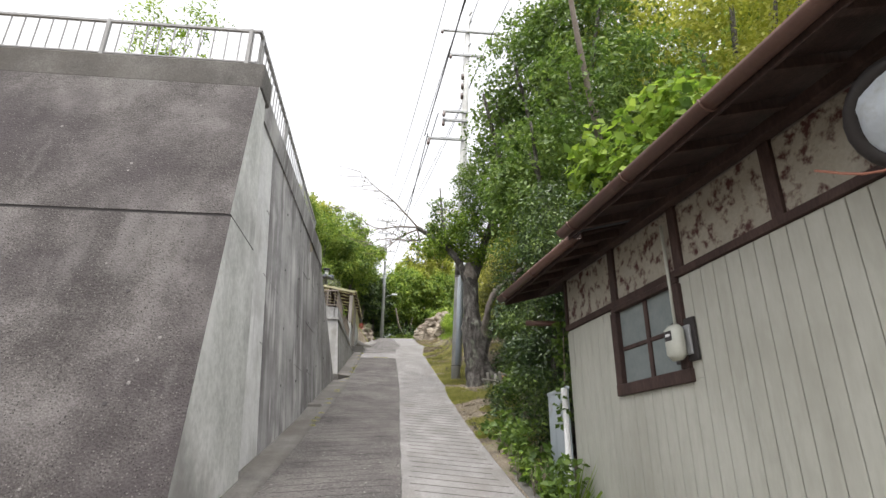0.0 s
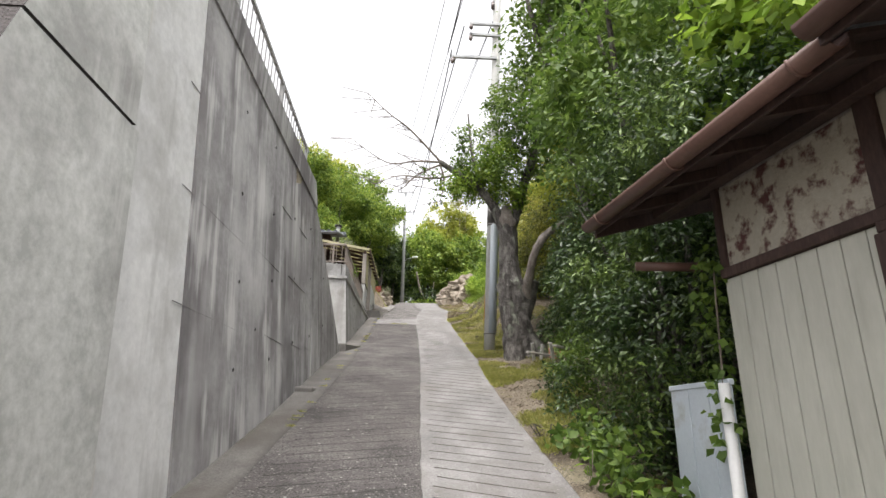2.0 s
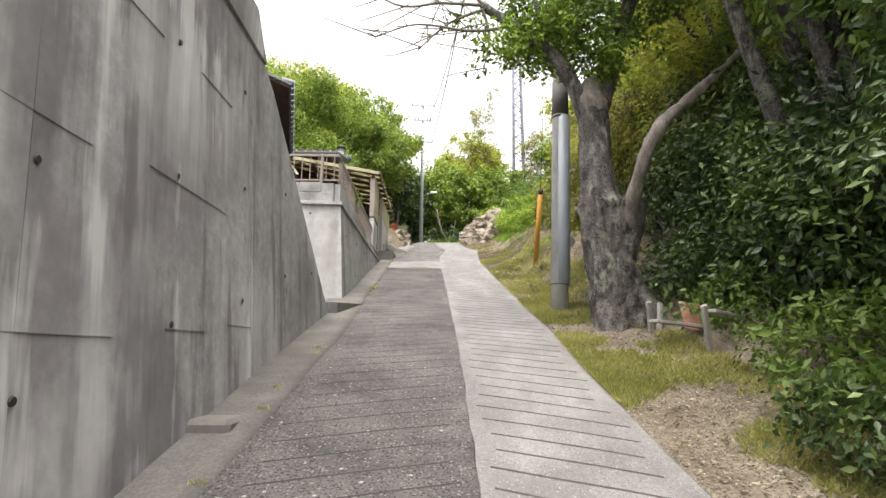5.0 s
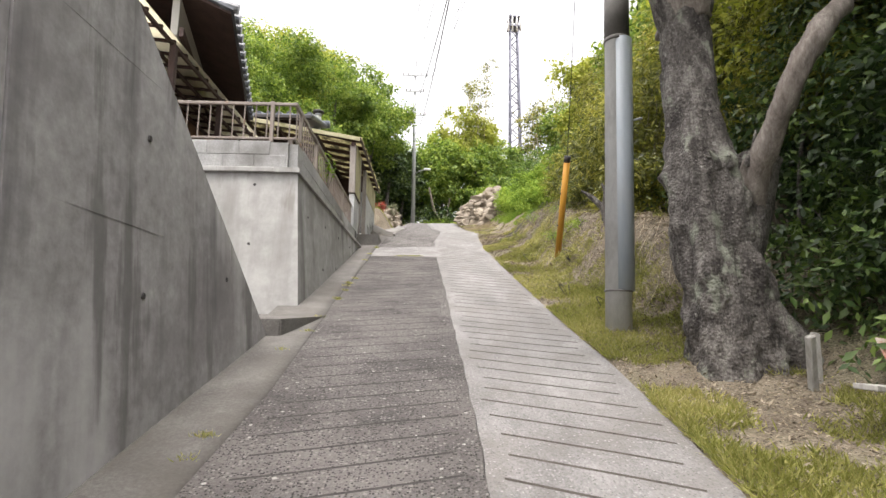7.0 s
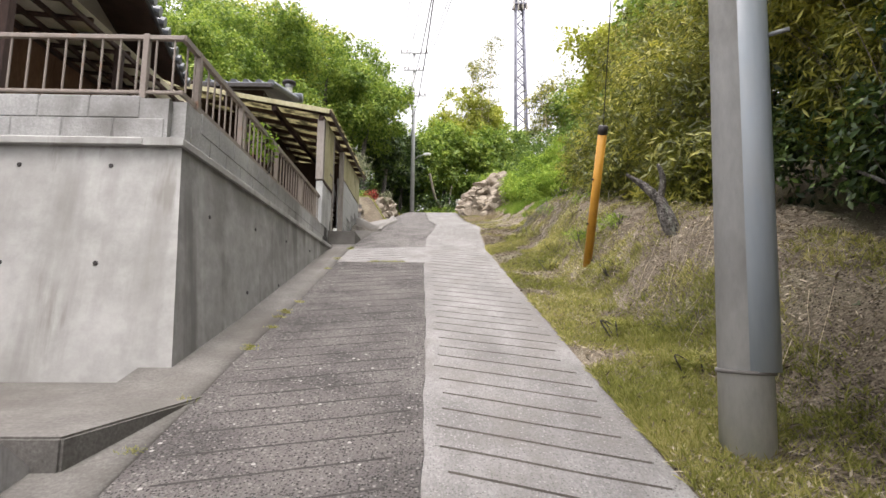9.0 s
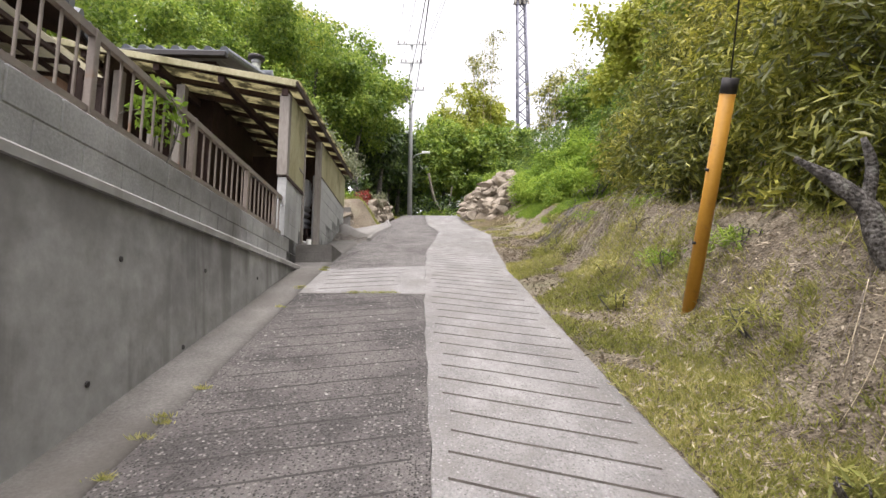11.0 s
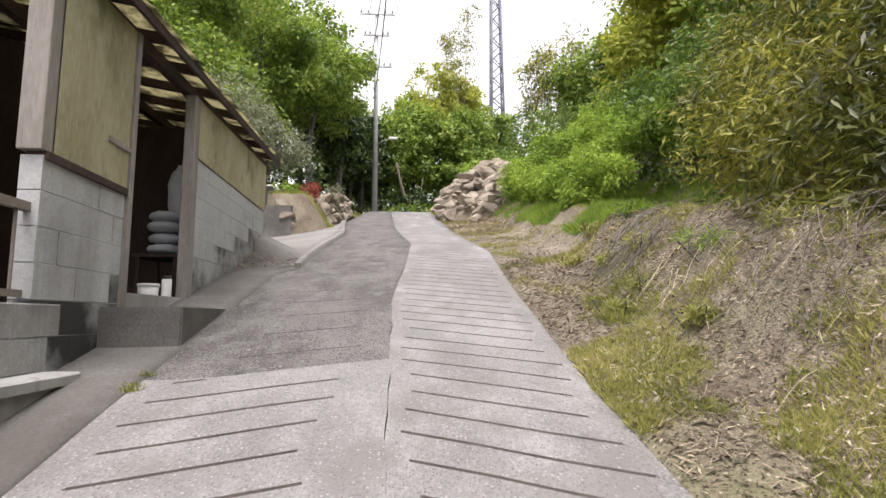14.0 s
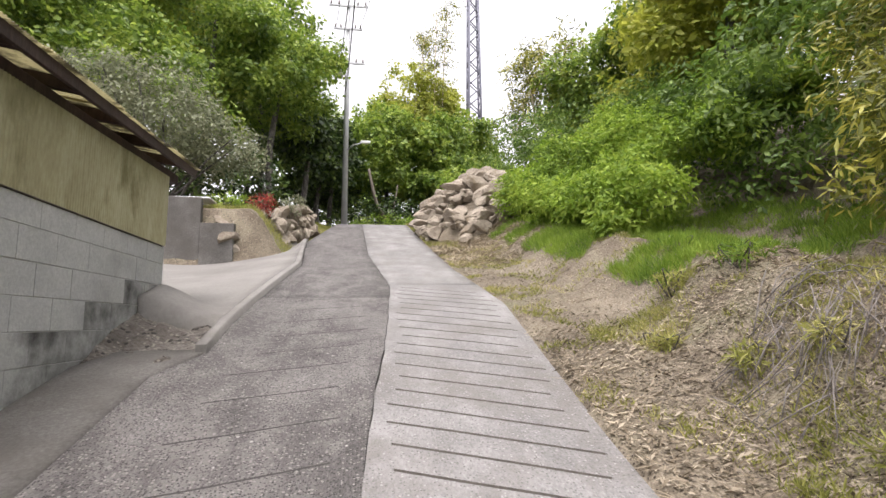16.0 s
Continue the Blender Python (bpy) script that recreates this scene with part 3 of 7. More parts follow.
def grooved(name, x0, x1, y0, y1, pitch, g0, g1, skew, label, material, dirt, deep_by=0.012, wide=0.014, jitter=0.02, lift=0.003):
    """Concrete strip with raked anti-slip grooves, each cut 14 mm deep between g0 and g1."""
    vs, fs, mats = [], [], []
    cols = ["a", "b", "c", "d", "e"]
    rows = []
    k = 0
    y = y0
    while y < y1 - pitch * 0.5:
        jit = jitter * math.sin(k * 12.9898)
        rows += [(y, 0), (y + pitch * 0.5 + jit, 0), (y + pitch * 0.5 + jit + 0.004, 1), (y + pitch * 0.5 + jit + 0.004 + wide, 1), (y + pitch * 0.5 + jit + 0.008 + wide, 0)]
        y += pitch
        k += 1
    rows.append((y1, 0))
    for j, (y, deep) in enumerate(rows):
        first, last = j == 0, j == len(rows) - 1
        a, b = float(x0(y)), float(x1(y if first or last else y + skew * 1.16))
        e = 0.03 * math.sin(j // 5 * 7.7)
        ga, gb = a + g0 + e, b - g1 - e * 1.5
        xs = [a, ga - 0.006, ga, ga + (gb - ga) * 0.33, ga + (gb - ga) * 0.66, gb, gb + 0.006, b]
        for i, x in enumerate(xs):
            yy = y + skew * (x - a) * (0 if first or last else 1) + 0.008 * noise.noise((x * 3, y, 1))
            vs.append((x, yy, g(yy) + lift + 0.006 * noise.noise((x * 1.5, yy * 1.5, 2)) - (deep_by if deep and 2 <= i <= 5 else 0)))
    w = 8
    for j in range(len(rows) - 1):
        for i in range(w - 1):
            fs.append((j * w + i, j * w + i + 1, (j + 1) * w + i + 1, (j + 1) * w + i))
            mats.append(1 if (rows[j][1] or rows[j + 1][1]) and 2 <= i <= 4 else 0)
    n = len(vs)
    for j in range(len(rows)):
        for i in (0, w - 1):
            x, y, z = vs[j * w + i]
            vs.append((x, y, z - 0.18))
    for j in range(len(rows) - 1):
        fs.append((j * w, (j + 1) * w, n + 2 * j + 2, n + 2 * j))
        fs.append((j * w + w - 1, n + 2 * j + 1, n + 2 * j + 3, (j + 1) * w + w - 1))
        mats += [0, 0]
    ob = raw(name, vs, fs, material, None, label)
    ob.data.materials.append(dirt)
    ob.data.polygons.foreach_set("material_index", mats)
    return tagged(ob, category="road", kind="structure")


grooved("road_concrete", edge_joint, edge_right, -29.9455, 29.4, 0.241, 0.10, 0.11, -0.40, "pale concrete road strip with raked grooves", M_SLAB, M_GROOVE)
ribbon("road_concrete_upper", edge_joint, edge_right, 29.4, 54, 0.003, M_SLAB, "pale smooth concrete road strip near the crest")
grooved("road_patch", edge_left, lambda y: edge_joint(y) - 0.003, 21.38, 22.86, 0.245, 0.16, 0.32, 0.30, "pale concrete patch across the lane with raked grooves", M_SLAB, M_GROOVE)

M_ASPHALT_CUT = mat("asphalt_groove", [(0.035, 0.032, 0.031), (0.065, 0.06, 0.057)], 5, 0.95, 0.5)
grooved("road", edge_left, lambda y: edge_joint(y) - 0.003, -30, 21.38, 0.252, 0.15, 0.12, 0.26, "coarse dark asphalt lane with faint raked grooves and pale chippings", M_ASPHALT_LOW, M_ASPHALT_CUT, 0.004, 0.010, 0.05, 0.0)
grooved("road_middle", edge_left, lambda y: edge_joint(y) - 0.003, 22.86, 28.5, 0.47, 0.42, 0.2, 0.30, "worn grey-brown asphalt lane with faint raked grooves", M_ASPHALT, M_ASPHALT_CUT, 0.003, 0.007, 0.07, 0.0)
ribbon("road_upper", edge_left, lambda y: edge_joint(y) - 0.003, 28.5, 54, 0.0, M_ASPHALT, "worn grey-brown asphalt lane running up to the crest")

# drain strip between lane and walls, slightly dished
ribbon("gutter", lambda y: edge_left(y) - 0.62, lambda y: edge_left(y) - 0.003, -30, 26.6, 0.012, M_GUTTER, "grey concrete drain strip along the wall foot", 4, category="gutter")

# kerb of the road's open side above the house plot
ribbon("kerb", lambda y: edge_right(y) + 0.003, lambda y: edge_right(y) + 0.15, -30, 11.5, 0.0, M_GUTTER, "rough concrete road edge above lower ground", 1, 0.5, 0.9, category="kerb")


# ---- retaining wall beside the lower lane ----
TOP_A = 5.55
CAP_A = 5.92


def ax_side(y, z):
    return -1.56 - 0.07 * (z - g(y))


def ay_front(z):
    return 5.05 + 0.33 * (z - 3.51)


def ax_block(z):
    return -1.47 - 0.055 * (z - 1.0)


def ay_end(z):
    return 15.22 - 1.26 * (z - 3.49)


def build_wall_a():
    wall = thing("retaining_wall", -2.0, 5.0, 0.8, "tall grey concrete retaining wall with dark water streaks", "wall", kind="structure")
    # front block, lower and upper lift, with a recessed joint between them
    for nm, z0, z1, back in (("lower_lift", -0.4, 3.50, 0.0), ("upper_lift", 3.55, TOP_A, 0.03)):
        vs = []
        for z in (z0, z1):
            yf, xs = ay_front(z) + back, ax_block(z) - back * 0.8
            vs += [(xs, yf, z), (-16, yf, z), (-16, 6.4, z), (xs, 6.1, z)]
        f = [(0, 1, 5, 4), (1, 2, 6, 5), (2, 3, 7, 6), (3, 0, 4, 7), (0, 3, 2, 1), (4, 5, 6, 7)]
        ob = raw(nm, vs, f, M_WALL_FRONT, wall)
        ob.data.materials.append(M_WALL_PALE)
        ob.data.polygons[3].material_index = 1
    boxed("lift_joint", -16, ax_block(3.5) - 0.035, ay_front(3.5) + 0.055, 6.06, 3.49, 3.565, M_BLACK, wall, "dark open joint", 0)
    # side wall in pours, each with its own plane
    cuts = [6.1, 7.2, 9.6, 12.2, 16.0]
    for k in range(4):
        ya, yb = cuts[k] + 0.004, cuts[k + 1] - 0.004
        vs, fs = [], []
        nz = 14
        ny = max(2, int((yb - ya) / 0.3))
        proud = (0.0, 0.012, 0.006, 0.012)[k]
        for j in range(ny + 1):
            y = ya + (yb - ya) * j / ny
            for i in range(nz + 1):
                z0 = g(y) - 0.25
                top = min(TOP_A, 3.49 + (15.22 - y) / 1.26)
                z = z0 + (max(top, z0 + 0.01) - z0) * i / nz
                vs.append((ax_side(y, z) + proud + 0.006 * noise.noise((y * 0.8, z * 0.8, k)), y, z))
        w = nz + 1
        for j in range(ny):
            for i in range(nz):
                fs.append((j * w + i, (j + 1) * w + i, (j + 1) * w + i + 1, j * w + i + 1))
        n = len(vs)
        vs += [(x - 0.7, y, z) for x, y, z in vs]
        for j in range(ny):
            fs.append((j * w + nz, (j + 1) * w + nz, n + (j + 1) * w + nz, n + j * w + nz))
            for i in range(nz):
                fs.append((n + j * w + i, n + j * w + i + 1, n + (j + 1) * w + i + 1, n + (j + 1) * w + i))
        for j in (0, ny):
            for i in range(nz):
                a = j * w + i
                fs.append((a, a + 1, n + a + 1, n + a))
        raw("wall_pour", vs, fs, M_WALL_STRIP if k == 0 else (M_WALL_LIGHT, M_WALL, M_WALL_DARK)[k - 1], wall)
    # coping
    bm = bmesh.new()
    box(bm, -16, ax_block(TOP_A) + 0.0, ay_front(TOP_A) + 0.05, ay_front(TOP_A) + 0.5, TOP_A, CAP_A, None, 0.02)
    part("coping", bm, M_GUTTER, wall, "stained concrete coping")
    vs = []
    for z in (TOP_A, CAP_A):
        for y in (ay_front(TOP_A) + 0.505, 12.55):
            vs += [(ax_side(y, TOP_A) + 0.03, y - (0.35 if z == CAP_A and y > 12 else 0), z), (ax_side(y, TOP_A) - 0.4, y - (0.35 if z == CAP_A and y > 12 else 0), z)]
    raw("coping", vs, [(0, 2, 3, 1), (4, 5, 7, 6), (0, 4, 6, 2), (1, 3, 7, 5), (0, 1, 5, 4), (2, 6, 7, 3)], M_WALL, wall)
    # tie holes
    bm = bmesh.new()
    bmesh.ops.create_cone(bm, cap_ends=True, segments=12, radius1=0.021, radius2=0.017, depth=0.008)
    hole = part("tie_hole", bm, M_BLACK, wall)
    hole.matrix_basis = pose(ax_side(7.6, 2.6), 7.6, 2.6, 0, 90, 0)
    bm = bmesh.new()
    ring = [bm.verts.new((0, math.cos(a) * (0.030 + 0.006 * math.sin(a * 3)), math.sin(a) * 0.034)) for a in np.linspace(0, 2 * math.pi, 14)[:-1]]
    tip = [bm.verts.new((0.003, v.co.y * 0.8, v.co.z * 0.8)) for v in ring]
    for k in range(13):
        bm.faces.new((ring[k], ring[(k + 1) % 13], tip[(k + 1) % 13], tip[k]))
    bm.faces.new(tip)
    smear = part("mortar_smear", bm, M_WALL_LIGHT, wall, "pale mortar smeared round a tie hole")
    smear.matrix_basis = pose(ax_side(9.02, 2.78) + 0.012, 9.02, 2.78)
    share("tie_hole", hole, wall, pose(ax_side(9.02, 2.78) + 0.016, 9.02, 2.78, 0, 90, 0))
    r = random.Random(3)
    for y in np.arange(8.4, 15, 1.2):
        for z in np.arange(g(y) + 0.7, 5.3, 0.9):
            if y < ay_end(z) - 0.2:
                yy, zz = y + r.uniform(-.05, .05), z + r.uniform(-.05, .05)
                share("tie_hole", hole, wall, pose(ax_side(yy, zz) + 0.016, yy, zz, 0, 90, 0))
                if r.random() < 0.4:
                    share("mortar_smear", smear, wall, pose(ax_side(yy, zz) + 0.012, yy, zz, 0, 0, r.uniform(-8, 8)))
    for x in (-2.3, -3.5, -4.8):
        for z in (1.6, 2.6, 4.2, 5.0):
            xx, zz = x + r.uniform(-.2, .2), z + r.uniform(-.1, .1)
            share("tie_hole", hole, wall, pose(xx, ay_front(zz) + (0.035 if zz > 3.5 else 0) - 0.002, zz, 72, 0, 0))
    # form seams, broken off here and there
    for base in (0.95, 1.85, 2.75):
        y = 7.0
        while y < 15:
            L = r.uniform(0.5, 1.6)
            z = g(y + L / 2) * 0.25 + 1.35 + base
            if y + L < ay_end(z) - 0.1 and r.random() < 0.75 and z < TOP_A - 0.1:
                a, b = Vector((ax_side(y, z) + 0.008, y, z)), Vector((ax_side(y + L, z) + 0.008, y + L, z + 0.01))
                bm = bmesh.new()
                box(bm, 0, (b - a).length, -0.004, 0.004, -0.002, 0.002, Matrix.Translation(a) @ (b - a).to_track_quat("X", "Z").to_matrix().to_4x4())
                part("form_seam", bm, M_WALL_DARK, wall)
            y += L + r.uniform(0.1, 0.8)
    return wall


build_wall_a()


# ---- railings ----
def railing(name, pts, height, gap, spacing, posts, material, label, low=0.07):
    """Railing along a polyline: posts, top and bottom rails, each baluster a bar."""
    rail = thing(name, *pts[0], label, "railing")
    bm = bmesh.new()
    bmesh.ops.create_cone(bm, cap_ends=True, segments=8, radius1=0.0095, radius2=0.0095, depth=height - low - 0.02)
    bar = part("baluster", bm, material, rail)
    bm = bmesh.new()
    box(bm, -0.025, 0.025, -0.025, 0.025, 0, height + 0.03, None, 0.005)
    post = part("post", bm, material, rail)
    used_bar = used_post = False
    for a, b in zip(pts[:-1], pts[1:]):
        a, b = Vector(a), Vector(b)
        d = b - a
        n = max(1, round(d.length / spacing))
        turn = math.degrees(math.atan2(d.y, d.x))
        for zz, th in ((height, 0.02), (low, 0.014)):
            bm = bmesh.new()
            box(bm, -0.01, d.length + 0.01, -th, th, zz - th, zz + th, Matrix.Translation(a) @ d.to_track_quat("X", "Z").to_matrix().to_4x4(), 0.005)
            part("top_rail" if zz == height else "bottom_rail", bm, material, rail)
        for k in range(n):
            q = a + d * ((k + 0.5) / n)
            m = Matrix.Translation((q.x, q.y, q.z + (height + low) / 2))
            if not used_bar:
                bar.matrix_basis, used_bar = m, True
            else:
                share("baluster", bar, rail, m)
        k = max(1, round(d.length / posts))
        for i in range(k + 1):
            q = a + d * min(max(i / k, gap / d.length), 1 - gap / d.length)
            m = Matrix.Translation(q) @ pose(0, 0, 0, 0, 0, turn)
            if not used_post:
                post.matrix_basis, used_post = m, True
            else:
                share("post", post, rail, m)
    return rail


ya = ay_front(TOP_A) + 0.14
railing("railing", [(-15, ya, CAP_A), (-1.86, ya, CAP_A), (-1.92, 12.1, CAP_A)], 0.56, 0.12, 0.165, 1.9, M_RAIL_GREY, "grey painted steel railing on the wall coping")


# ---- retaining wall with block parapet ----
def bx_side(y, z):
    return -1.59 - 0.075 * (z - g(y))


LIP, PAR = 5.41, 5.79
RETURN_X = -3.62


def build_wall_b():
    wall = thing("terrace_wall", -1.8, 17.0, 3.5, "pale grey concrete terrace wall under a block parapet", "wall", kind="structure")
    vs, fs = [], []
    ys = list(np.arange(16.9, 23.2, 0.3))
    nz = 8
    for y in ys:
        for i in range(nz + 1):
            z0 = g(y) - 0.3
            z = z0 + (LIP - z0) * i / nz
            yy = y if y > 17 else 16.78 + 0.11 * (z - 3.4)
            vs.append((bx_side(y, z), yy, z))
    w = nz + 1
    for j in range(len(ys) - 1):
        for i in range(nz):
            fs.append((j * w + i, (j + 1) * w + i, (j + 1) * w + i + 1, j * w + i + 1))
    n = len(vs)
    for i in range(nz + 1):
        x, y, z = vs[i]
        vs.append((RETURN_X, y, z))
    for i in range(nz):
        fs.append((i, i + 1, n + i + 1, n + i))
    m = len(vs)
    vs += [(RETURN_X, 23.2, LIP), (bx_side(23, LIP), 23.2, LIP)]
    fs.append((nz, *[j * w + nz for j in range(1, len(ys))], m + 1, m, n + nz))
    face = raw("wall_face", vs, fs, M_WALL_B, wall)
    # road-side faces take the darker copy, side shade put into the colour
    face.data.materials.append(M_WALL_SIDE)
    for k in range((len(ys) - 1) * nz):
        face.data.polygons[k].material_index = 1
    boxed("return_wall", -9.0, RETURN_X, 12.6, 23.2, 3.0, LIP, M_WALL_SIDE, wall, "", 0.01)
    boxed("lip", RETURN_X - 0.25, RETURN_X + 0.05, 12.6, 16.935, LIP - 0.05, LIP + 0.014, M_WALL_B, wall, "", 0.008)
    # lip
    vs = []
    x0 = -1.745
    rows = [16.94, *np.arange(17.2, 23.1, 0.3)]
    for y in rows:
        out = bx_side(max(y, 17.0), LIP) + 0.035
        vs += [(x0 - 0.25, y, LIP + 0.016), (out - 0.012, y, LIP + 0.012), (out, y, LIP), (out, y, LIP - 0.05), (x0 - 0.25, y, LIP - 0.05)]
    fs = [(j * 5 + k, j * 5 + k + 1, j * 5 + k + 6, j * 5 + k + 5) for j in range(len(rows) - 1) for k in range(4)]
    fs += [(4, 3, 2, 1, 0), tuple(5 * (len(rows) - 1) + k for k in range(5))]
    raw("lip", vs, fs, M_WALL_B, wall)
    boxed("lip", RETURN_X - 0.25, x0 - 0.2505, 16.94, 17.25, LIP - 0.05, LIP + 0.014, M_WALL_B, wall, "", 0.008)
    # parapet of concrete blocks, two courses
    bm = bmesh.new()
    box(bm, -0.1955, 0.1955, -0.062, 0.062, 0, 0.184, None, 0.007)
    first = part("block", bm, M_BLOCK_DULL, wall)
    used = False
    for c in range(2):
        z = LIP + 0.015 + c * 0.188
        for k in range(14):
            y = 17.20 + 0.4 * k + (0.2 if c else 0)
            if y + 0.2 < 22.9:
                m = pose(x0 - 0.06, y + 0.2 - 0.0, z, 0, 0, 90)
                if not used:
                    first.matrix_basis, used = m, True
                else:
                    share("block", first, wall, m)
        for k in range(4):
            x = x0 - 0.34 - 0.4 * k - (0.2 if c else 0)
            if x - 0.2 > RETURN_X - 0.02:
                share("block", first, wall, pose(x, 17.09, z, 0, 0, 0))
        for k in range(10):
            share("block", first, wall, pose(RETURN_X - 0.09, 16.93 - 0.4 * k - (0.2 if c else 0), z, 0, 0, 90))
    boxed("mortar", x0 - 0.115, x0 - 0.004, 17.10, 22.9, LIP + 0.01, PAR - 0.012, M_BLOCK_DULL, wall, "", 0)
    boxed("mortar", RETURN_X - 0.03, x0 - 0.116, 17.036, 17.145, LIP + 0.01, PAR - 0.012, M_BLOCK_DULL, wall, "", 0)
    boxed("mortar", RETURN_X - 0.145, RETURN_X - 0.034, 12.8, 17.145, LIP + 0.01, PAR - 0.012, M_BLOCK_DULL, wall, "", 0)
    bm = bmesh.new()
    bmesh.ops.create_cone(bm, cap_ends=True, segments=10, radius1=0.02, radius2=0.016, depth=0.012)
    hole = part("tie_hole", bm, M_BLACK, wall)
    hole.matrix_basis = pose(bx_side(17.5, 4.9), 17.5, 4.9, 0, 90, 0)
    for y, z in ((18.7, 5.0), (19.9, 5.05), (21.2, 5.1), (18.4, 4.3), (19.5, 4.45)):
        share("tie_hole", hole, wall, pose(bx_side(y, z) + 0.002, y, z, 0, 90, 0))
    for x in (-2.24, -2.94):
        for z in (5.2, 4.43):
            share("tie_hole", hole, wall, pose(x, 16.778 + 0.11 * (z - 3.4), z, 84, 0, 0))


build_wall_b()
railing("railing", [(RETURN_X - 0.09, 12.9, PAR), (RETURN_X - 0.09, 17.09, PAR), (-1.80, 17.09, PAR), (-1.81, 22.72, PAR)], 0.53, 0.30, 0.15, 1.42, M_RAIL, "brown painted steel railing on the block parapet", 0.06)


def wedge(name, low, high, zl, zh, material, label, category):
    n = len(low)
    vs = [(x, y, zl) for x, y in low] + [(x, y, zh(y) if callable(zh) else zh) for x, y in high]
    fs = [tuple(range(n))[::-1], tuple(range(n, 2 * n))] + [(i, (i + 1) % n, n + (i + 1) % n, n + i) for i in range(n)]
    bm = bmesh.new()
    bvs = [bm.verts.new(v) for v in vs]
    for f in fs:
        bm.faces.new([bvs[i] for i in f])
    bmesh.ops.bevel(bm, geom=list(bm.edges), offset=0.012, segments=2, affect="EDGES")
    return tagged(part(name, bm, material, None, label), category=category, kind="structure")


step_a = [(-1.42, 15.40), (-1.09, 16.55), (-1.15, 16.85), (RETURN_X, 16.85), (RETURN_X, 15.40)]
wedge("landing_step", step_a, step_a, 3.0, lambda y: 3.475 + 0.07 * (y - 15.4), M_GUTTER, "level concrete landing at the foot of the terrace wall", "step")
step_b = [(-1.22, 23.42), (-1.22, 24.6), (-1.36, 25.12), (-1.72, 25.12), (-1.78, 23.42)]
wedge("door_step", step_b, step_b, 5.2, 5.79, M_GUTTER, "concrete door step before the shed doorway", "step")

# ---- shed beside the lane ----
def corrugated(bm, a, u, v, length, height, pitch=0.032, amp=0.006, nrm=(1, 0, 0)):
    """A corrugated sheet from corner a: waves run along u, ribs along v."""
    a, u, v, nrm = Vector(a), Vector(u), Vector(v), Vector(nrm)
    n = int(length / pitch * 4)
    rows = []
    for i in range(n + 1):
        s = length * i / n
        o = nrm * (amp * math.sin(2 * math.pi * s / pitch))
        h = height(s) if callable(height) else height
        rows.append((bm.verts.new(a + u * s + o), bm.verts.new(a + u * s + o + v * h)))
    for (p, q), (r, s) in zip(rows[:-1], rows[1:]):
        bm.faces.new((p, r, s, q))


def block_wall(parent, x, y0, y1, z0, z1, seed, first=None):
    """Courses of 0.2 m blocks facing the road."""
    r = random.Random(seed)
    k = 0
    z = z0
    while z < z1 - 0.02:
        h = min(0.195, z1 - z)
        y = y0 - (0.2 if k % 2 else 0)
        while y < y1 - 0.01:
            a, b = max(y, y0), min(y + 0.399, y1)
            if b - a > 0.03:
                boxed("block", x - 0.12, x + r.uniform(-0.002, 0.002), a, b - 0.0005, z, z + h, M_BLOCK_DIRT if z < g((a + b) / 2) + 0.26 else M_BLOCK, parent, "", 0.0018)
            y += 0.4
        z += 0.2
        k += 1
    boxed("mortar", x - 0.11, x - 0.0035, y0 + 0.01, y1 - 0.01, z0, z1 - 0.005, M_MORTAR, parent, "", 0)


def eave_z(y):
    return np.interp(y, [22.6, 28.2], [7.93, 8.12])


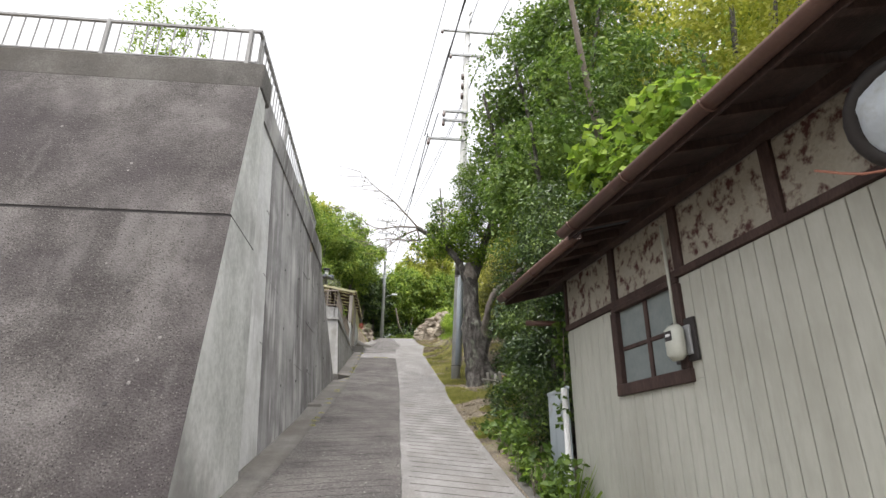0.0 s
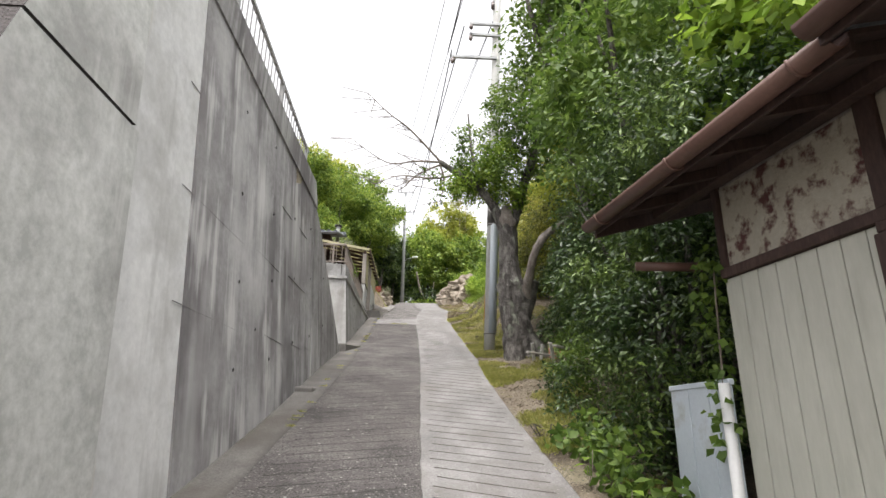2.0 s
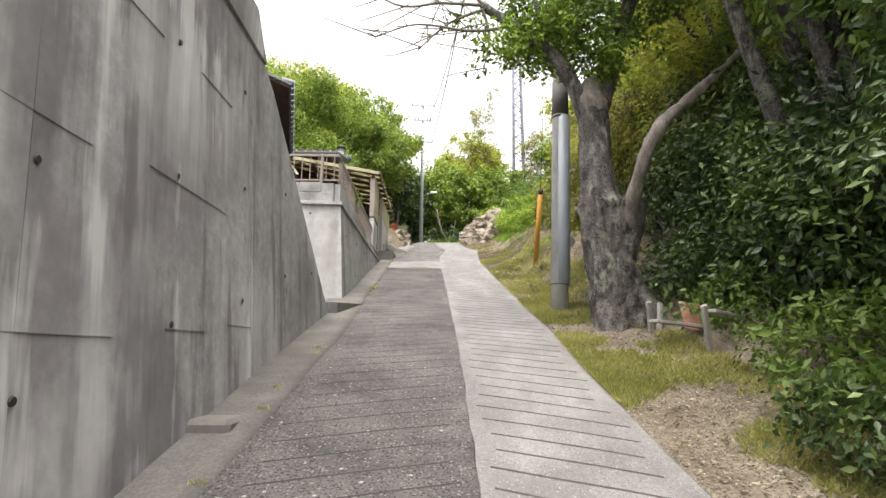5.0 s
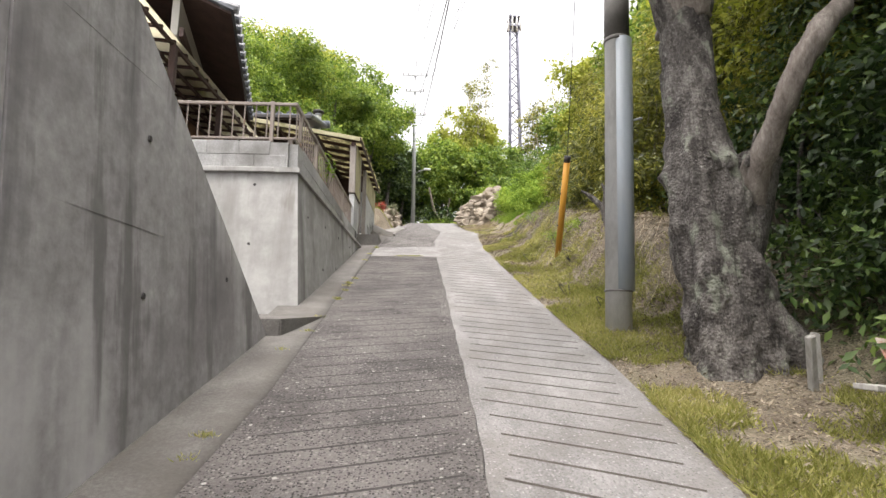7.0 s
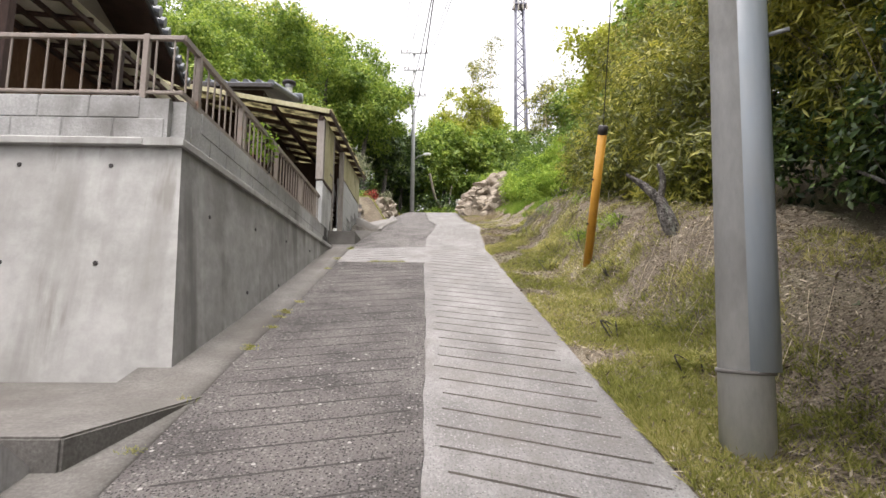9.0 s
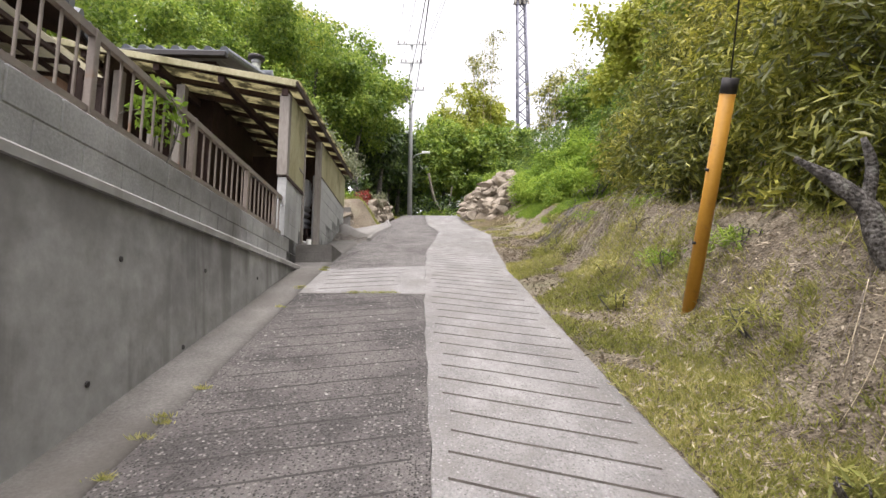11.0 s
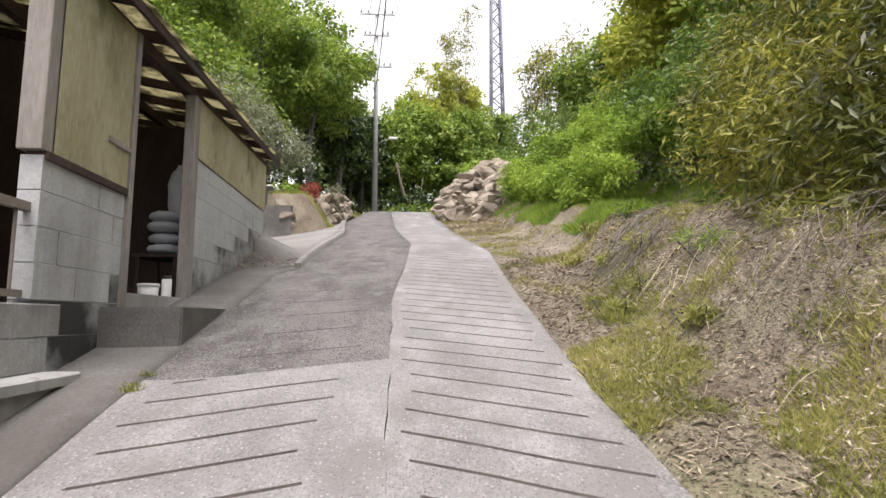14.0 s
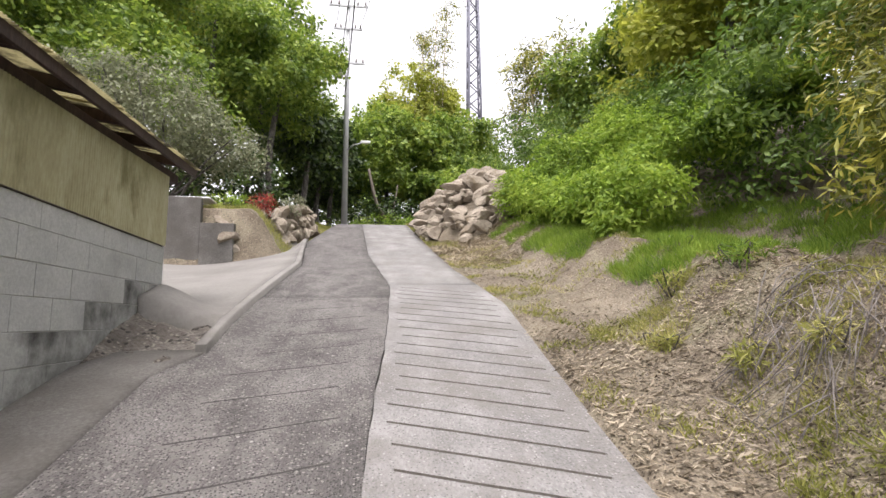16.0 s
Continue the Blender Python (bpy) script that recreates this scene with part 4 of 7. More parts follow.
def build_shed():
    shed = thing("lean_to_shed", -2.4, 25.2, 5.4, "weathered lean-to shed of blocks, timber and mossy corrugated sheets", "shed")
    X = -1.75
    block_wall(shed, X, 22.73, 23.66, 5.42, 6.62, 1)
    block_wall(shed, X, 24.98, 27.78, 5.9, 7.26, 2)
    boxed("block", X - 0.12, X - 0.004, 22.90, 27.78, 4.9, 5.9, M_WALL_B, shed, "concrete footing", 0)
    # corrugated cladding
    bm = bmesh.new()
    corrugated(bm, (X + 0.012, 22.80, 6.63), (0, 1, 0), (0, 0, 1), 0.86, lambda s: 1.18 + 0.03 * s)
    part("cladding", bm, M_MOSSPANEL, shed, "mossy corrugated plastic cladding", True)
    bm = bmesh.new()
    corrugated(bm, (X + 0.012, 25.0, 7.27), (0, 1, 0), (0, 0, 1), 2.78, lambda s: 0.58 + 0.035 * s)
    part("cladding", bm, M_MOSSPANEL, shed, "mossy corrugated plastic cladding", True)
    boxed("panel_backing", X - 0.03, X, 25.0, 27.76, 7.27, 7.8, M_GREYWOOD, shed)
    boxed("panel_backing", X - 0.03, X, 22.82, 23.64, 6.63, 7.75, M_GREYWOOD, shed)
    boxed("sill_board", X - 0.1, X + 0.022, 22.74, 23.66, 6.59, 6.64, M_DARKWOOD, shed)
    boxed("sill_board", X - 0.05, X + 0.026, 23.36, 23.66, 6.90, 6.94, M_GREYWOOD, shed)
    # posts
    for nm, x0, x1, y0, y1, z0, z1, mt in (
            ("post", X - 0.13, X + 0.006, 22.70, 22.80, 6.64, 7.80, M_GREYWOOD), ("post", X - 0.10, X + 0.03, 23.66, 23.72, 5.79, 7.84, M_GREYWOOD),
            ("post", X - 0.065, X + 0.03, 24.84, 24.97, 5.79, 7.84, M_GREYWOOD), ("post", X - 0.11, X - 0.02, 27.66, 27.78, 7.26, 7.95, M_DARKWOOD),
            ("post", -3.4, -3.28, 22.9, 23.02, 5.75, 8.0, M_GREYWOOD), ("post", -4.3, -4.18, 22.9, 23.02, 5.75, 8.2, M_GREYWOOD)):
        boxed(nm, x0, x1, y0, y1, z0, z1, mt, shed)
    # plate, purlins and rafters
    for x, dz in ((X - 0.06, -0.12), (-2.7, 0.06), (-3.6, 0.22), (-4.6, 0.40)):
        bm = bmesh.new()
        p, q = Vector((x, 22.68, float(eave_z(22.68)) + dz)), Vector((x, 28.1, float(eave_z(28.1)) + dz))
        box(bm, 0, (q - p).length, -0.045, 0.045, -0.05, 0.05, Matrix.Translation(p) @ (q - p).to_track_quat("X", "Z").to_matrix().to_4x4(), 0.006)
        part("purlin", bm, M_DARKWOOD, shed)
    for y in np.arange(22.75, 28.2, 0.62):
        z = float(eave_z(y))
        bm = bmesh.new()
        p, q = Vector((-1.64, y, z - 0.03)), Vector((-5.2, y, z + 0.62))
        box(bm, 0, (q - p).length, -0.03, 0.03, -0.035, 0.035, Matrix.Translation(p) @ (q - p).to_track_quat("X", "Z").to_matrix().to_4x4(), 0.004)
        part("rafter", bm, M_DARKWOOD, shed)
    # translucent roofing in sheets
    for k in range(6):
        y0 = 22.62 + k * 0.93
        bm = bmesh.new()
        z = float(eave_z(y0))
        corrugated(bm, (-1.60 + 0.01 * (k % 2), y0, z + 0.02 + 0.006 * (k % 2)), (0, 1, 0.035), (-0.986, 0, 0.168), 0.98, 3.7, 0.032, 0.007, (0, 0, 1))
        part("roof_sheet", bm, M_CLEAR_MOSS, shed, "translucent corrugated sheet with moss", True)
    boxed("fascia", -1.65, -1.62, 22.6, 28.2, -0.06, 0.02, M_DARKWOOD, shed, "", 0.003, Matrix.Translation((0, 0, 0)) @ Matrix(((1, 0, 0, 0), (0, 1, 0, 0), (0, 0.035, 1, 7.92 - 22.6 * 0.035), (0, 0, 0, 1))))
    boxed("verge_board", -5.2, -1.63, 22.60, 22.64, -0.06, 0.03, M_MOSSPANEL, shed, "", 0.003, Matrix(((1, 0, 0, 0), (0, 1, 0, 0), (-0.17, 0, 1, 7.92 - 1.63 * 0.17), (0, 0, 0, 1))))
    # back, end and inner walls added to block light and keep the inside dark
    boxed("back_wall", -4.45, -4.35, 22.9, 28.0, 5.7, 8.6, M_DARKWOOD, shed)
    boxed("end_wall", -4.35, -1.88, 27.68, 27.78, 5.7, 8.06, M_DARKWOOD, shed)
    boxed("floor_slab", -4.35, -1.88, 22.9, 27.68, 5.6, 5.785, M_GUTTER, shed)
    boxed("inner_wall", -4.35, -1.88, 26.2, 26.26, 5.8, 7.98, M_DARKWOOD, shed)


def clear_mat(name, col, moss, trans=0.5, low=0.5):
    m = mat(name, [tuple(c * 0.8 for c in col), col], 3, 0.5, 0.05, 20, stain=moss, stain_scale=3.5, stain_low=low)
    t = m.node_tree
    b = t.nodes["Principled BSDF"]
    tr = t.nodes.new("ShaderNodeBsdfTranslucent")
    src = b.inputs["Base Color"].links[0].from_socket
    t.links.new(src, tr.inputs["Color"])
    mx = t.nodes.new("ShaderNodeMixShader")
    mx.inputs["Fac"].default_value = trans
    t.links.new(b.outputs[0], mx.inputs[1])
    t.links.new(tr.outputs[0], mx.inputs[2])
    t.links.new(mx.outputs[0], t.nodes["Material Output"].inputs["Surface"])
    return m


M_CLEAR_MOSS = clear_mat("mossy_translucent_sheet", (0.36, 0.32, 0.17), (0.04, 0.034, 0.016), 0.42, 0.44)
M_CLEAR = clear_mat("translucent_sheet", (0.80, 0.77, 0.66), (0.5, 0.45, 0.33), 0.8, 0.6)
build_shed()


# ---- house on the terrace, with its veranda roof ----
def build_terrace_house():
    house = thing("terrace_house", -6.0, 21.0, 5.75, "old wooden house with dark eaves and a translucent veranda roof", "house")
    m = pose(-3.25, 18.3, 0, 0, 0, 14)          # y runs along the eave
    def bx(nm, x0, x1, y0, y1, z0, z1, mt, label="", bevel=0.004):
        return boxed(nm, x0, x1, y0, y1, z0, z1, mt, house, label, bevel, m)
    bx("wall", -3.3, -3.1, -0.5, 5.0, 5.7, 9.0, M_DARKWOOD, "dark wooden boarding")
    for k in range(9):
        bx("wall_board", -3.1, -3.075, -0.5 + k * 0.6, 0.08 + k * 0.6, 5.75, 7.9, M_BROWNWOOD)
    # veranda roof along the terrace: rafters, purlins and panes
    ms = Matrix(((1, 0, 0, -3.70), (0, 1, 0, 0), (-0.10, 0, 1, 7.50), (0, 0, 0, 1)))
    for k in range(14):
        y = 16.45 + 0.40 * k
        boxed("rafter", -1.08, 0.0, y - 0.02, y + 0.02, -0.045, 0.0, M_DARKWOOD, house, "", 0.003, ms)
    for x in (-1.06, -0.72, -0.38, -0.03):
        boxed("purlin", x - 0.025, x + 0.025, 16.4, 21.7, -0.10, -0.047, M_DARKWOOD, house, "", 0.003, ms)
    for k in range(13):
        y = 16.45 + 0.40 * k
        boxed("pane", -1.08, 0.03, y + 0.003, y + 0.397, 0.004, 0.010, M_CLEAR, house, "", 0, ms)
    boxed("veranda_wall", -4.95, -4.85, 16.6, 22.8, 5.7, 8.4, M_BROWNWOOD, house, "brown boarded house wall")
    for y in (17.6, 19.4, 21.2):
        boxed("veranda_post", -3.76, -3.67, y, y + 0.09, 5.73, 7.42, M_DARKWOOD, house)
    # gable above with plaster band, deep dark eave and tiles
    bx("fascia", -0.56, -0.50, -0.55, 3.3, 7.56, 7.70, M_DARKWOOD)
    bx("gable_band", -0.7, -0.6, -0.45, 3.3, 7.62, 8.3, M_GABLE, "grey plaster band")
    me = m @ Matrix.Translation((0, 0, 8.02)) @ Matrix(((1, 0, 0, 0), (0, 1, 0, 0), (-0.36, 0, 1, 0), (0, 0, 0, 1)))
    boxed("eave_lining", -3.4, 0.12, -0.62, 3.6, 0.0, 0.05, M_DARKWOOD, house, "", 0.003, me)
    boxed("roof", -3.6, 0.16, -0.68, 3.7, 0.052, 0.10, M_TILE, house, "dark glazed tile roof", 0.003, me)
    bm = bmesh.new()
    bmesh.ops.create_cone(bm, cap_ends=True, segments=10, radius1=0.075, radius2=0.075, depth=0.24, matrix=pose(0, 0, 0, 0, 90, 0))
    tile = part("roof_tile", bm, M_TILE, house)
    tile.matrix_basis = me @ pose(0.10, -0.6, 0.12, 0, 0, 0)
    for k in range(1, 16):
        for j in range(2):
            share("roof_tile", tile, house, me @ pose(0.10 - 0.25 * j, -0.6 + 0.28 * k, 0.12, 0, 0, 0))
    # lower tiled wing behind the shed
    boxed("wing_wall", -7.0, -3.35, 24.1, 27.4, 5.8, 8.95, M_DARKWOOD, house)
    boxed("wing_roof", -7.2, -3.08, 0.0, 2.2, 0.0, 0.07, M_TILE, house, "dark glazed tile roof", 0.004, Matrix(((1, 0, 0, 0), (0, 1, 0, 23.8), (0, 0.26, 1, 8.93), (0, 0, 0, 1))))
    for k in range(16):
        for j in range(9):
            share("roof_tile", tile, house, pose(-3.12 - 0.26 * k, 23.92 + 0.24 * j, 9.02 + 0.0625 * j, 0, -14.6, 90))
    boxed("wing_gutter", -7.2, -3.05, 23.68, 23.79, 8.84, 8.93, M_BLACK, house, "", 0.01)
    tube("ridge_tile", [(-7.2, 26.05, 9.62), (-3.0, 26.05, 9.62)], 0.12, M_TILE, house, "", 12)


M_BROWNWOOD = mat("brown_boarding", [(0.10, 0.055, 0.035), (0.17, 0.10, 0.065), (0.24, 0.15, 0.10)], 4, 0.8, 0.3, 40, (1, 1, 0.2))
M_GABLE = mat("grey_plaster", [(0.34, 0.33, 0.30), (0.42, 0.41, 0.38)], 2, 0.9, 0.2)
build_terrace_house()


def build_chimney():
    c = thing("chimney_pipe", -3.36, 26.1, 8.4, "pale stove pipe with a dark round cowl above the shed", "chimney")
    tube("pipe", [(-3.36, 26.1, 8.3), (-3.36, 26.1, 9.98)], 0.085, M_PLASTIC, c, "", 14)
    tube("collar", [(-3.36, 26.1, 9.90), (-3.36, 26.1, 9.97)], 0.10, M_STEEL, c, "", 14)
    tube("cowl", [(-3.36, 26.1, 10.0), (-3.36, 26.1, 10.06), (-3.36, 26.1, 10.10)], [0.17, 0.16, 0.05], M_BLACK, c, "dark conical cowl", 16)


build_chimney()


# ---- house with cream siding beside the lower lane ----
HOUSE_TURN = math.degrees(math.atan(0.129))


def build_siding_house():
    house = thing("siding_house", 2.9, 4.0, -0.4, "single storey house with cream metal siding and peeling plaster band", "house")
    m = pose(2.145, 6.52, 0, 0, 0, HOUSE_TURN)      # x outwards from the road, y along the wall with 0 at its far corner
    def bx(nm, x0, x1, y0, y1, z0, z1, mt, label="", bevel=0.003, par=None):
        return boxed(nm, x0, x1, y0, y1, z0, z1, mt, par or house, label, bevel, m)
    wy0, wy1, wz0, wz1 = -2.23, -1.12, 1.96, 2.80
    bx("wall", 0.02, 0.12, -9.0, wy0, -1.2, 3.5, M_GREYWOOD, "", 0)
    bx("wall", 0.02, 0.12, wy1, 0, -1.2, 3.5, M_GREYWOOD, "", 0)
    bx("wall", 0.02, 0.12, wy0, wy1, -1.2, wz0, M_GREYWOOD, "", 0)
    bx("wall", 0.02, 0.12, wy0, wy1, wz1, 3.5, M_GREYWOOD, "", 0)
    bx("end_wall", 0.12, 6.0, -0.10, 0, -1.2, 3.5, M_SIDING, "", 0)
    bx("back_wall", 5.9, 6.0, -9.0, -0.1, -1.2, 3.5, M_SIDING, "", 0)
    bx("inner_floor", 0.12, 5.9, -9.0, -0.1, -1.0, -0.9, M_GREYWOOD, "", 0)
    # siding boards
    w = 0.148
    for k in range(60):
        y1 = -0.002 - k * w
        y0 = y1 - w + 0.007
        spans = [(-1.2, 2.79)]
        if y0 < wy1 and y1 > wy0:
            spans = [(-1.2, wz0 - 0.03)]
            cut = [(max(y0, wy1), y1)] if y1 > wy1 else ([(y0, min(y1, wy0))] if y0 < wy0 else [])
            for a, b in cut:
                if b - a > 0.01:
                    bx("siding_board", 0.0, 0.018, a, b, wz0 - 0.03, 2.79, M_SIDING, "", 0.003)
        for z0, z1 in spans:
            bx("siding_board", 0.0, 0.018, y0, y1, z0, z1, M_SIDING, "", 0.003)
    # trim, plaster panels and studs
    bx("trim_board", -0.03, 0.018, -9.0, 0.0, 2.795, 2.86, M_DARKWOOD)
    ys = [0.0, -1.18, -2.27, -3.38, -4.5, -5.6, -7.0, -9.0]
    for a, b in zip(ys[:-1], ys[1:]):
        bx("plaster_panel", 0.004, 0.018, b + 0.055, a - 0.055, 2.862, 3.42, M_PLASTER, "peeling plaster with dead ivy marks")
    for y in ys[:-1]:
        bx("stud", -0.022, 0.018, y - 0.053 if y < 0 else -0.053, y + 0.053 if y < 0 else 0.0, 2.862, 3.46, M_DARKWOOD)
    # window
    win = boxed("window", 0.061, 0.07, wy0, wy1, wz0, wz1, M_BLACK, house, "small dark-framed window with four frosted panes", 0, m)
    t = 0.085
    for nm, a, b, c, d in (("frame_rail", wy0 - 0.03, wy1 + 0.03, wz0 - 0.05, wz0 + 0.06), ("frame_rail", wy0, wy1, wz1 - 0.06, wz1 - 0.006), ("frame_stile", wy0 - 0.02, wy0 + t, wz0 + 0.061, wz1 - 0.061), ("frame_stile", wy1 - t, wy1 + 0.02, wz0 + 0.061, wz1 - 0.061)):
        boxed(nm, -0.04, 0.06, a, b, c, d, M_DARKWOOD, win, "", 0.006, m)
    ym, zm = (wy0 + wy1) / 2, (wz0 + wz1) / 2 - 0.02
    boxed("glazing_bar", 0.0, 0.04, ym - 0.028, ym + 0.028, wz0 + 0.062, wz1 - 0.062, M_DARKWOOD, win, "", 0.004, m)
    boxed("glazing_bar", 0.004, 0.036, wy0 + t + 0.001, wy1 - t - 0.001, zm - 0.02, zm + 0.02, M_DARKWOOD, win, "", 0.004, m)
    for a, b in ((wy0 + t, ym - 0.028), (ym + 0.028, wy1 - t)):
        for c, d in ((wz0 + 0.06, zm - 0.02), (zm + 0.02, wz1 - 0.06)):
            boxed("pane", 0.018, 0.024, a, b, c, d, M_FROST, win, "frosted pane", 0, m)
    # eaves: rafters, boards and gutters; the nearer half reaches further out
    for nm, out, ya, yb in (("far", -0.55, -1.62, 0.72), ("near", -0.70, -9.2, -1.62)):
        ms = m @ Matrix.Translation((out, 0, 3.36)) @ Matrix(((1, 0, 0, 0), (0, 1, 0, 0), (0.30, 0, 1, 0), (0, 0, 0, 1)))
        boxed("eave_lining", 0.02, 3.6, ya, yb, 0.03, 0.055, M_DARKWOOD, house, "", 0, ms)
        boxed("roof", -0.02, 3.7, ya, yb, 0.058, 0.10, M_TILE, house, "dark tiled roof", 0.004, ms)
        y = ya + 0.1
        while y < yb:
            boxed("rafter", 0.03, 0.9, y - 0.03, y + 0.03, -0.045, 0.028, M_DARKWOOD, house, "", 0.003, ms)
            y += 0.45
        boxed("fascia", 0.0, 0.028, ya, yb, -0.05, 0.05, M_DARKWOOD, house, "", 0.003, ms)
        # half-round gutter with its own thickness
        vs, fs = [], []
        n = 10
        for yy in (ya, yb):
            for r in (0.062, 0.056):
                for k in range(n + 1):
                    a = math.pi + math.pi * k / n
                    vs.append(m @ Vector((out - 0.055 + r * math.cos(a), yy, 3.385 + r * math.sin(a) - 0.02 * (yy + 1) / 8)))
        s = n + 1
        for k in range(n):
            fs += [(k, k + 1, 2 * s + k + 1, 2 * s + k), (s + k, 3 * s + k, 3 * s + k + 1, s + k + 1), (k, s + k, s + k + 1, k + 1), (2 * s + k, 2 * s + k + 1, 3 * s + k + 1, 3 * s + k)]
        fs += [(0, 2 * s, 3 * s, s), (n, s + n, 3 * s + n, 2 * s + n)]
        raw("rain_gutter", vs, fs, M_GUTTERPIPE, house, "brown half-round rain gutter", True)
        y = yb - 0.25
        while y > ya:
            v, f = tube_data([m @ Vector((out - 0.055 + 0.068 * math.cos(math.pi + math.pi * k / 8), y, 3.385 + 0.068 * math.sin(math.pi + math.pi * k / 8) - 0.02 * (y + 1) / 8)) for k in range(9)], 0.009, 6)
            raw("gutter_bracket", v, f, M_GUTTERPIPE, house, "", True)
            y -= 0.95
    boxed("barge_board", 0.0, 3.6, 0.70, 0.735, -0.08, 0.06, M_DARKWOOD, house, "", 0.004, m @ Matrix.Translation((-0.55, 0, 3.36)) @ Matrix(((1, 0, 0, 0), (0, 1, 0, 0), (0.30, 0, 1, 0), (0, 0, 0, 1))))
    bx("soffit_beam", -0.1, 0.0, -9.0, 0.6, 3.43, 3.52, M_DARKWOOD)
    # drain pipe stub under the far eave
    tube("drain_pipe", [m @ Vector((-0.35, 0.5, 3.0)), m @ Vector((0.1, 0.35, 2.98))], 0.035, M_GUTTERPIPE, house, "", 10)
    return m


M_FROST = mat("frosted_glass", [(0.15, 0.175, 0.175), (0.22, 0.245, 0.24)], 1.2, 0.22, 0.02, 8)
HM = build_siding_house()


def build_meter():
    meter = thing("electric_meter", 2.42, 4.3, 2.1, "rounded grey electric meter on a black board with conduit", "meter")
    boxed("backboard", -0.03, -0.003, -2.37, -2.08, 2.07, 2.42, M_BLACK, meter, "black backboard", 0.004, HM)
    boxed("bracket", -0.05, -0.031, -2.33, -2.12, 2.12, 2.36, M_STEEL, meter, "", 0.003, HM)
    bm = bmesh.new()
    box(bm, -0.175, -0.051, -2.32, -2.13, 2.08, 2.37, HM, 0.045)
    part("case", bm, M_PLASTIC, meter, "rounded grey plastic case", True)
    boxed("dial_window", -0.180, -0.170, -2.27, -2.18, 2.235, 2.315, M_BLACK, meter, "dark glass dial window", 0.003, HM)
    boxed("label_bar", -0.1815, -0.1795, -2.255, -2.195, 2.27, 2.29, M_WHITE, meter, "", 0, HM)
    tube("conduit", [HM @ Vector((-0.045, -2.16, 2.36)), HM @ Vector((-0.045, -2.16, 2.80)), HM @ Vector((-0.05, -2.16, 3.3))], 0.014, M_PLASTIC, meter, "", 8)


build_meter()


def build_lean_sheet():
    s = thing("sheet_metal_screen", 2.1, 7.0, 0.6, "pale blue-grey sheet metal screen beside the house", "fence")
    for k in range(3):
        y = 6.56 + 0.28 * k
        bm = bmesh.new()
        box(bm, 2.095, 2.115, y, y + 0.272, -0.2, 2.11 + 0.01 * k, None, 0.004)
        part("sheet", bm, M_SHEET, s)
    boxed("cap", 2.085, 2.125, 6.55, 7.4, 2.112, 2.15, M_SHEET, s)
    tube("pipe", [(2.06, 6.56, -0.3), (2.06, 6.56, 2.12)], 0.035, M_WHITE, s, "white standing pipe", 10)


build_lean_sheet()

# ---- utility poles, wires, mast ----
M_DARKPOLE = mat("dark_pole_grey", [(0.10, 0.095, 0.09), (0.15, 0.142, 0.135)], 3, 0.8, 0.2)


def build_pole():
    p = thing("utility_pole", 1.77, 15.5, 3.4, "tall concrete utility pole with a blue-grey lower sheath", "utility pole")
    c = Vector((1.79, 15.50, 0))
    at = lambda z: c + Vector((0.036 * (z - 3.4), 0, z))
    tube("shaft", [at(3.0), at(9.0), at(16.6)], [0.127, 0.118, 0.095], M_POLE, p, "", 24)
    off = Vector((0.030, -0.026, 0))
    tube("sheath", [at(3.78) + off, at(5.0) + off, at(6.4) + off], [0.118, 0.117, 0.116], M_SHEATH, p, "blue-grey plastic sheath", 28)
    tube("sheath_band", [at(3.765), at(3.785)], 0.1355, M_DARKPOLE, p, "", 24)
    tube("sheath_band", [at(6.38), at(6.42)], 0.133, M_DARKPOLE, p, "", 24)
    tube("step_bolt", [at(5.5) + Vector((0.12, -0.08, 0)), at(5.5) + Vector((0.2, -0.15, 0))], 0.012, M_STEEL, p, "", 8)
    # sleeve added in darker grey: shade on the upper shaft put into the colour
    tube("shade_sleeve", [at(6.43), at(7.0)], [0.129, 0.127], M_DARKPOLE, p, "", 20)
    for z, a, b in ((15.55, -0.95, 1.1), (14.5, -0.62, 0.62), (12.15, -0.75, 0.1), (11.8, -0.75, 0.1), (11.08, -1.2, 0.0)):
        q = at(z)
        boxed("crossarm", q.x + a, q.x + b, q.y - 0.16, q.y - 0.09, z - 0.04, z + 0.04, M_STEEL, p)
        for s in ((a + 0.05, b - 0.05) if b > 0.3 else (a + 0.05,)):
            tube("insulator", [(q.x + s, q.y - 0.125, z - 0.04), (q.x + s - 0.03, q.y - 0.3, z - 0.25), (q.x + s - 0.05, q.y - 0.5, z - 0.45)], [0.045, 0.06, 0.045], M_CERAMIC, p, "", 8)
    for z in (15.9, 16.3, 14.9):
        q = at(z)
        tube("bracket", [q, q + Vector((0.12, -0.2, 0.1))], 0.03, M_STEEL, p, "", 6)
    for k, z in enumerate((13.2, 12.8, 13.6)):
        q = at(z)
        tube("clamp", [q + Vector((-0.13, -0.1, -0.1)), q + Vector((-0.13, -0.1, 0.1))], 0.05, M_CERAMIC, p, "", 8)


build_pole()


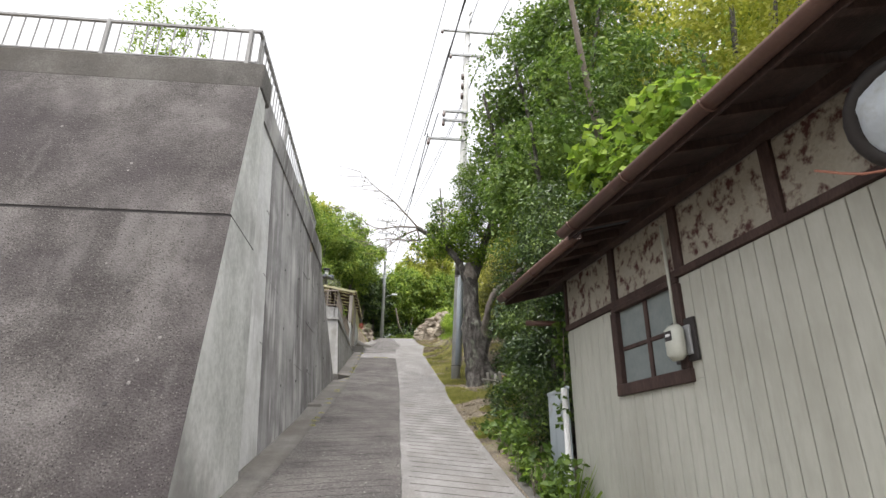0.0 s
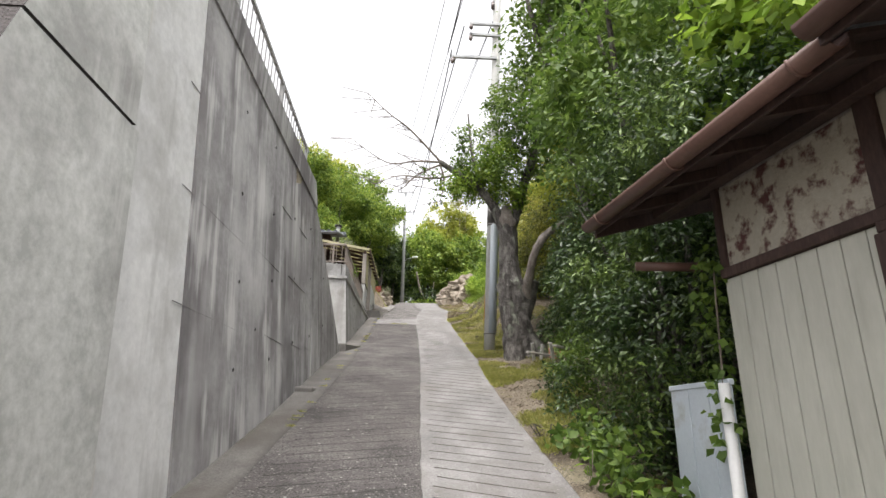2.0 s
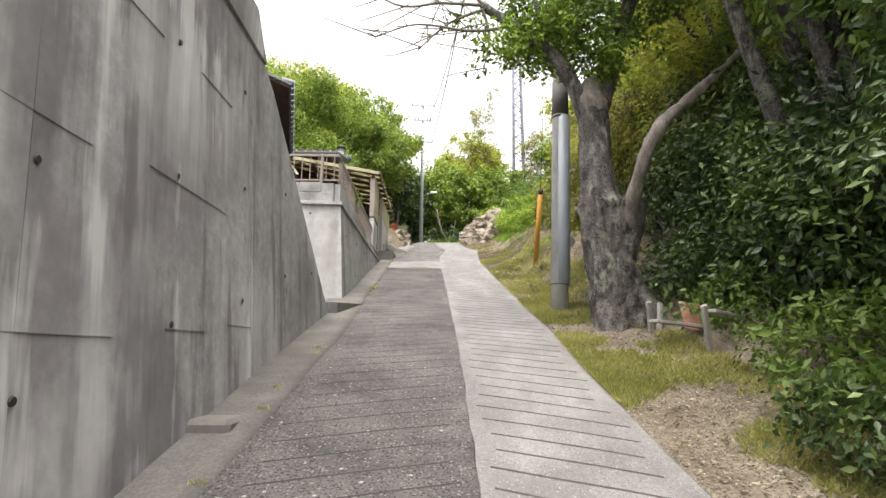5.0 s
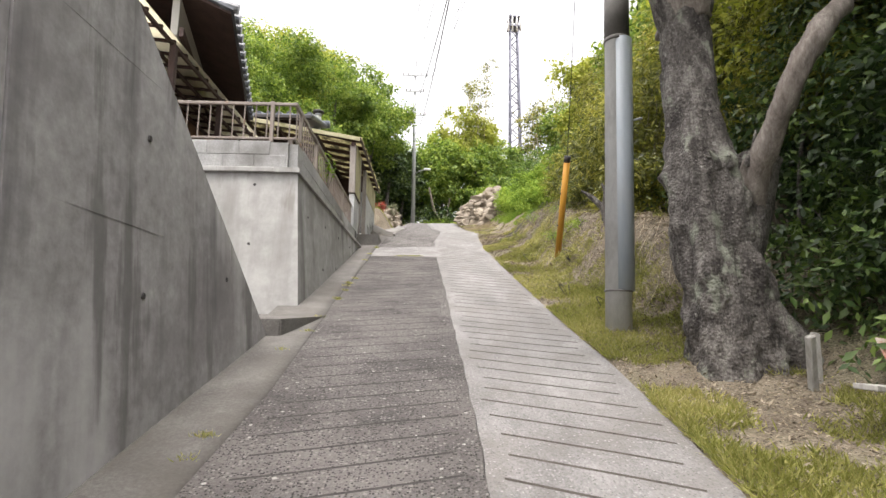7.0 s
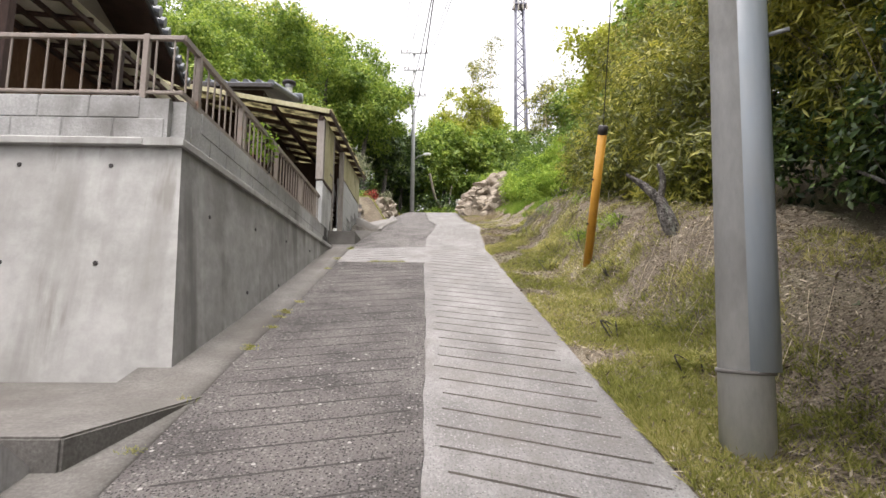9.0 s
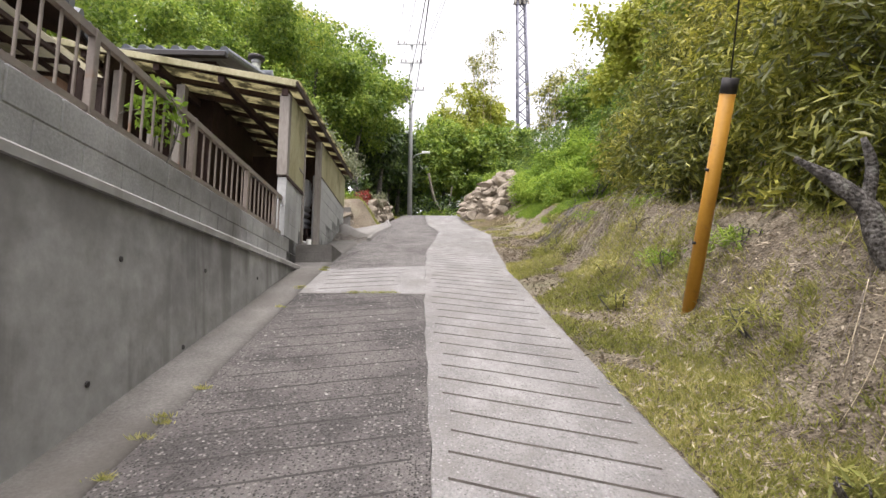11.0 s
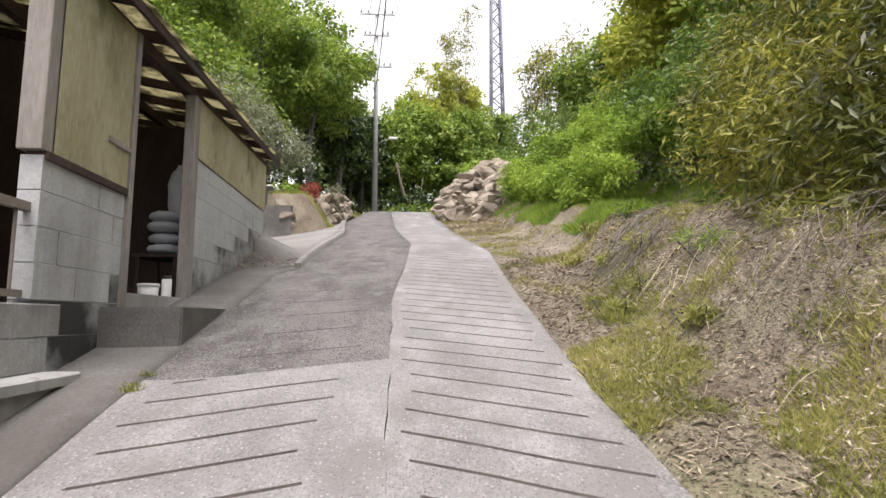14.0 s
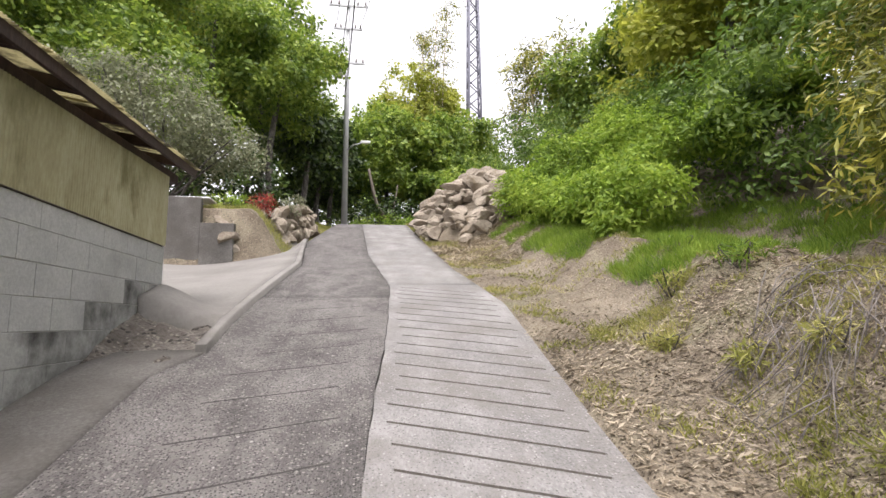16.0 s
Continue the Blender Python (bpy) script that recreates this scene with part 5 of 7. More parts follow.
def build_far_pole():
    p = thing("utility_pole", -1.0, 50, 10.9, "slender utility pole with transformer and street lamp beyond the crest", "utility pole")
    tube("shaft", [(-1.0, 50, 10.5), (-1.0, 50, 24.6)], [0.16, 0.10], M_STEEL, p, "", 14)
    for z, w in ((23.2, 1.0), (21.9, 0.75), (20.0, 0.9)):
        boxed("crossarm", -1.0 - w, -1.0 + w, 49.82, 49.9, z - 0.05, z + 0.05, M_STEEL, p)
        for s in (-w + 0.1, -w / 2, w / 2, w - 0.1):
            tube("insulator", [(-1.0 + s, 49.86, z + 0.05), (-1.0 + s, 49.86, z + 0.25)], [0.05, 0.035], M_CERAMIC, p, "", 7)
    tube("transformer", [(-1.45, 49.8, 19.2), (-1.45, 49.8, 20.1)], 0.26, M_STEEL, p, "", 14)
    tube("lamp_arm", [(-1.0, 50, 15.3), (-0.6, 49.7, 15.55), (-0.1, 49.5, 15.6)], 0.035, M_STEEL, p, "", 7)
    boxed("lamp_head", -0.25, 0.25, 49.4, 49.58, 15.57, 15.70, M_WHITE, p, "white street lamp head", 0.02)


build_far_pole()


def wire(a, b, sag, r=0.012, name="overhead_cable"):
    a, b = Vector(a), Vector(b)
    pts = [a.lerp(b, k / 14) - Vector((0, 0, sag * 4 * (k / 14) * (1 - k / 14))) for k in range(15)]
    return tagged(tube(name, pts, r, M_CABLE, None, "black overhead cable strung between the poles", 5), category="cable", group="overhead cables")


for a, b, s in (((1.15, 15.3, 15.5), (-1.9, 49.86, 23.4), 1.0), ((3.1, 15.3, 15.5), (-0.1, 49.86, 23.4), 1.1), ((1.5, 15.3, 14.4), (-1.6, 49.86, 22.1), 1.2), ((2.7, 15.3, 14.4), (-0.35, 49.86, 22.1), 1.2),
                ((1.2, 15.3, 12.0), (-1.4, 49.86, 20.1), 1.4), ((0.85, 15.0, 11.0), (-1.1, 49.86, 18.4), 1.6),
                ((1.15, 15.3, 15.5), (3.6, -25, 8.5), 0.8), ((2.3, 15.3, 15.9), (4.6, -25, 9.5), 0.8), ((3.1, 15.3, 15.5), (6.4, -25, 9.0), 0.8), ((1.5, 15.3, 14.4), (3.9, -25, 7.4), 0.8),
                ((0.75, 15.0, 10.9), (3.0, -25, 6.0), 0.7)):
    wire(a, b, s, 0.013 if a[2] > 14 else 0.017)


M_MAST = mat("dark_mast_steel", [(0.11, 0.115, 0.15), (0.17, 0.175, 0.22)], 3, 0.6, 0.05)


def build_mast():
    t = thing("lattice_mast", 11.75, 80, 22, "tall grey steel lattice mast on the wooded hill", "mast")
    zb, zt, n = 18.0, 47.5, 24
    half = lambda z: 0.82 - 0.36 * (z - zb) / (zt - zb)
    corners = ((-1, -1), (1, -1), (1, 1), (-1, 1))
    for cx, cy in corners:
        tube("leg", [(11.75 + cx * half(zb), 80 + cy * half(zb), zb), (11.75 + cx * half(zt), 80 + cy * half(zt), zt)], 0.12, M_MAST, t, "", 6)
    for k in range(n):
        z0, z1 = zb + (zt - zb) * k / n, zb + (zt - zb) * (k + 1) / n
        for i in range(4):
            a, b = corners[i], corners[(i + 1) % 4]
            if k % 2:
                a, b = b, a
            tube("brace", [(11.75 + a[0] * half(z0), 80 + a[1] * half(z0), z0), (11.75 + b[0] * half(z1), 80 + b[1] * half(z1), z1)], 0.075, M_MAST, t, "", 5)
    for z in (45.5, 46.9):
        boxed("platform", 10.9, 12.6, 79.2, 80.8, z, z + 0.18, M_MAST, t)
    for x in (10.95, 11.5, 12.1, 12.6):
        tube("antenna", [(x, 79.3, 44.8), (x, 79.3, 47.6)], 0.12, M_WHITE, t, "", 7)


build_mast()


# ---- yellow guard tube on a stay wire ----
def build_stake():
    s = thing("stay_guard", 2.1, 19.3, 4.7, "yellow plastic guard tube on a slanting stay wire", "guard tube")
    tube("tube", [(2.24, 19.70, 4.68), (2.26, 18.92, 6.28)], 0.052, M_STAKE, s, "", 14)
    tube("collar", [(2.259, 18.95, 6.22), (2.261, 18.90, 6.31)], 0.056, M_BLACK, s, "", 14)
    for k in (0.35, 0.66):
        q = Vector((2.24, 19.70, 4.68)).lerp(Vector((2.26, 18.92, 6.28)), k)
        tube("bolt", [q + Vector((-0.07, -0.02, 0)), q + Vector((-0.04, -0.01, 0))], 0.012, M_BLACK, s, "", 6)
    tube("stay_wire", [(2.26, 18.92, 6.27), (2.1, 15.6, 15.0)], 0.006, M_CABLE, s, "", 5)


build_stake()


# ---- trees and shrubs ----
def build_cherry():
    t = thing("cherry_tree", 2.22, 14.35, 3.1, "old gnarled tree with broken limbs and fissured bark", "tree")
    def limb(name, pts, r0, r1, rough=0.25, segs=14, mt=M_OLDBARK):
        p = bent(pts, 6)
        rr = [r0 + (r1 - r0) * (k / (len(p) - 1)) for k in range(len(p))]
        return tube(name, p, rr, mt, t, "", segs, rough, r0 * 50)
    p = bent([(2.27, 14.35, 2.7), (2.25, 14.35, 3.1), (2.24, 14.36, 3.5), (2.20, 14.38, 4.0), (2.14, 14.4, 4.6), (2.08, 14.42, 5.3), (2.10, 14.45, 6.08)], 12)
    rr = [float(np.interp(q.z, [2.7, 2.95, 3.3, 3.7, 4.2, 4.6, 5.0, 6.1], [0.44, 0.38, 0.325, 0.31, 0.325, 0.285, 0.22, 0.19])) for q in p]
    vs, fs = tube_data(p, rr, 96)
    for i in range(len(p)):
        for k in range(96):
            v, w = vs[i * 96 + k], 2 * math.pi * k / 96
            z = v.z - 3.0
            low = float(1 - smooth(0.9, 2.0, z))
            fold = 0.0
            for a0, turn, deep, wide in ((2.2, -0.45, 0.22, 0.20), (1.25, 0.30, 0.13, 0.16), (0.35, 0.25, 0.14, 0.2), (3.3, -0.2, 0.16, 0.25), (5.0, 0.2, 0.15, 0.3)):
                fold -= deep * math.exp(-((w - a0 - turn * z) / wide) ** 2)
            knot = 0.17 * noise.noise(v * 2.6) + 0.07 * noise.noise(v * 6.0 + Vector((3, 0, 0)))
            plate = 0.20 * (abs(noise.noise(Vector((v.x * 9, v.y * 9, v.z * 4)))) - 0.2) + 0.11 * (abs(noise.noise(Vector((v.x * 22, v.y * 22, v.z * 12)))) - 0.2)
            burr = 0.35 * math.exp(-((v.z - 4.62) / 0.09) ** 2) * max(0.0, noise.noise(v * 5 + Vector((0, 7, 0))) + 0.25)
            vs[i * 96 + k] = p[i] + (v - p[i]) * (1 + fold * (0.35 + 0.65 * low) + knot + plate + burr)
    raw("trunk", vs, fs, M_OLDBARK, t, "plated grey bark with pale lichen", True)
    limb("snag", [(2.09, 14.44, 5.95), (2.05, 14.42, 6.2), (2.16, 14.45, 6.42)], 0.20, 0.11, 0.5, 28, M_DEADWOOD)
    for k in range(9):
        a = k * 0.7
        q = Vector((2.28 + 0.16 * math.cos(a), 14.16 + 0.07 * math.sin(a), 4.60))
        limb("splinter", [q, q + Vector((0.05 * math.cos(a), -0.03, 0.07)), q + Vector((0.11 * math.cos(a), -0.05, 0.06 + 0.03 * (k % 3)))], 0.03, 0.006, 0.3, 7, M_OLDBARK)
    limb("root", [(2.35, 14.3, 3.7), (2.62, 14.25, 3.2), (2.8, 14.2, 2.8)], 0.17, 0.16)
    limb("limb", [(2.28, 14.36, 3.9), (2.42, 14.34, 4.3), (2.56, 14.32, 4.75)], 0.22, 0.15, 0.2, 36)
    for k, (dx, dz) in enumerate(((0.05, 0.30), (0.12, 0.22), (0.0, 0.18), (-0.04, 0.14))):
        limb("splinter", [(2.40 + 0.05 * k, 14.20, 4.55), (2.40 + 0.05 * k + dx, 14.16, 4.62 + dz)], 0.035, 0.006, 0.3, 8)
    limb("limb", [(2.10, 14.45, 5.9), (2.3, 14.5, 6.5), (2.55, 14.6, 7.2), (2.9, 14.7, 8.3), (3.1, 14.9, 9.6)], 0.16, 0.07)
    limb("limb", [(2.42, 14.30, 4.30), (2.42, 14.05, 4.70), (2.50, 13.75, 5.15), (2.70, 13.65, 5.52), (3.10, 13.85, 5.90), (3.95, 14.2, 6.70), (4.7, 14.3, 7.5), (5.15, 14.3, 8.4)], 0.088, 0.036, 0.6, 28, M_DEADWOOD)
    limb("limb", [(2.05, 14.45, 5.8), (1.65, 14.3, 6.6), (1.0, 14.2, 7.1), (0.55, 14.1, 7.35)], 0.12, 0.055)
    limb("limb", [(1.6, 14.3, 6.6), (1.3, 14.2, 7.5), (1.2, 14.3, 8.7)], 0.05, 0.02)
    twigs = []
    r = random.Random(5)
    heads = [((0.62, 14.1, 7.3), (-0.1, 14.0, 8.05), (-0.6, 13.9, 8.4), (-1.1, 13.9, 8.9)), ((0.55, 14.1, 7.35), (0.0, 14.0, 7.3), (-0.6, 13.9, 7.2), (-1.4, 13.8, 7.7)), ((0.6, 14.1, 7.3), (0.1, 14.0, 7.0), (-0.3, 14.0, 6.6)),
             ((0.55, 14.1, 7.3), (0.65, 14.1, 6.9), (0.55, 14.0, 6.3)), ((0.9, 14.2, 7.1), (0.4, 14.0, 6.9), (-0.3, 13.8, 6.85), (-0.8, 13.7, 6.6))]
    for h in heads:
        q = bent(h, 5)
        twigs.append((q, [0.028 - 0.022 * k / (len(q) - 1) for k in range(len(q))]))
        for k in range(3, len(q), 2):
            for _ in range(2):
                e = q[k] + Vector((r.uniform(-.7, .1), r.uniform(-.3, .3), r.uniform(-.25, .35)))
                e2 = e + Vector((r.uniform(-.3, .0), r.uniform(-.15, .15), r.uniform(-.1, .15)))
                twigs.append(([q[k], e, e2], [0.009, 0.006, 0.003]))
    joined_tubes("bare_branch", twigs, M_TWIG, t, "bare dead twigs", 5)
    foliage("crown", [(1.9, 14.3, 7.0, .8, .7, .45), (1.3, 14.2, 7.7, .45, .5, .7), (2.9, 14.7, 8.2, 1.0, .9, .9), (3.2, 14.8, 9.6, 1.3, 1.2, 1.2), (2.3, 14.6, 8.9, .8, .8, .9), (1.15, 14.1, 7.0, .4, .4, .3), (4.5, 14.2, 7.4, .8, .8, .7), (0.55, 14.0, 6.7, .12, .12, .4), (0.2, 14.0, 7.05, .2, .2, .12)],
            460, 42, 0.14, 0.085, 0.045, L_MID, t, "small mid-green leaves")
    foliage("crown", [(1.5, 14.3, 6.95, .55, .5, .42), (1.9, 14.3, 7.5, .5, .5, .5), (1.0, 14.2, 6.85, .35, .35, .3), (2.2, 14.3, 6.7, .35, .4, .3)], 150, 40, 0.12, 0.08, 0.045, L_FRESH, t, "fresh green leaves on the old stem")
    return t


build_cherry()


def shrub(name, label, blobs, clumps, per, spread, length, width, material, stems=10, droop=0.2, category="shrub", group="", foot=None, shell=0.3, stem_mat=None, stem_r=0.02):
    """A shrub or tree: stems from the foot to its masses, and a leafy crown."""
    b = np.array(blobs, float)
    x, y = foot if foot else (b[:, 0].mean(), b[:, 1].mean())
    z = float(H(x, y))
    t = thing(name, x, y, z, label, category, group)
    runs = []
    r = random.Random(int(x * 100 + y * 7))
    for k in range(stems):
        c = blobs[k % len(blobs)]
        e = Vector((c[0] + r.uniform(-.6, .6) * c[3], c[1] + r.uniform(-.6, .6) * c[4], c[2] + r.uniform(-.2, .7) * c[5]))
        s = Vector((x + r.uniform(-.3, .3) * c[3], y + r.uniform(-.3, .3) * c[4], z - 0.15))
        q = bent([s, s.lerp(e, 0.5) + Vector((r.uniform(-.2, .2), r.uniform(-.2, .2), 0.15)), e], 5)
        runs.append((q, [stem_r * (1.0 - 0.75 * i / (len(q) - 1)) for i in range(len(q))]))
    tagged(joined_tubes("stem", runs, stem_mat or M_BARK, t, "", 6, 0.1), kind="stuff" if stems > 20 else "")
    foliage("crown", blobs, clumps, per, spread, length, width, material, t, "", shell, droop)
    return t


# evergreen thicket between the house and the old tree
shrub("evergreen_shrub", "dense dark evergreen shrub with small glossy leaves", [(2.75, 8.3, 2.9, .95, 1.0, 1.3), (2.6, 9.3, 4.0, .8, 1.1, 1.4), (3.2, 7.9, 4.6, 1.2, 1.0, 1.5)], 640, 84, 0.15, 0.08, 0.028, L_DARK, 14, stem_r=0.05)
# extra leaf mass added behind to block sky light and darken the hollow
shrub("evergreen_shrub", "evergreen shrub added behind the house corner to block light", [(3.7, 7.4, 1.8, .9, .7, 1.3), (4.0, 8.6, 2.6, .9, 1.0, 1.6), (4.3, 10.2, 3.2, .9, 1.1, 1.6), (4.9, 8.0, 3.6, 1.0, 1.2, 1.8), (5.2, 11.5, 4.4, 1.0, 1.3, 1.8), (3.0, 7.0, 1.0, .5, .4, .8)], 900, 44, 0.16, 0.10, 0.04, L_DARK, 12, stem_r=0.04, foot=(4.3, 9.0))
shrub("evergreen_tree", "tall evergreen tree with dense mid-green leaves", [(3.3, 9.8, 6.4, 1.5, 1.5, 1.6), (3.6, 11.5, 7.5, 1.5, 1.6, 1.8), (3.8, 11.0, 5.8, .8, 1.1, 1.2), (4.4, 9.6, 8.4, 1.8, 1.8, 1.7)], 620, 40, 0.20, 0.14, 0.065, L_MID, 12, category="tree", foot=(4.0, 10.6), stem_r=0.10)
shrub("broadleaf_tree", "tall broadleaf tree with fresh green crown", [(3.0, 12.8, 9.0, 1.1, 1.2, 1.7), (3.6, 12.6, 11.4, 1.6, 1.6, 1.7), (4.8, 11.6, 11.6, 1.9, 2.0, 1.9), (2.6, 12.9, 10.2, .8, .9, 1.1), (5.0, 12.5, 13.3, 1.8, 1.8, 1.5)], 640, 38, 0.24, 0.15, 0.075, L_MID, 12, category="tree", foot=(4.4, 12.6), stem_r=0.14)
shrub("broadleaf_tree", "spreading broadleaf tree with yellow-green crown on the bank", [(7.5, 10.5, 10.5, 2.4, 2.2, 2.4), (9.0, 9.0, 12.0, 2.6, 2.5, 2.4), (6.8, 12.5, 12.6, 2.2, 2.2, 2.0), (11.5, 9.5, 13, 3, 3, 2.5)], 800, 40, 0.28, 0.15, 0.075, L_FOREST2, 10, category="tree", foot=(8, 10.5), stem_r=0.16)
shrub("broadleaf_shrub", "fresh green shrub with large soft leaves beside the roof", [(3.7, 7.4, 5.6, 0.9, .9, .7), (4.3, 6.9, 6.2, .9, .8, .6), (3.2, 7.8, 5.2, .5, .6, .4)], 120, 16, 0.2, 0.20, 0.15, L_FRESH, 8, category="shrub", foot=(4.0, 8.0), stem_r=0.04)
# its dark leaf masses also stand in for the shade beneath the bamboo
shrub("understory_shrub", "dark undergrowth behind the old tree, also standing in for shade", [(4.0, 13.4, 4.9, 1.0, 1.6, 1.2), (4.4, 15.4, 5.8, 1.1, 1.6, 1.3), (3.5, 12.0, 4.0, .8, 1.2, .9), (3.5, 13.6, 3.9, .6, 1.2, .7), (4.4, 15.3, 4.9, .6, 1.0, .7), (4.9, 17.2, 6.1, .8, 1.3, 1.0), (4.9, 15.6, 6.4, .8, 1.2, 1.0), (5.2, 18.6, 7.0, .9, 1.2, 1.0), (4.0, 18.5, 5.75, .45, .7, .45), (4.3, 17.2, 5.6, .5, .8, .5), (4.2, 16.0, 5.3, .45, .7, .5), (3.1, 14.6, 3.65, .4, .7, .45), (3.4, 15.5, 4.1, .4, .7, .4), (3.1, 13.5, 3.25, .35, .5, .35)], 1550, 40, 0.17, 0.10, 0.045, L_DARK, 10, stem_r=0.03)
shrub("broadleaf_tree", "yellow-green leafy tree on the bank above the pole", [(4.6, 15.8, 7.9, 1.6, 2.0, 1.5), (5.4, 18.2, 8.9, 1.9, 2.2, 1.6), (5.5, 14.0, 10.5, 1.8, 1.8, 1.6), (5.8, 16.5, 9.8, 2.0, 2.2, 1.6)], 800, 40, 0.22, 0.13, 0.05, L_FOREST2, 8, category="tree", foot=(5.8, 16.2), stem_r=0.14)
# bamboo along the bank
for blobs, lab in (([(4.1, 15.6, 6.0, .5, .9, .5), (4.3, 17.3, 6.3, .6, 1.1, .7), (4.1, 17.8, 7.4, .8, 1.1, .6), (4.4, 15.8, 7.1, .7, 1.0, .6)], "shaded bamboo thicket overhanging the bank behind the pole"),
                   ([(3.5, 19.3, 5.9, .6, 1.1, .6), (3.6, 19.8, 6.8, .8, 1.1, 1.0), (4.5, 19.2, 7.9, 1.0, 1.4, 1.2)], "yellow-green dwarf bamboo thicket on the earth bank"),
                   ([(3.8, 21.6, 7.0, .85, 1.2, 1.0), (3.75, 23.5, 7.4, .85, 1.2, 1.05), (4.7, 22.5, 8.5, 1.0, 1.6, 1.2), (3.5, 22.4, 6.5, .55, 1.4, .5)], "yellow-green dwarf bamboo thicket with brown stems"),
                   ([(4.3, 25.3, 8.0, .9, 1.0, 1.1), (5.0, 24.0, 9.6, 1.2, 1.3, 1.3), (5.6, 26.2, 9.2, 1.2, 1.2, 1.4)], "tall yellow-green bamboo thicket leaning to the lane")):
    shrub("bamboo_thicket", lab, blobs, 620, 46, 0.16, 0.13, 0.026, L_BAMBOO, 90, 0.35, "bamboo", "bamboo thickets on the bank", stem_mat=M_TWIG, stem_r=0.007, shell=0.42)
hummocks = random.Random(31)
mound = []
for k in range(95):
    x, y, q = hummocks.uniform(3.6, 7.2), hummocks.uniform(28.8, 34.6), hummocks.uniform(0.3, 0.6)
    if k % 3 == 0:
        x = hummocks.uniform(3.45, 3.9)
    crest = 8.35 + 0.3 * (y - 30) + 0.60 * (x - 3.3) + hummocks.uniform(-.25, .2)
    low = float(H(x, y)) + 0.2
    z = crest if k % 3 else hummocks.uniform(low, max(low, crest))
    mound.append((x, y, max(z, low), q, q, q * hummocks.uniform(0.7, 1.1)))
shrub("weed_mound", "bright green mound of vines and weeds", mound, 1900, 40, 0.12, 0.10, 0.042, L_WEED, 10, 0.2, "weeds")
shrub("weed_mound", "low green weeds spilling over the bank", [(6.3, 37.5, 11.0, 1.3, 1.8, .6), (4.6, 42, 11.5, 1.8, 1.5, .6), (1.0, 52, 11.5, 3.0, 1.5, .8)], 320, 36, 0.2, 0.13, 0.06, L_FRESH, 4, 0.2, "weeds")
shrub("silver_shrub", "grey-green silvery shrub beyond the shed", [(-4.6, 35.5, 11.3, 1.6, 1.5, 1.2), (-3.4, 36.0, 10.8, 1.1, 1.0, .8), (-6.0, 35.0, 11.6, 1.3, 1.2, 1.1)], 420, 36, 0.2, 0.12, 0.045, L_GREY, 12, stem_r=0.05)
shrub("terrace_sapling", "thin pale green sapling behind the railing", [(-3.7, 7.4, 7.1, .6, .45, .6), (-3.3, 7.3, 7.8, .4, .4, .5), (-4.1, 7.4, 7.6, .4, .35, .6), (-3.8, 7.4, 6.4, .4, .3, .4)], 150, 16, 0.09, 0.075, 0.03, L_FRESH, 10, stem_r=0.012, category="tree", foot=(-3.7, 7.4))


# ---- forest round the crest ----
def forest_tree(x, y, top, rad, material, seed, label):
    r = random.Random(seed)
    z = float(H(x, y))
    t = thing("forest_tree", x, y, z, label, "tree", "trees of the wooded hill")
    h = max(top - z, 3.0)
    tube("trunk", bent([(x, y, z - 0.4), (x + r.uniform(-.4, .4), y, z + h * 0.35), (x + r.uniform(-.6, .6), y, z + h * 0.8)], 4), [0.22 - 0.02 * k for k in range(9)], M_BARK, t, "", 8, 0.1, seed)
    blobs = [(x, y, z + h * 0.72, rad * 0.8, rad * 0.8, h * 0.27)]
    for k in range(11):
        a = r.uniform(0, 6.28)
        q = r.uniform(0.45, 0.95) * rad
        blobs.append((x + q * math.cos(a), y + q * math.sin(a), z + h * r.uniform(0.38, 0.88), rad * r.uniform(.28, .46), rad * r.uniform(.28, .46), h * r.uniform(.055, .10)))
    close = y < 48
    n = int((300 if close else 210) * max(1, rad / 2.6) ** 1.3)
    foliage("crown", blobs, n, 36, 0.26 + 0.03 * rad, 0.21 if close else 0.29, 0.11 if close else 0.17, material, t, "", 0.25)


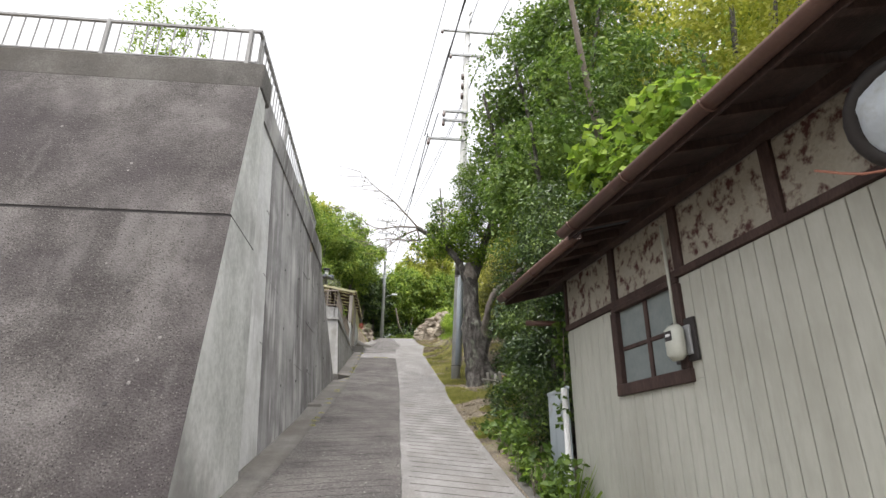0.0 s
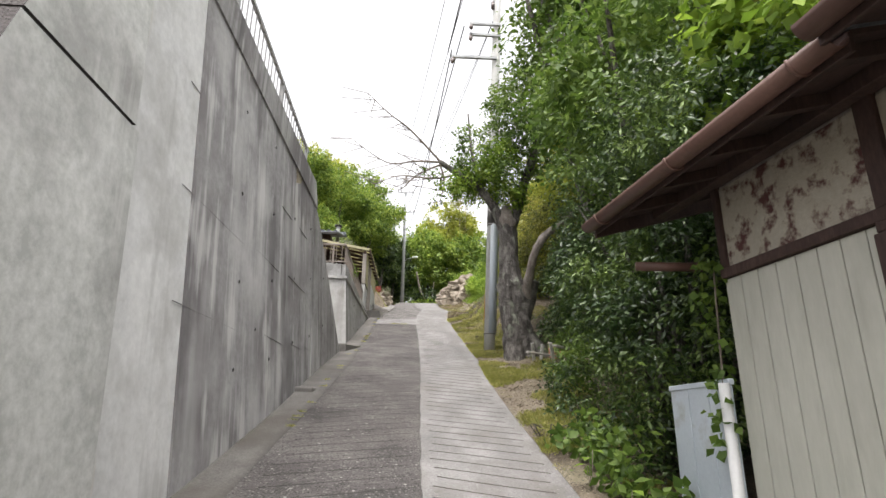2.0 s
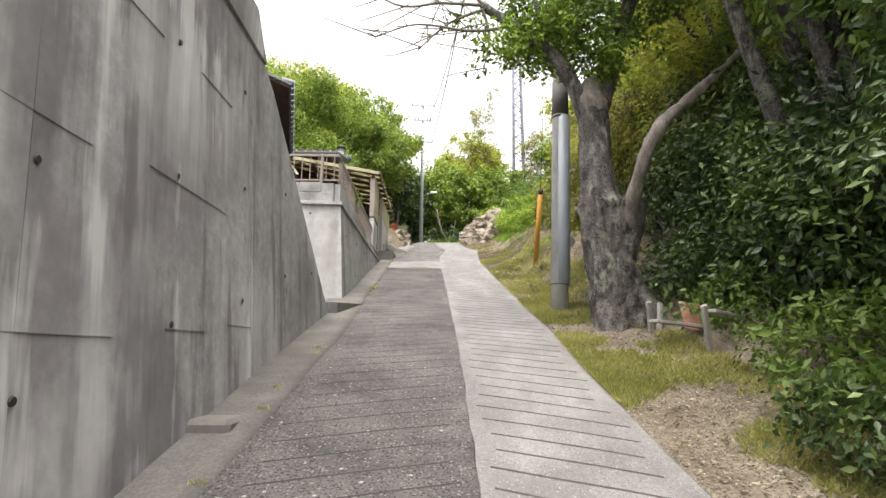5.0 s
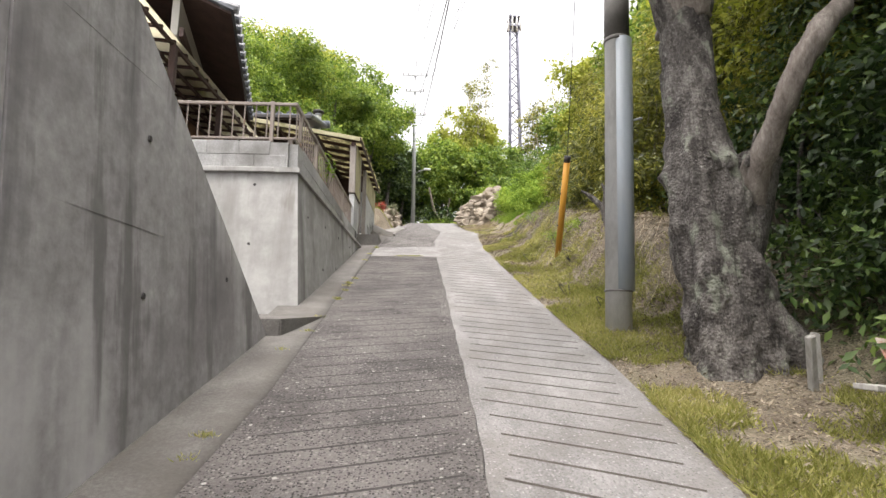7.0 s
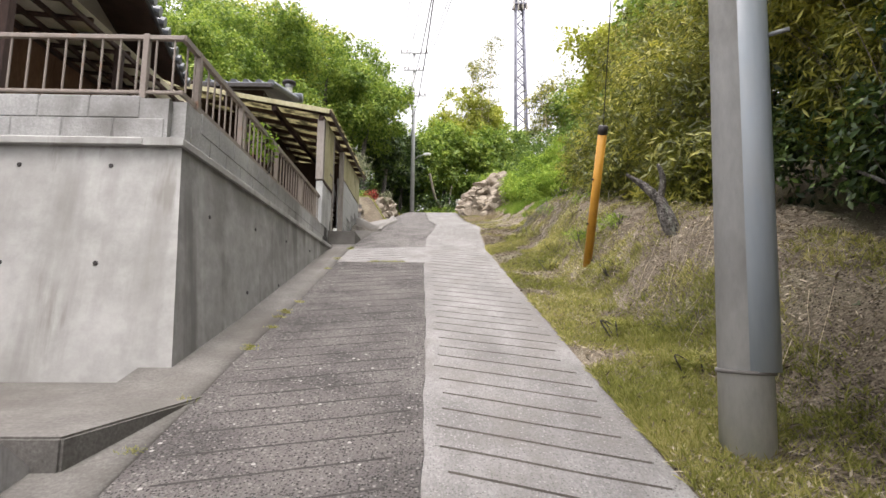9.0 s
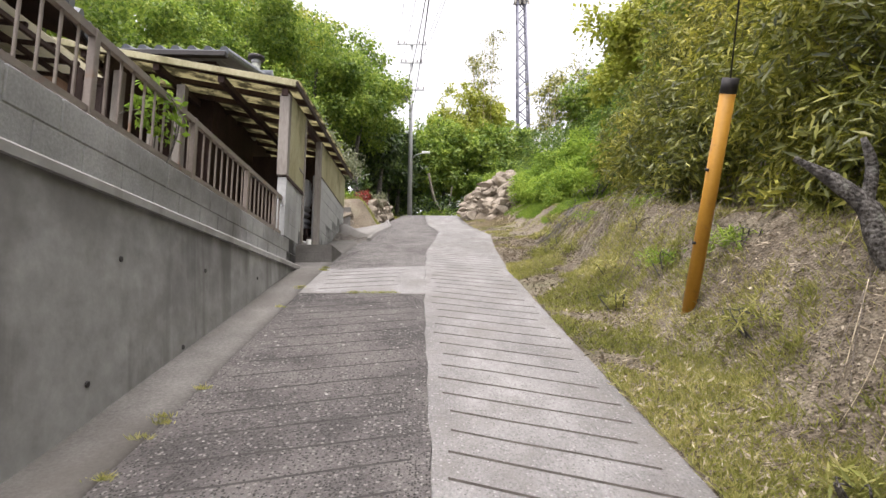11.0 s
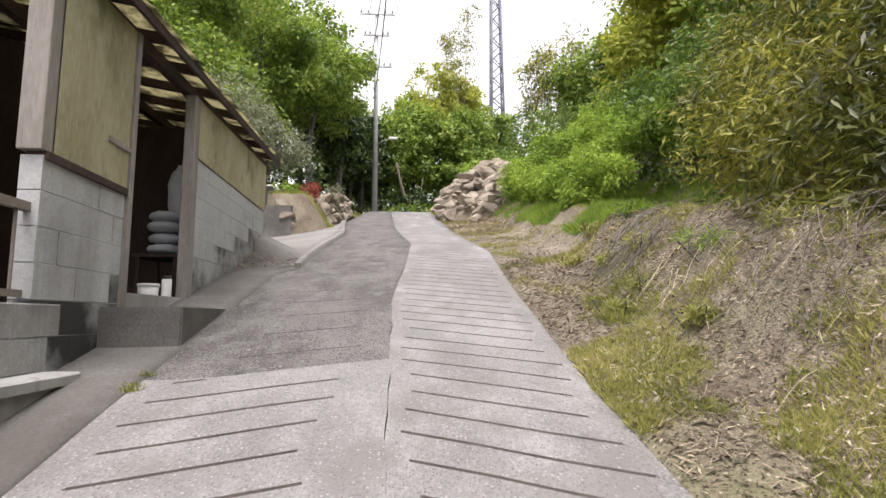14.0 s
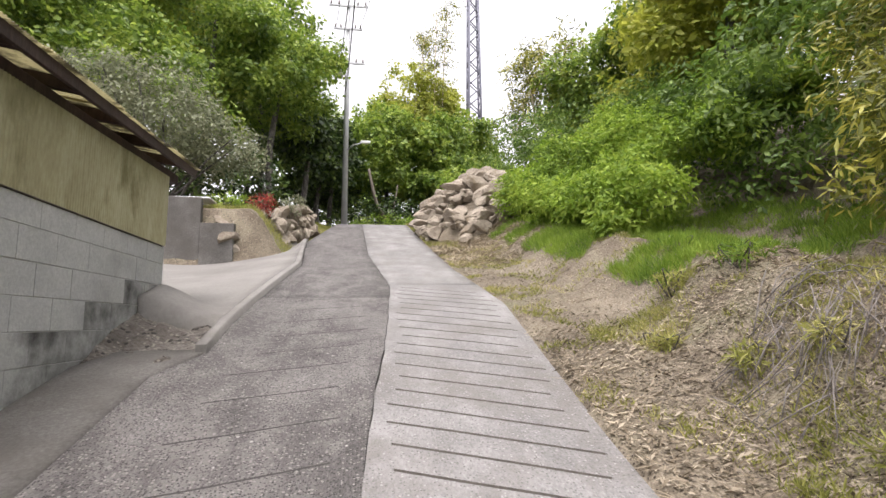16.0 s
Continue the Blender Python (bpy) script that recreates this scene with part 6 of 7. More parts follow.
def plant_forest():
    k = 0
    spots = []
    # wooded slope on the far left
    for x, y, top, rad in ((-3.6, 45, 18, 2.6), (-6.5, 44, 20, 3.2), (-9.5, 43, 20.5, 3.2), (-5.0, 50, 22.5, 3.4), (-9.0, 50, 24.5, 3.6), (-13, 46, 23, 3.8), (-13.5, 52, 27, 4.0), (-18, 50, 27, 4.2), (-17, 42, 22, 3.6), (-22, 46, 26, 4.2), (-11, 38.5, 17, 3.0), (-15, 36, 17.5, 3.2), (-20, 38, 21, 3.6), (-7, 57, 25, 3.6), (-12, 60, 29, 4.2), (-19, 60, 31, 4.5), (-27, 52, 29, 4.6), (-6.8, 39.5, 14.5, 2.3), (-26, 40, 23, 4)):
        spots.append((x, y, top + 1.5, rad, 0))
    # behind the crest
    for x, y, top, rad in ((-3.5, 58, 22, 2.8), (1.6, 57, 20.5, 2.4), (4.6, 57.5, 20.5, 2.4), (-3.2, 49, 17.5, 1.9), (-2.3, 56, 19, 2.2), (-2.6, 53.5, 18.5, 2.0), (7.2, 60, 21.5, 2.6), (0.8, 60, 22, 3.0), (3.4, 61, 26, 3.0), (5.6, 63, 25.5, 2.6), (1.6, 66, 25.5, 3.2), (-0.8, 68, 21, 3.2), (5.6, 56, 17, 2.2), (8.0, 58, 17.5, 2.4)):
        spots.append((x, y, top, rad, 1))
    # right-hand hill
    for x, y, top, rad in ((8.8, 42, 17.5, 2.2), (10.5, 39, 19, 2.6), (8.8, 35, 16.0, 2.2), (11.5, 33, 19, 2.9), (8.3, 29.5, 15, 2.3), (10.8, 27, 18, 2.8), (7.6, 24.5, 14.5, 2.3), (9.8, 21, 16.5, 2.8), (7.8, 19.0, 13.5, 2.3), (13, 22, 20, 3.4), (14, 30, 22, 3.4), (14, 40, 21, 3.2), (16, 16, 21, 3.8), (11.5, 14, 17, 3.2), (12, 48, 19, 2.6), (14, 56, 22, 2.8), (7.6, 27.6, 14.5, 1.9), (7.9, 32.3, 15.5, 1.9)):
        spots.append((x, y, top, rad, 2))
    for x, y, top, rad, side in spots:
        k += 1
        # trees left of the crest get dark leaves in place of shade
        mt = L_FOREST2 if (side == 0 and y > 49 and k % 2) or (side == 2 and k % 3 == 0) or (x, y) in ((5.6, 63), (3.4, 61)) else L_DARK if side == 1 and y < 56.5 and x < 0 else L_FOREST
        lab = {"forest_leaf": "leafy deciduous tree with a deep green crown", "forest_leaf_yellow": "leafy tree with a yellow-green crown", "evergreen_and_shade_leaf": "tree with leaves darkened for shade at the edge of the wood"}[mt.name]
        forest_tree(x, y, top, rad, mt, k, lab)


plant_forest()


# thin bamboo culms standing above the trees
def culm(x, y, top, seed):
    r = random.Random(seed)
    z = float(H(x, y))
    t = thing("bamboo_culm", x, y, z, "tall thin bamboo with sparse feathery leaves", "bamboo", "tall bamboos by the crest")
    q = bent([(x, y, z - 0.3), (x + r.uniform(-.3, .3), y, z + (top - z) * 0.6), (x + r.uniform(-.8, .8), y, top)], 6)
    tube("stem", q, [0.06 - 0.0035 * k for k in range(len(q))], M_STRAW, t, "", 6)
    blobs = [(q[k].x + r.uniform(-.5, .5), q[k].y + r.uniform(-.4, .4), q[k].z, .75, .75, .5) for k in range(5, len(q))]
    foliage("crown", blobs, 90, 14, 0.28, 0.26, 0.06, L_BAMBOO, t, "", 0.6, 0.5)


for k, (x, y, top) in enumerate(((4.6, 60, 29.5), (3.7, 61, 28.0), (5.2, 60.5, 30), (4.2, 62, 28.5), (7.3, 44, 17.8), (7.9, 43, 18.4), (6.9, 46, 17.2), (8.3, 45, 19), (9.2, 31, 20), (10, 28, 20.5))):
    culm(x, y, top, k)

# undergrowth that closes the view beyond the crest, its leaf colour darkened for shade
def undergrowth():
    blobs = [(-8 + 1.6 * k, 54.5 + 0.9 * math.sin(k * 2.1), 12.3 + 0.7 * math.sin(k * 1.3), 1.5, 1.2, 1.5) for k in range(13)]
    blobs += [(-16 + 1.7 * k, 41 + 1.2 * math.sin(k), float(H(-16 + 1.7 * k, 41)) + 1.2, 1.5, 1.2, 1.5) for k in range(8)]
    blobs += [(-12 + 2.2 * k, 66, 15.5 + math.sin(k * 1.7), 2, 1.6, 3.6) for k in range(12)]
    p, out = crown_points(blobs, 1900, 30, 0.26, 0.3)
    n = len(p)
    nrm = unit(out * 0.5 + np.array([0, 0, 0.6]) + rng.normal(size=(n, 3)) * 0.55)
    ax = unit(np.cross(nrm, rng.normal(size=(n, 3))))
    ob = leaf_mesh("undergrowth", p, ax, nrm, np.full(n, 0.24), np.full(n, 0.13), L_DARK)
    tagged(ob, "dense undergrowth darkened for the shade at the edge of the wood", "undergrowth", kind="stuff")


def bank_scrub():
    blobs = [(6.3 + 0.5 * math.sin(k), 17 + 2.2 * k, float(H(6.3, 17 + 2.2 * k)) + 1.3, 1.4, 1.6, 1.6) for k in range(13)]
    p, out = crown_points(blobs, 1100, 36, 0.2, 0.3)
    n = len(p)
    nrm = unit(out * 0.8 + np.array([0, 0, 0.4]) + rng.normal(size=(n, 3)) * 0.5)
    ob = leaf_mesh("bank_scrub", p, unit(np.cross(nrm, rng.normal(size=(n, 3)))), nrm, np.full(n, 0.13), np.full(n, 0.055), L_MID)
    tagged(ob, "dense mid-green scrub on the upper bank", "undergrowth", kind="stuff")


undergrowth()
bank_scrub()


def leaning_trunk():
    t = thing("leaning_tree", 2.6, 54, 10.9, "thin bare trunk leaning in the shade beyond the crest", "tree")
    tube("trunk", bent([(1.75, 54, 10.5), (1.55, 54, 12.0), (0.7, 54, 13.4), (0.2, 54, 15.5)], 5), [0.17 - 0.006 * k for k in range(16)], M_TWIG, t, "", 8, 0.1)
    tube("limb", bent([(1.4, 54, 12.3), (1.7, 54, 13.4), (1.9, 54, 14.6)], 4), [0.07 - 0.005 * k for k in range(9)], M_TWIG, t, "", 6)


leaning_trunk()

# ---- apron, garden wall and stones beyond the shed ----
def build_apron():
    vs, fs = [], []
    ys = np.linspace(27.25, 36.2, 37)
    n = 14
    for y in ys:
        r = float(edge_left(y)) - 0.088
        l = -1.745 if y < 27.8 else float(np.interp(y, [27.8, 33.0, 34.0, 36.2], [-3.7, -3.7, -2.2, -1.6]))
        zl = float(np.interp(y, [27.25, 27.8, 31, 33, 36.2], [6.78, 6.93, 7.25, 7.66, 8.56]))
        zr = g(y) + 0.06
        for k in range(n + 1):
            s = k / n
            vs.append((r + (l - r) * s, y, zr + (zl - zr) * smooth(0, 1, s) - 0.10 * math.sin(math.pi * s) * smooth(27.2, 28.5, y) + 0.004 * noise.noise((s * 6, y, 3))))
    w = n + 1
    for j in range(len(ys) - 1):
        for k in range(n):
            fs.append((j * w + k, j * w + k + 1, (j + 1) * w + k + 1, (j + 1) * w + k))
    b = len(vs)
    vs += [(x, y, z - 0.25) for x, y, z in vs]
    for j in range(len(ys) - 1):
        fs.append((j * w, (j + 1) * w, b + (j + 1) * w, b + j * w))
        fs.append((j * w + n, b + j * w + n, b + (j + 1) * w + n, (j + 1) * w + n))
    for k in range(n):
        fs.append((k, b + k, b + k + 1, k + 1))
    tagged(raw("pavement", vs, fs, M_APRON, None, "smooth pale concrete apron with a low kerb edge", True), category="pavement", kind="structure")
    ribbon("kerb_upper", lambda y: edge_left(y) - 0.085, lambda y: edge_left(y) - 0.004, 26.55, 36.0, 0.065, M_APRON, "rounded low concrete kerb beside the apron", 3, 0.2, 0.3, "kerb")
    # broken, pebbly end of the old gutter
    vs, fs = [], []
    ys = np.linspace(26.3, 27.25, 12)
    for y in ys:
        r, l = float(edge_left(y)) - 0.087, -1.745
        for k in range(9):
            s = k / 8
            x = r + (l - r) * s
            vs.append((x, y, g(y) - 0.005 + 0.02 * min(1, 8 * s) + 0.11 * s * float(smooth(26.3, 27.1, y)) - 0.05 * math.sin(math.pi * s) + 0.07 * noise.noise((x * 7, y * 7, 0))))
    for j in range(11):
        for k in range(8):
            fs.append((j * 9 + k, j * 9 + k + 1, (j + 1) * 9 + k + 1, (j + 1) * 9 + k))
    tagged(raw("gutter_end", vs, fs, M_PEBBLE, None, "broken pebbly concrete patch below the apron", False), category="gutter", kind="structure")


M_APRON = mat("smooth_apron_concrete", [(0.125, 0.118, 0.110), (0.168, 0.160, 0.15), (0.21, 0.202, 0.19)], 0.9, 0.85, 0.2, 30, stain=(0.095, 0.088, 0.08), stain_scale=0.6, stain_low=0.48, soft=0.25)
M_PEBBLE = mat("pebbly_concrete", [(0.06, 0.053, 0.046), (0.105, 0.094, 0.082), (0.17, 0.155, 0.14)], 3, 0.95, 1.0, 40, chips=[(28, (0.17, 0.155, 0.135), 0.4, 0.4), (28, (0.03, 0.027, 0.024), 0.1, 0.6)])
build_apron()

garden = thing("garden_wall", -3.0, 33.0, 7.5, "low stained concrete garden wall beside the apron", "wall", kind="structure")
boxed("wall_panel", -5.2, -2.95, 32.98, 33.12, 7.2, 8.92, M_GUTTER, garden, "", 0.01)
boxed("wall_panel", -2.945, -2.33, 32.95, 33.10, 7.2, 8.42, M_GUTTER, garden, "", 0.01)
panel = thing("solar_panel", -3.2, 33.6, 9.0, "small dark panel with a pale frame lying on the wall top", "panel")
boxed("frame", -3.5, -2.85, 33.15, 33.7, 8.93, 8.96, M_WHITE, panel, "", 0.006)
boxed("cell_sheet", -3.47, -2.88, 33.18, 33.67, 8.962, 8.972, M_TILE, panel, "", 0)


def stone_mesh(seed):
    bm = bmesh.new()
    bmesh.ops.create_icosphere(bm, subdivisions=2, radius=0.5)
    r = random.Random(seed)
    cuts = [(Vector((r.gauss(0, 1), r.gauss(0, 1), r.gauss(0, 1))).normalized(), r.uniform(0.17, 0.34)) for _ in range(11)]
    for v in bm.verts:
        for n, d in cuts:
            e = v.co.dot(n) - d
            if e > 0:
                v.co -= n * e
        v.co *= 1.25 + 0.07 * noise.noise(v.co * 3 + Vector((seed, 0, 0)))
    me = bpy.data.meshes.new("stone")
    bm.to_mesh(me)
    bm.free()
    me.materials.append(M_STONE)
    return me


STONES = [stone_mesh(k) for k in range(9)]


def stone(parent, x, y, z, sx, sy, sz, r, name="stone"):
    o = new(name, STONES[r.randrange(9)])
    attach(o, parent)
    o.matrix_basis = pose(x, y, z, r.uniform(-35, 35), r.uniform(-35, 35), r.uniform(0, 360)) @ Matrix.Diagonal((sx, sy, sz, 1))
    return o


def build_rubble():
    pile = thing("rubble_pile", 2.9, 38, 8.9, "heap of broken brown rocks beside the lane", "rubble")
    r = random.Random(11)
    vs, fs = [], []
    def top(x, y):
        return float(H(x, y)) + 1.25 * max(0.0, 1 - ((x - 3.2) / 1.75) ** 2 - ((y - 38.2) / 3.6) ** 2) ** 0.75
    nx, ny = 24, 30
    for j in range(ny):
        for i in range(nx):
            x, y = 1.6 + 3.3 * i / (nx - 1), 34.6 + 7.2 * j / (ny - 1)
            vs.append((x, y, top(x, y) - 0.10 + 0.12 * noise.noise((x * 2, y * 2, 7))))
    for j in range(ny - 1):
        for i in range(nx - 1):
            a = j * nx + i
            fs.append((a, a + 1, a + nx + 1, a + nx))
    raw("earth_core", vs, fs, M_EARTH, pile, "", True)
    for k in range(290):
        x, y = r.uniform(1.6, 4.7), r.uniform(34.7, 40.5)
        z = top(x, y)
        if z - float(H(x, y)) < 0.03 and r.random() < 0.8:
            continue
        s = r.choice((0.2, 0.26, 0.32, 0.4, 0.5, 0.62))
        stone(pile, x, y, z + s * 0.12, s * r.uniform(.9, 1.4), s * r.uniform(.8, 1.2), s * r.uniform(.6, .9), r)
    o = stone(pile, 2.75, 37.3, top(2.75, 37.3) + 0.28, 1.25, 0.7, 0.32, r)
    o.matrix_basis = pose(2.75, 37.3, top(2.75, 37.3) + 0.22, 5, 8, 10) @ Matrix.Diagonal((1.3, 0.8, 0.38, 1))


build_rubble()


def build_stone_edge():
    edge = thing("stone_edging", -1.8, 35, 8.0, "row of rounded rocks holding up a grassy mound", "stone wall")
    r = random.Random(4)
    for k in range(26):
        s = k / 25
        y = 33.1 + 6.5 * s
        x = float(np.interp(y, [33.1, 34.5, 37, 39.6], [-2.35, -1.95, -1.62, -1.45]))
        for c in range(3):
            if c == 2 and k % 2:
                continue
            w = r.uniform(0.34, 0.55)
            stone(edge, x - 0.12 * c + r.uniform(-.05, .05), y + r.uniform(-.1, .1), float(np.interp(y, [33, 36, 39.6], [7.75, 8.5, 9.35])) + 0.1 + 0.30 * c, w, w, w * 0.8, r)


build_stone_edge()


# ---- ground cover ----
def ground_z(x, y):
    return H(x, y) + relief(x, y)


def patchy(x, y, s, seed):
    return np.array([noise.noise((a * s, b * s, seed)) for a, b in zip(x, y)])


def grass(name, n, ylo, yhi, umax, tall, level, label, material=None, umin=0.0, lean=0.5, seed=3):
    """Blades in tufts: a tuft for every twelve blades, kept where the patch noise is above level."""
    tufts = n // 12
    y = rng.uniform(ylo, yhi, tufts)
    x = edge_right(y) + umin + rng.random(tufts) ** 1.3 * (umax - umin)
    keep_it = patchy(x, y, 1.1, seed) + 0.35 * patchy(x, y, 3.3, seed + 2) > level
    x, y = x[keep_it], y[keep_it]
    x, y = np.repeat(x, 12), np.repeat(y, 12)
    k = len(x)
    x, y = x + rng.normal(size=k) * 0.035, y + rng.normal(size=k) * 0.035
    p = np.stack([x, y, ground_z(x, y) - 0.01], 1)
    ax = unit(np.stack([rng.normal(size=k) * lean, rng.normal(size=k) * lean, np.ones(k)], 1))
    nr = unit(np.cross(ax, rng.normal(size=(k, 3))))
    s = rng.uniform(0.4, 1.2, k)
    ob = leaf_mesh(name, p, ax, nr, tall * s, np.full(k, 0.006) * rng.uniform(0.8, 1.8, k), material or L_GRASS)
    return tagged(ob, label, "grass", kind="stuff")


grass("grass", 100000, 8.3, 17.5, 1.3, 0.08, -0.08, "low yellow-green grass along the road edge", lean=0.9)
grass("grass", 80000, 15.5, 23.5, 1.2, 0.07, -0.16, "thin grass on the foot of the earth bank", lean=0.9, seed=9)
grass("grass", 60000, 15.0, 27.0, 2.0, 0.09, 0.04, "weedy grass on the earth bank", L_GRASS, 0.5, 0.9, 12)
grass("grass", 70000, 19.0, 34.0, 2.2, 0.06, 0.10, "scattered tufts of grass on bare earth", lean=0.9, seed=5)
grass("grass", 80000, 27.0, 34.0, 4.5, 0.17, -0.2, "taller fresh grass on the slope", L_FRESH, 1.3, 0.6, 8)
grass("grass", 20000, 34.0, 45.0, 0.6, 0.10, -0.1, "sparse grass by the crest", lean=0.8, seed=2)


def left_mound():
    k = 30000
    y = rng.uniform(33.3, 45, k)
    x = edge_left(y) - 0.25 - rng.random(k) * 3.0
    p = np.stack([x, y, ground_z(x, y)], 1)
    ax = unit(np.stack([rng.normal(size=k) * .5, rng.normal(size=k) * .5, np.ones(k)], 1))
    ob = leaf_mesh("grass", p, ax, unit(np.cross(ax, rng.normal(size=(k, 3)))), 0.12 * rng.uniform(.5, 1.3, k), np.full(k, 0.009), L_GRASS)
    tagged(ob, "short grass on the stone-edged mound", "grass", kind="stuff")


left_mound()


def litter(n, ylo, yhi, umax, length, width, material, label, name="leaf_litter", umin=0.02):
    y = rng.uniform(ylo, yhi, n)
    x = edge_right(y) + umin + rng.random(n) * (umax - umin)
    p = np.stack([x, y, ground_z(x, y) + 0.012], 1)
    a = rng.uniform(0, 6.283, n)
    ax = unit(np.stack([np.cos(a), np.sin(a), rng.normal(size=n) * 0.35 + 0.15 * np.cos(a)], 1))
    nr = unit(np.stack([rng.normal(size=n) * .45, rng.normal(size=n) * .45, np.ones(n)], 1))
    s = rng.uniform(0.5, 1.4, n)
    ob = leaf_mesh(name, p, ax, nr, length * s, width * s, material)
    return tagged(ob, label, "leaf litter", kind="stuff")


litter(48000, 14.5, 27.0, 2.6, 0.058, 0.012, L_DRY, "dry bamboo leaves littering the bank")
litter(20000, 24.0, 36.0, 3.4, 0.05, 0.011, L_DRY, "dry leaves and chips on bare earth")
litter(9000, 8.5, 15.5, 1.3, 0.04, 0.011, L_DRY, "dead leaves among the grass")
litter(3500, 14.5, 27.0, 2.4, 0.13, 0.005, L_STRAW, "dry pale grass stalks on the bank", "dry_grass")
litter(16000, 31.0, 37.0, 2.4, 0.12, 0.013, L_STRAW, "pale straw spread below the rubble", "straw")
litter(9000, 33.0, 38.0, 2.4, 0.10, 0.02, L_DRY, "pale straw scattered below the rubble")


def build_roots():
    """Dead stems that hang over the cut bank, and a heap of cut brush."""
    r = random.Random(21)
    t = thing("bramble_tangle", 2.6, 22.5, 5.8, "tangle of dead brown stems hanging over the bank", "brambles")
    runs = []
    for k in range(45):
        y = r.choice((r.uniform(19.5, 24.0), r.gauss(22.5, 0.5)))
        x = float(edge_right(y)) + r.uniform(1.35, 2.0)
        a = Vector((x, y, float(H(x, y)) + r.uniform(0.1, 0.3)))
        x2, y2 = x - r.uniform(0.15, 0.6), y + r.uniform(-0.5, 0.3)
        c = Vector((x2, y2, float(H(x2, y2)) + r.uniform(0.02, 0.08)))
        m = a.lerp(c, 0.5) + Vector((-0.05, 0, r.uniform(0.02, 0.14)))
        runs.append((bent([a, m, c], 3), r.uniform(0.0018, 0.004)))
    tagged(joined_tubes("stem", runs, M_TWIG, t, "", 4), kind="stuff")
    for nm, mt, label, count in (("root_fringe", M_TWIG, "brown roots hanging down the cut bank", 190), ("straw_fringe", M_STRAW, "pale dead stalks hanging down the cut bank", 60)):
        t = thing(nm, 2.6, 20.0, 5.3, label, "roots")
        runs = []
        centres = [r.uniform(15.8, 24.2) for _ in range(12)]
        for k in range(count):
            y = r.choice(centres) + r.gauss(0, 0.28)
            x = float(edge_right(y)) + r.uniform(0.95, 1.75)
            pts = []
            dx, dy = r.uniform(0.08, 0.32), r.uniform(-0.22, 0.12)
            for i in range(4):
                px, py = x - dx * i / 3, y + dy * i / 3 + r.uniform(-.02, .02)
                pts.append(Vector((px, py, float(ground_z(np.array([px]), np.array([py]))[0]) + (0.09, 0.06, 0.05, 0.015)[i] * r.uniform(0.5, 1.3))))
            runs.append((bent(pts, 2), r.uniform(0.0012, 0.0028)))
        tagged(joined_tubes("strand", runs, mt, t, "", 4), kind="stuff")
    st = thing("root_stump", 2.7, 18.4, 5.0, "dark twisted dead root sticking out of the bank", "stump")
    tube("stem", bent([(2.78, 18.25, 4.75), (2.70, 18.3, 5.1), (2.62, 18.32, 5.3), (2.48, 18.4, 5.48), (2.34, 18.45, 5.6)], 6), [0.085 - 0.0028 * k for k in range(25)], M_BARK, st, "", 14, 0.35, 4)
    tube("stub", bent([(2.62, 18.32, 5.25), (2.66, 18.28, 5.5), (2.60, 18.25, 5.66)], 4), [0.045 - 0.004 * k for k in range(9)], M_BARK, st, "", 10, 0.3, 6)
    for cx, cy, n in ((2.72, 25.35, 45), (2.62, 24.95, 55)):
        h = thing("brush_heap", cx, cy, float(H(cx, cy)), "heap of cut dead twigs on the earth bank", "brush heap", "brush heaps")
        runs = []
        for k in range(n):
            a = r.gauss(0.5, 0.6)
            L = r.uniform(0.2, 0.55)
            q = Vector((cx + r.gauss(0, .20), cy + r.gauss(0, .17), 0))
            d = Vector((math.cos(a), math.sin(a), 0)) * L / 2
            zz = 0.03 + 0.13 * math.exp(-((q.x - cx) ** 2 + (q.y - cy) ** 2) / 0.10) * r.random()
            pts = []
            for s in (-1, 0, 1):
                w = q + d * s
                pts.append(Vector((w.x, w.y, float(H(w.x, w.y)) + zz + (0.05 if s == 0 else 0))))
            runs.append((pts, r.uniform(0.002, 0.0045)))
        tagged(joined_tubes("twig", runs, M_BRUSH, h, "", 4), kind="stuff")


build_roots()


def leafy(name, label, blobs, clumps, per, spread, length, width, material, category="plant", group=""):
    return shrub(name, label, blobs, clumps, per, spread, length, width, material, 4, 0.1, category, group, stem_r=0.008)


# verge plants below the thicket and by the house
leafy("verge_plant", "broad-leaved weeds hanging over the road edge", [(1.75, 6.3, 1.05, .32, .6, .3), (1.7, 7.3, 1.35, .3, .6, .3), (1.75, 8.2, 1.65, .35, .6, .3)], 110, 12, 0.07, 0.10, 0.065, L_MID)
# weeds in the dark leaf: shade of the hollow put into their colour
leafy("verge_plant", "leafy weeds darkened for the shade at the foot of the thicket", [(1.85, 9.4, 2.0, .22, .5, .16), (2.05, 10.2, 2.35, .3, .6, .25), (1.8, 8.6, 1.75, .15, .4, .12), (2.3, 8.9, 1.5, .4, .8, .5), (2.5, 10.0, 1.9, .4, .8, .5)], 230, 24, 0.08, 0.06, 0.03, L_DARK)
leafy("verge_plant", "low green weeds beside the old tree", [(2.9, 11.4, 2.85, .5, .9, .35), (3.2, 13.0, 3.2, .5, .8, .4), (2.3, 10.6, 2.5, .4, .6, .3)], 200, 24, 0.10, 0.09, 0.035, L_MID)
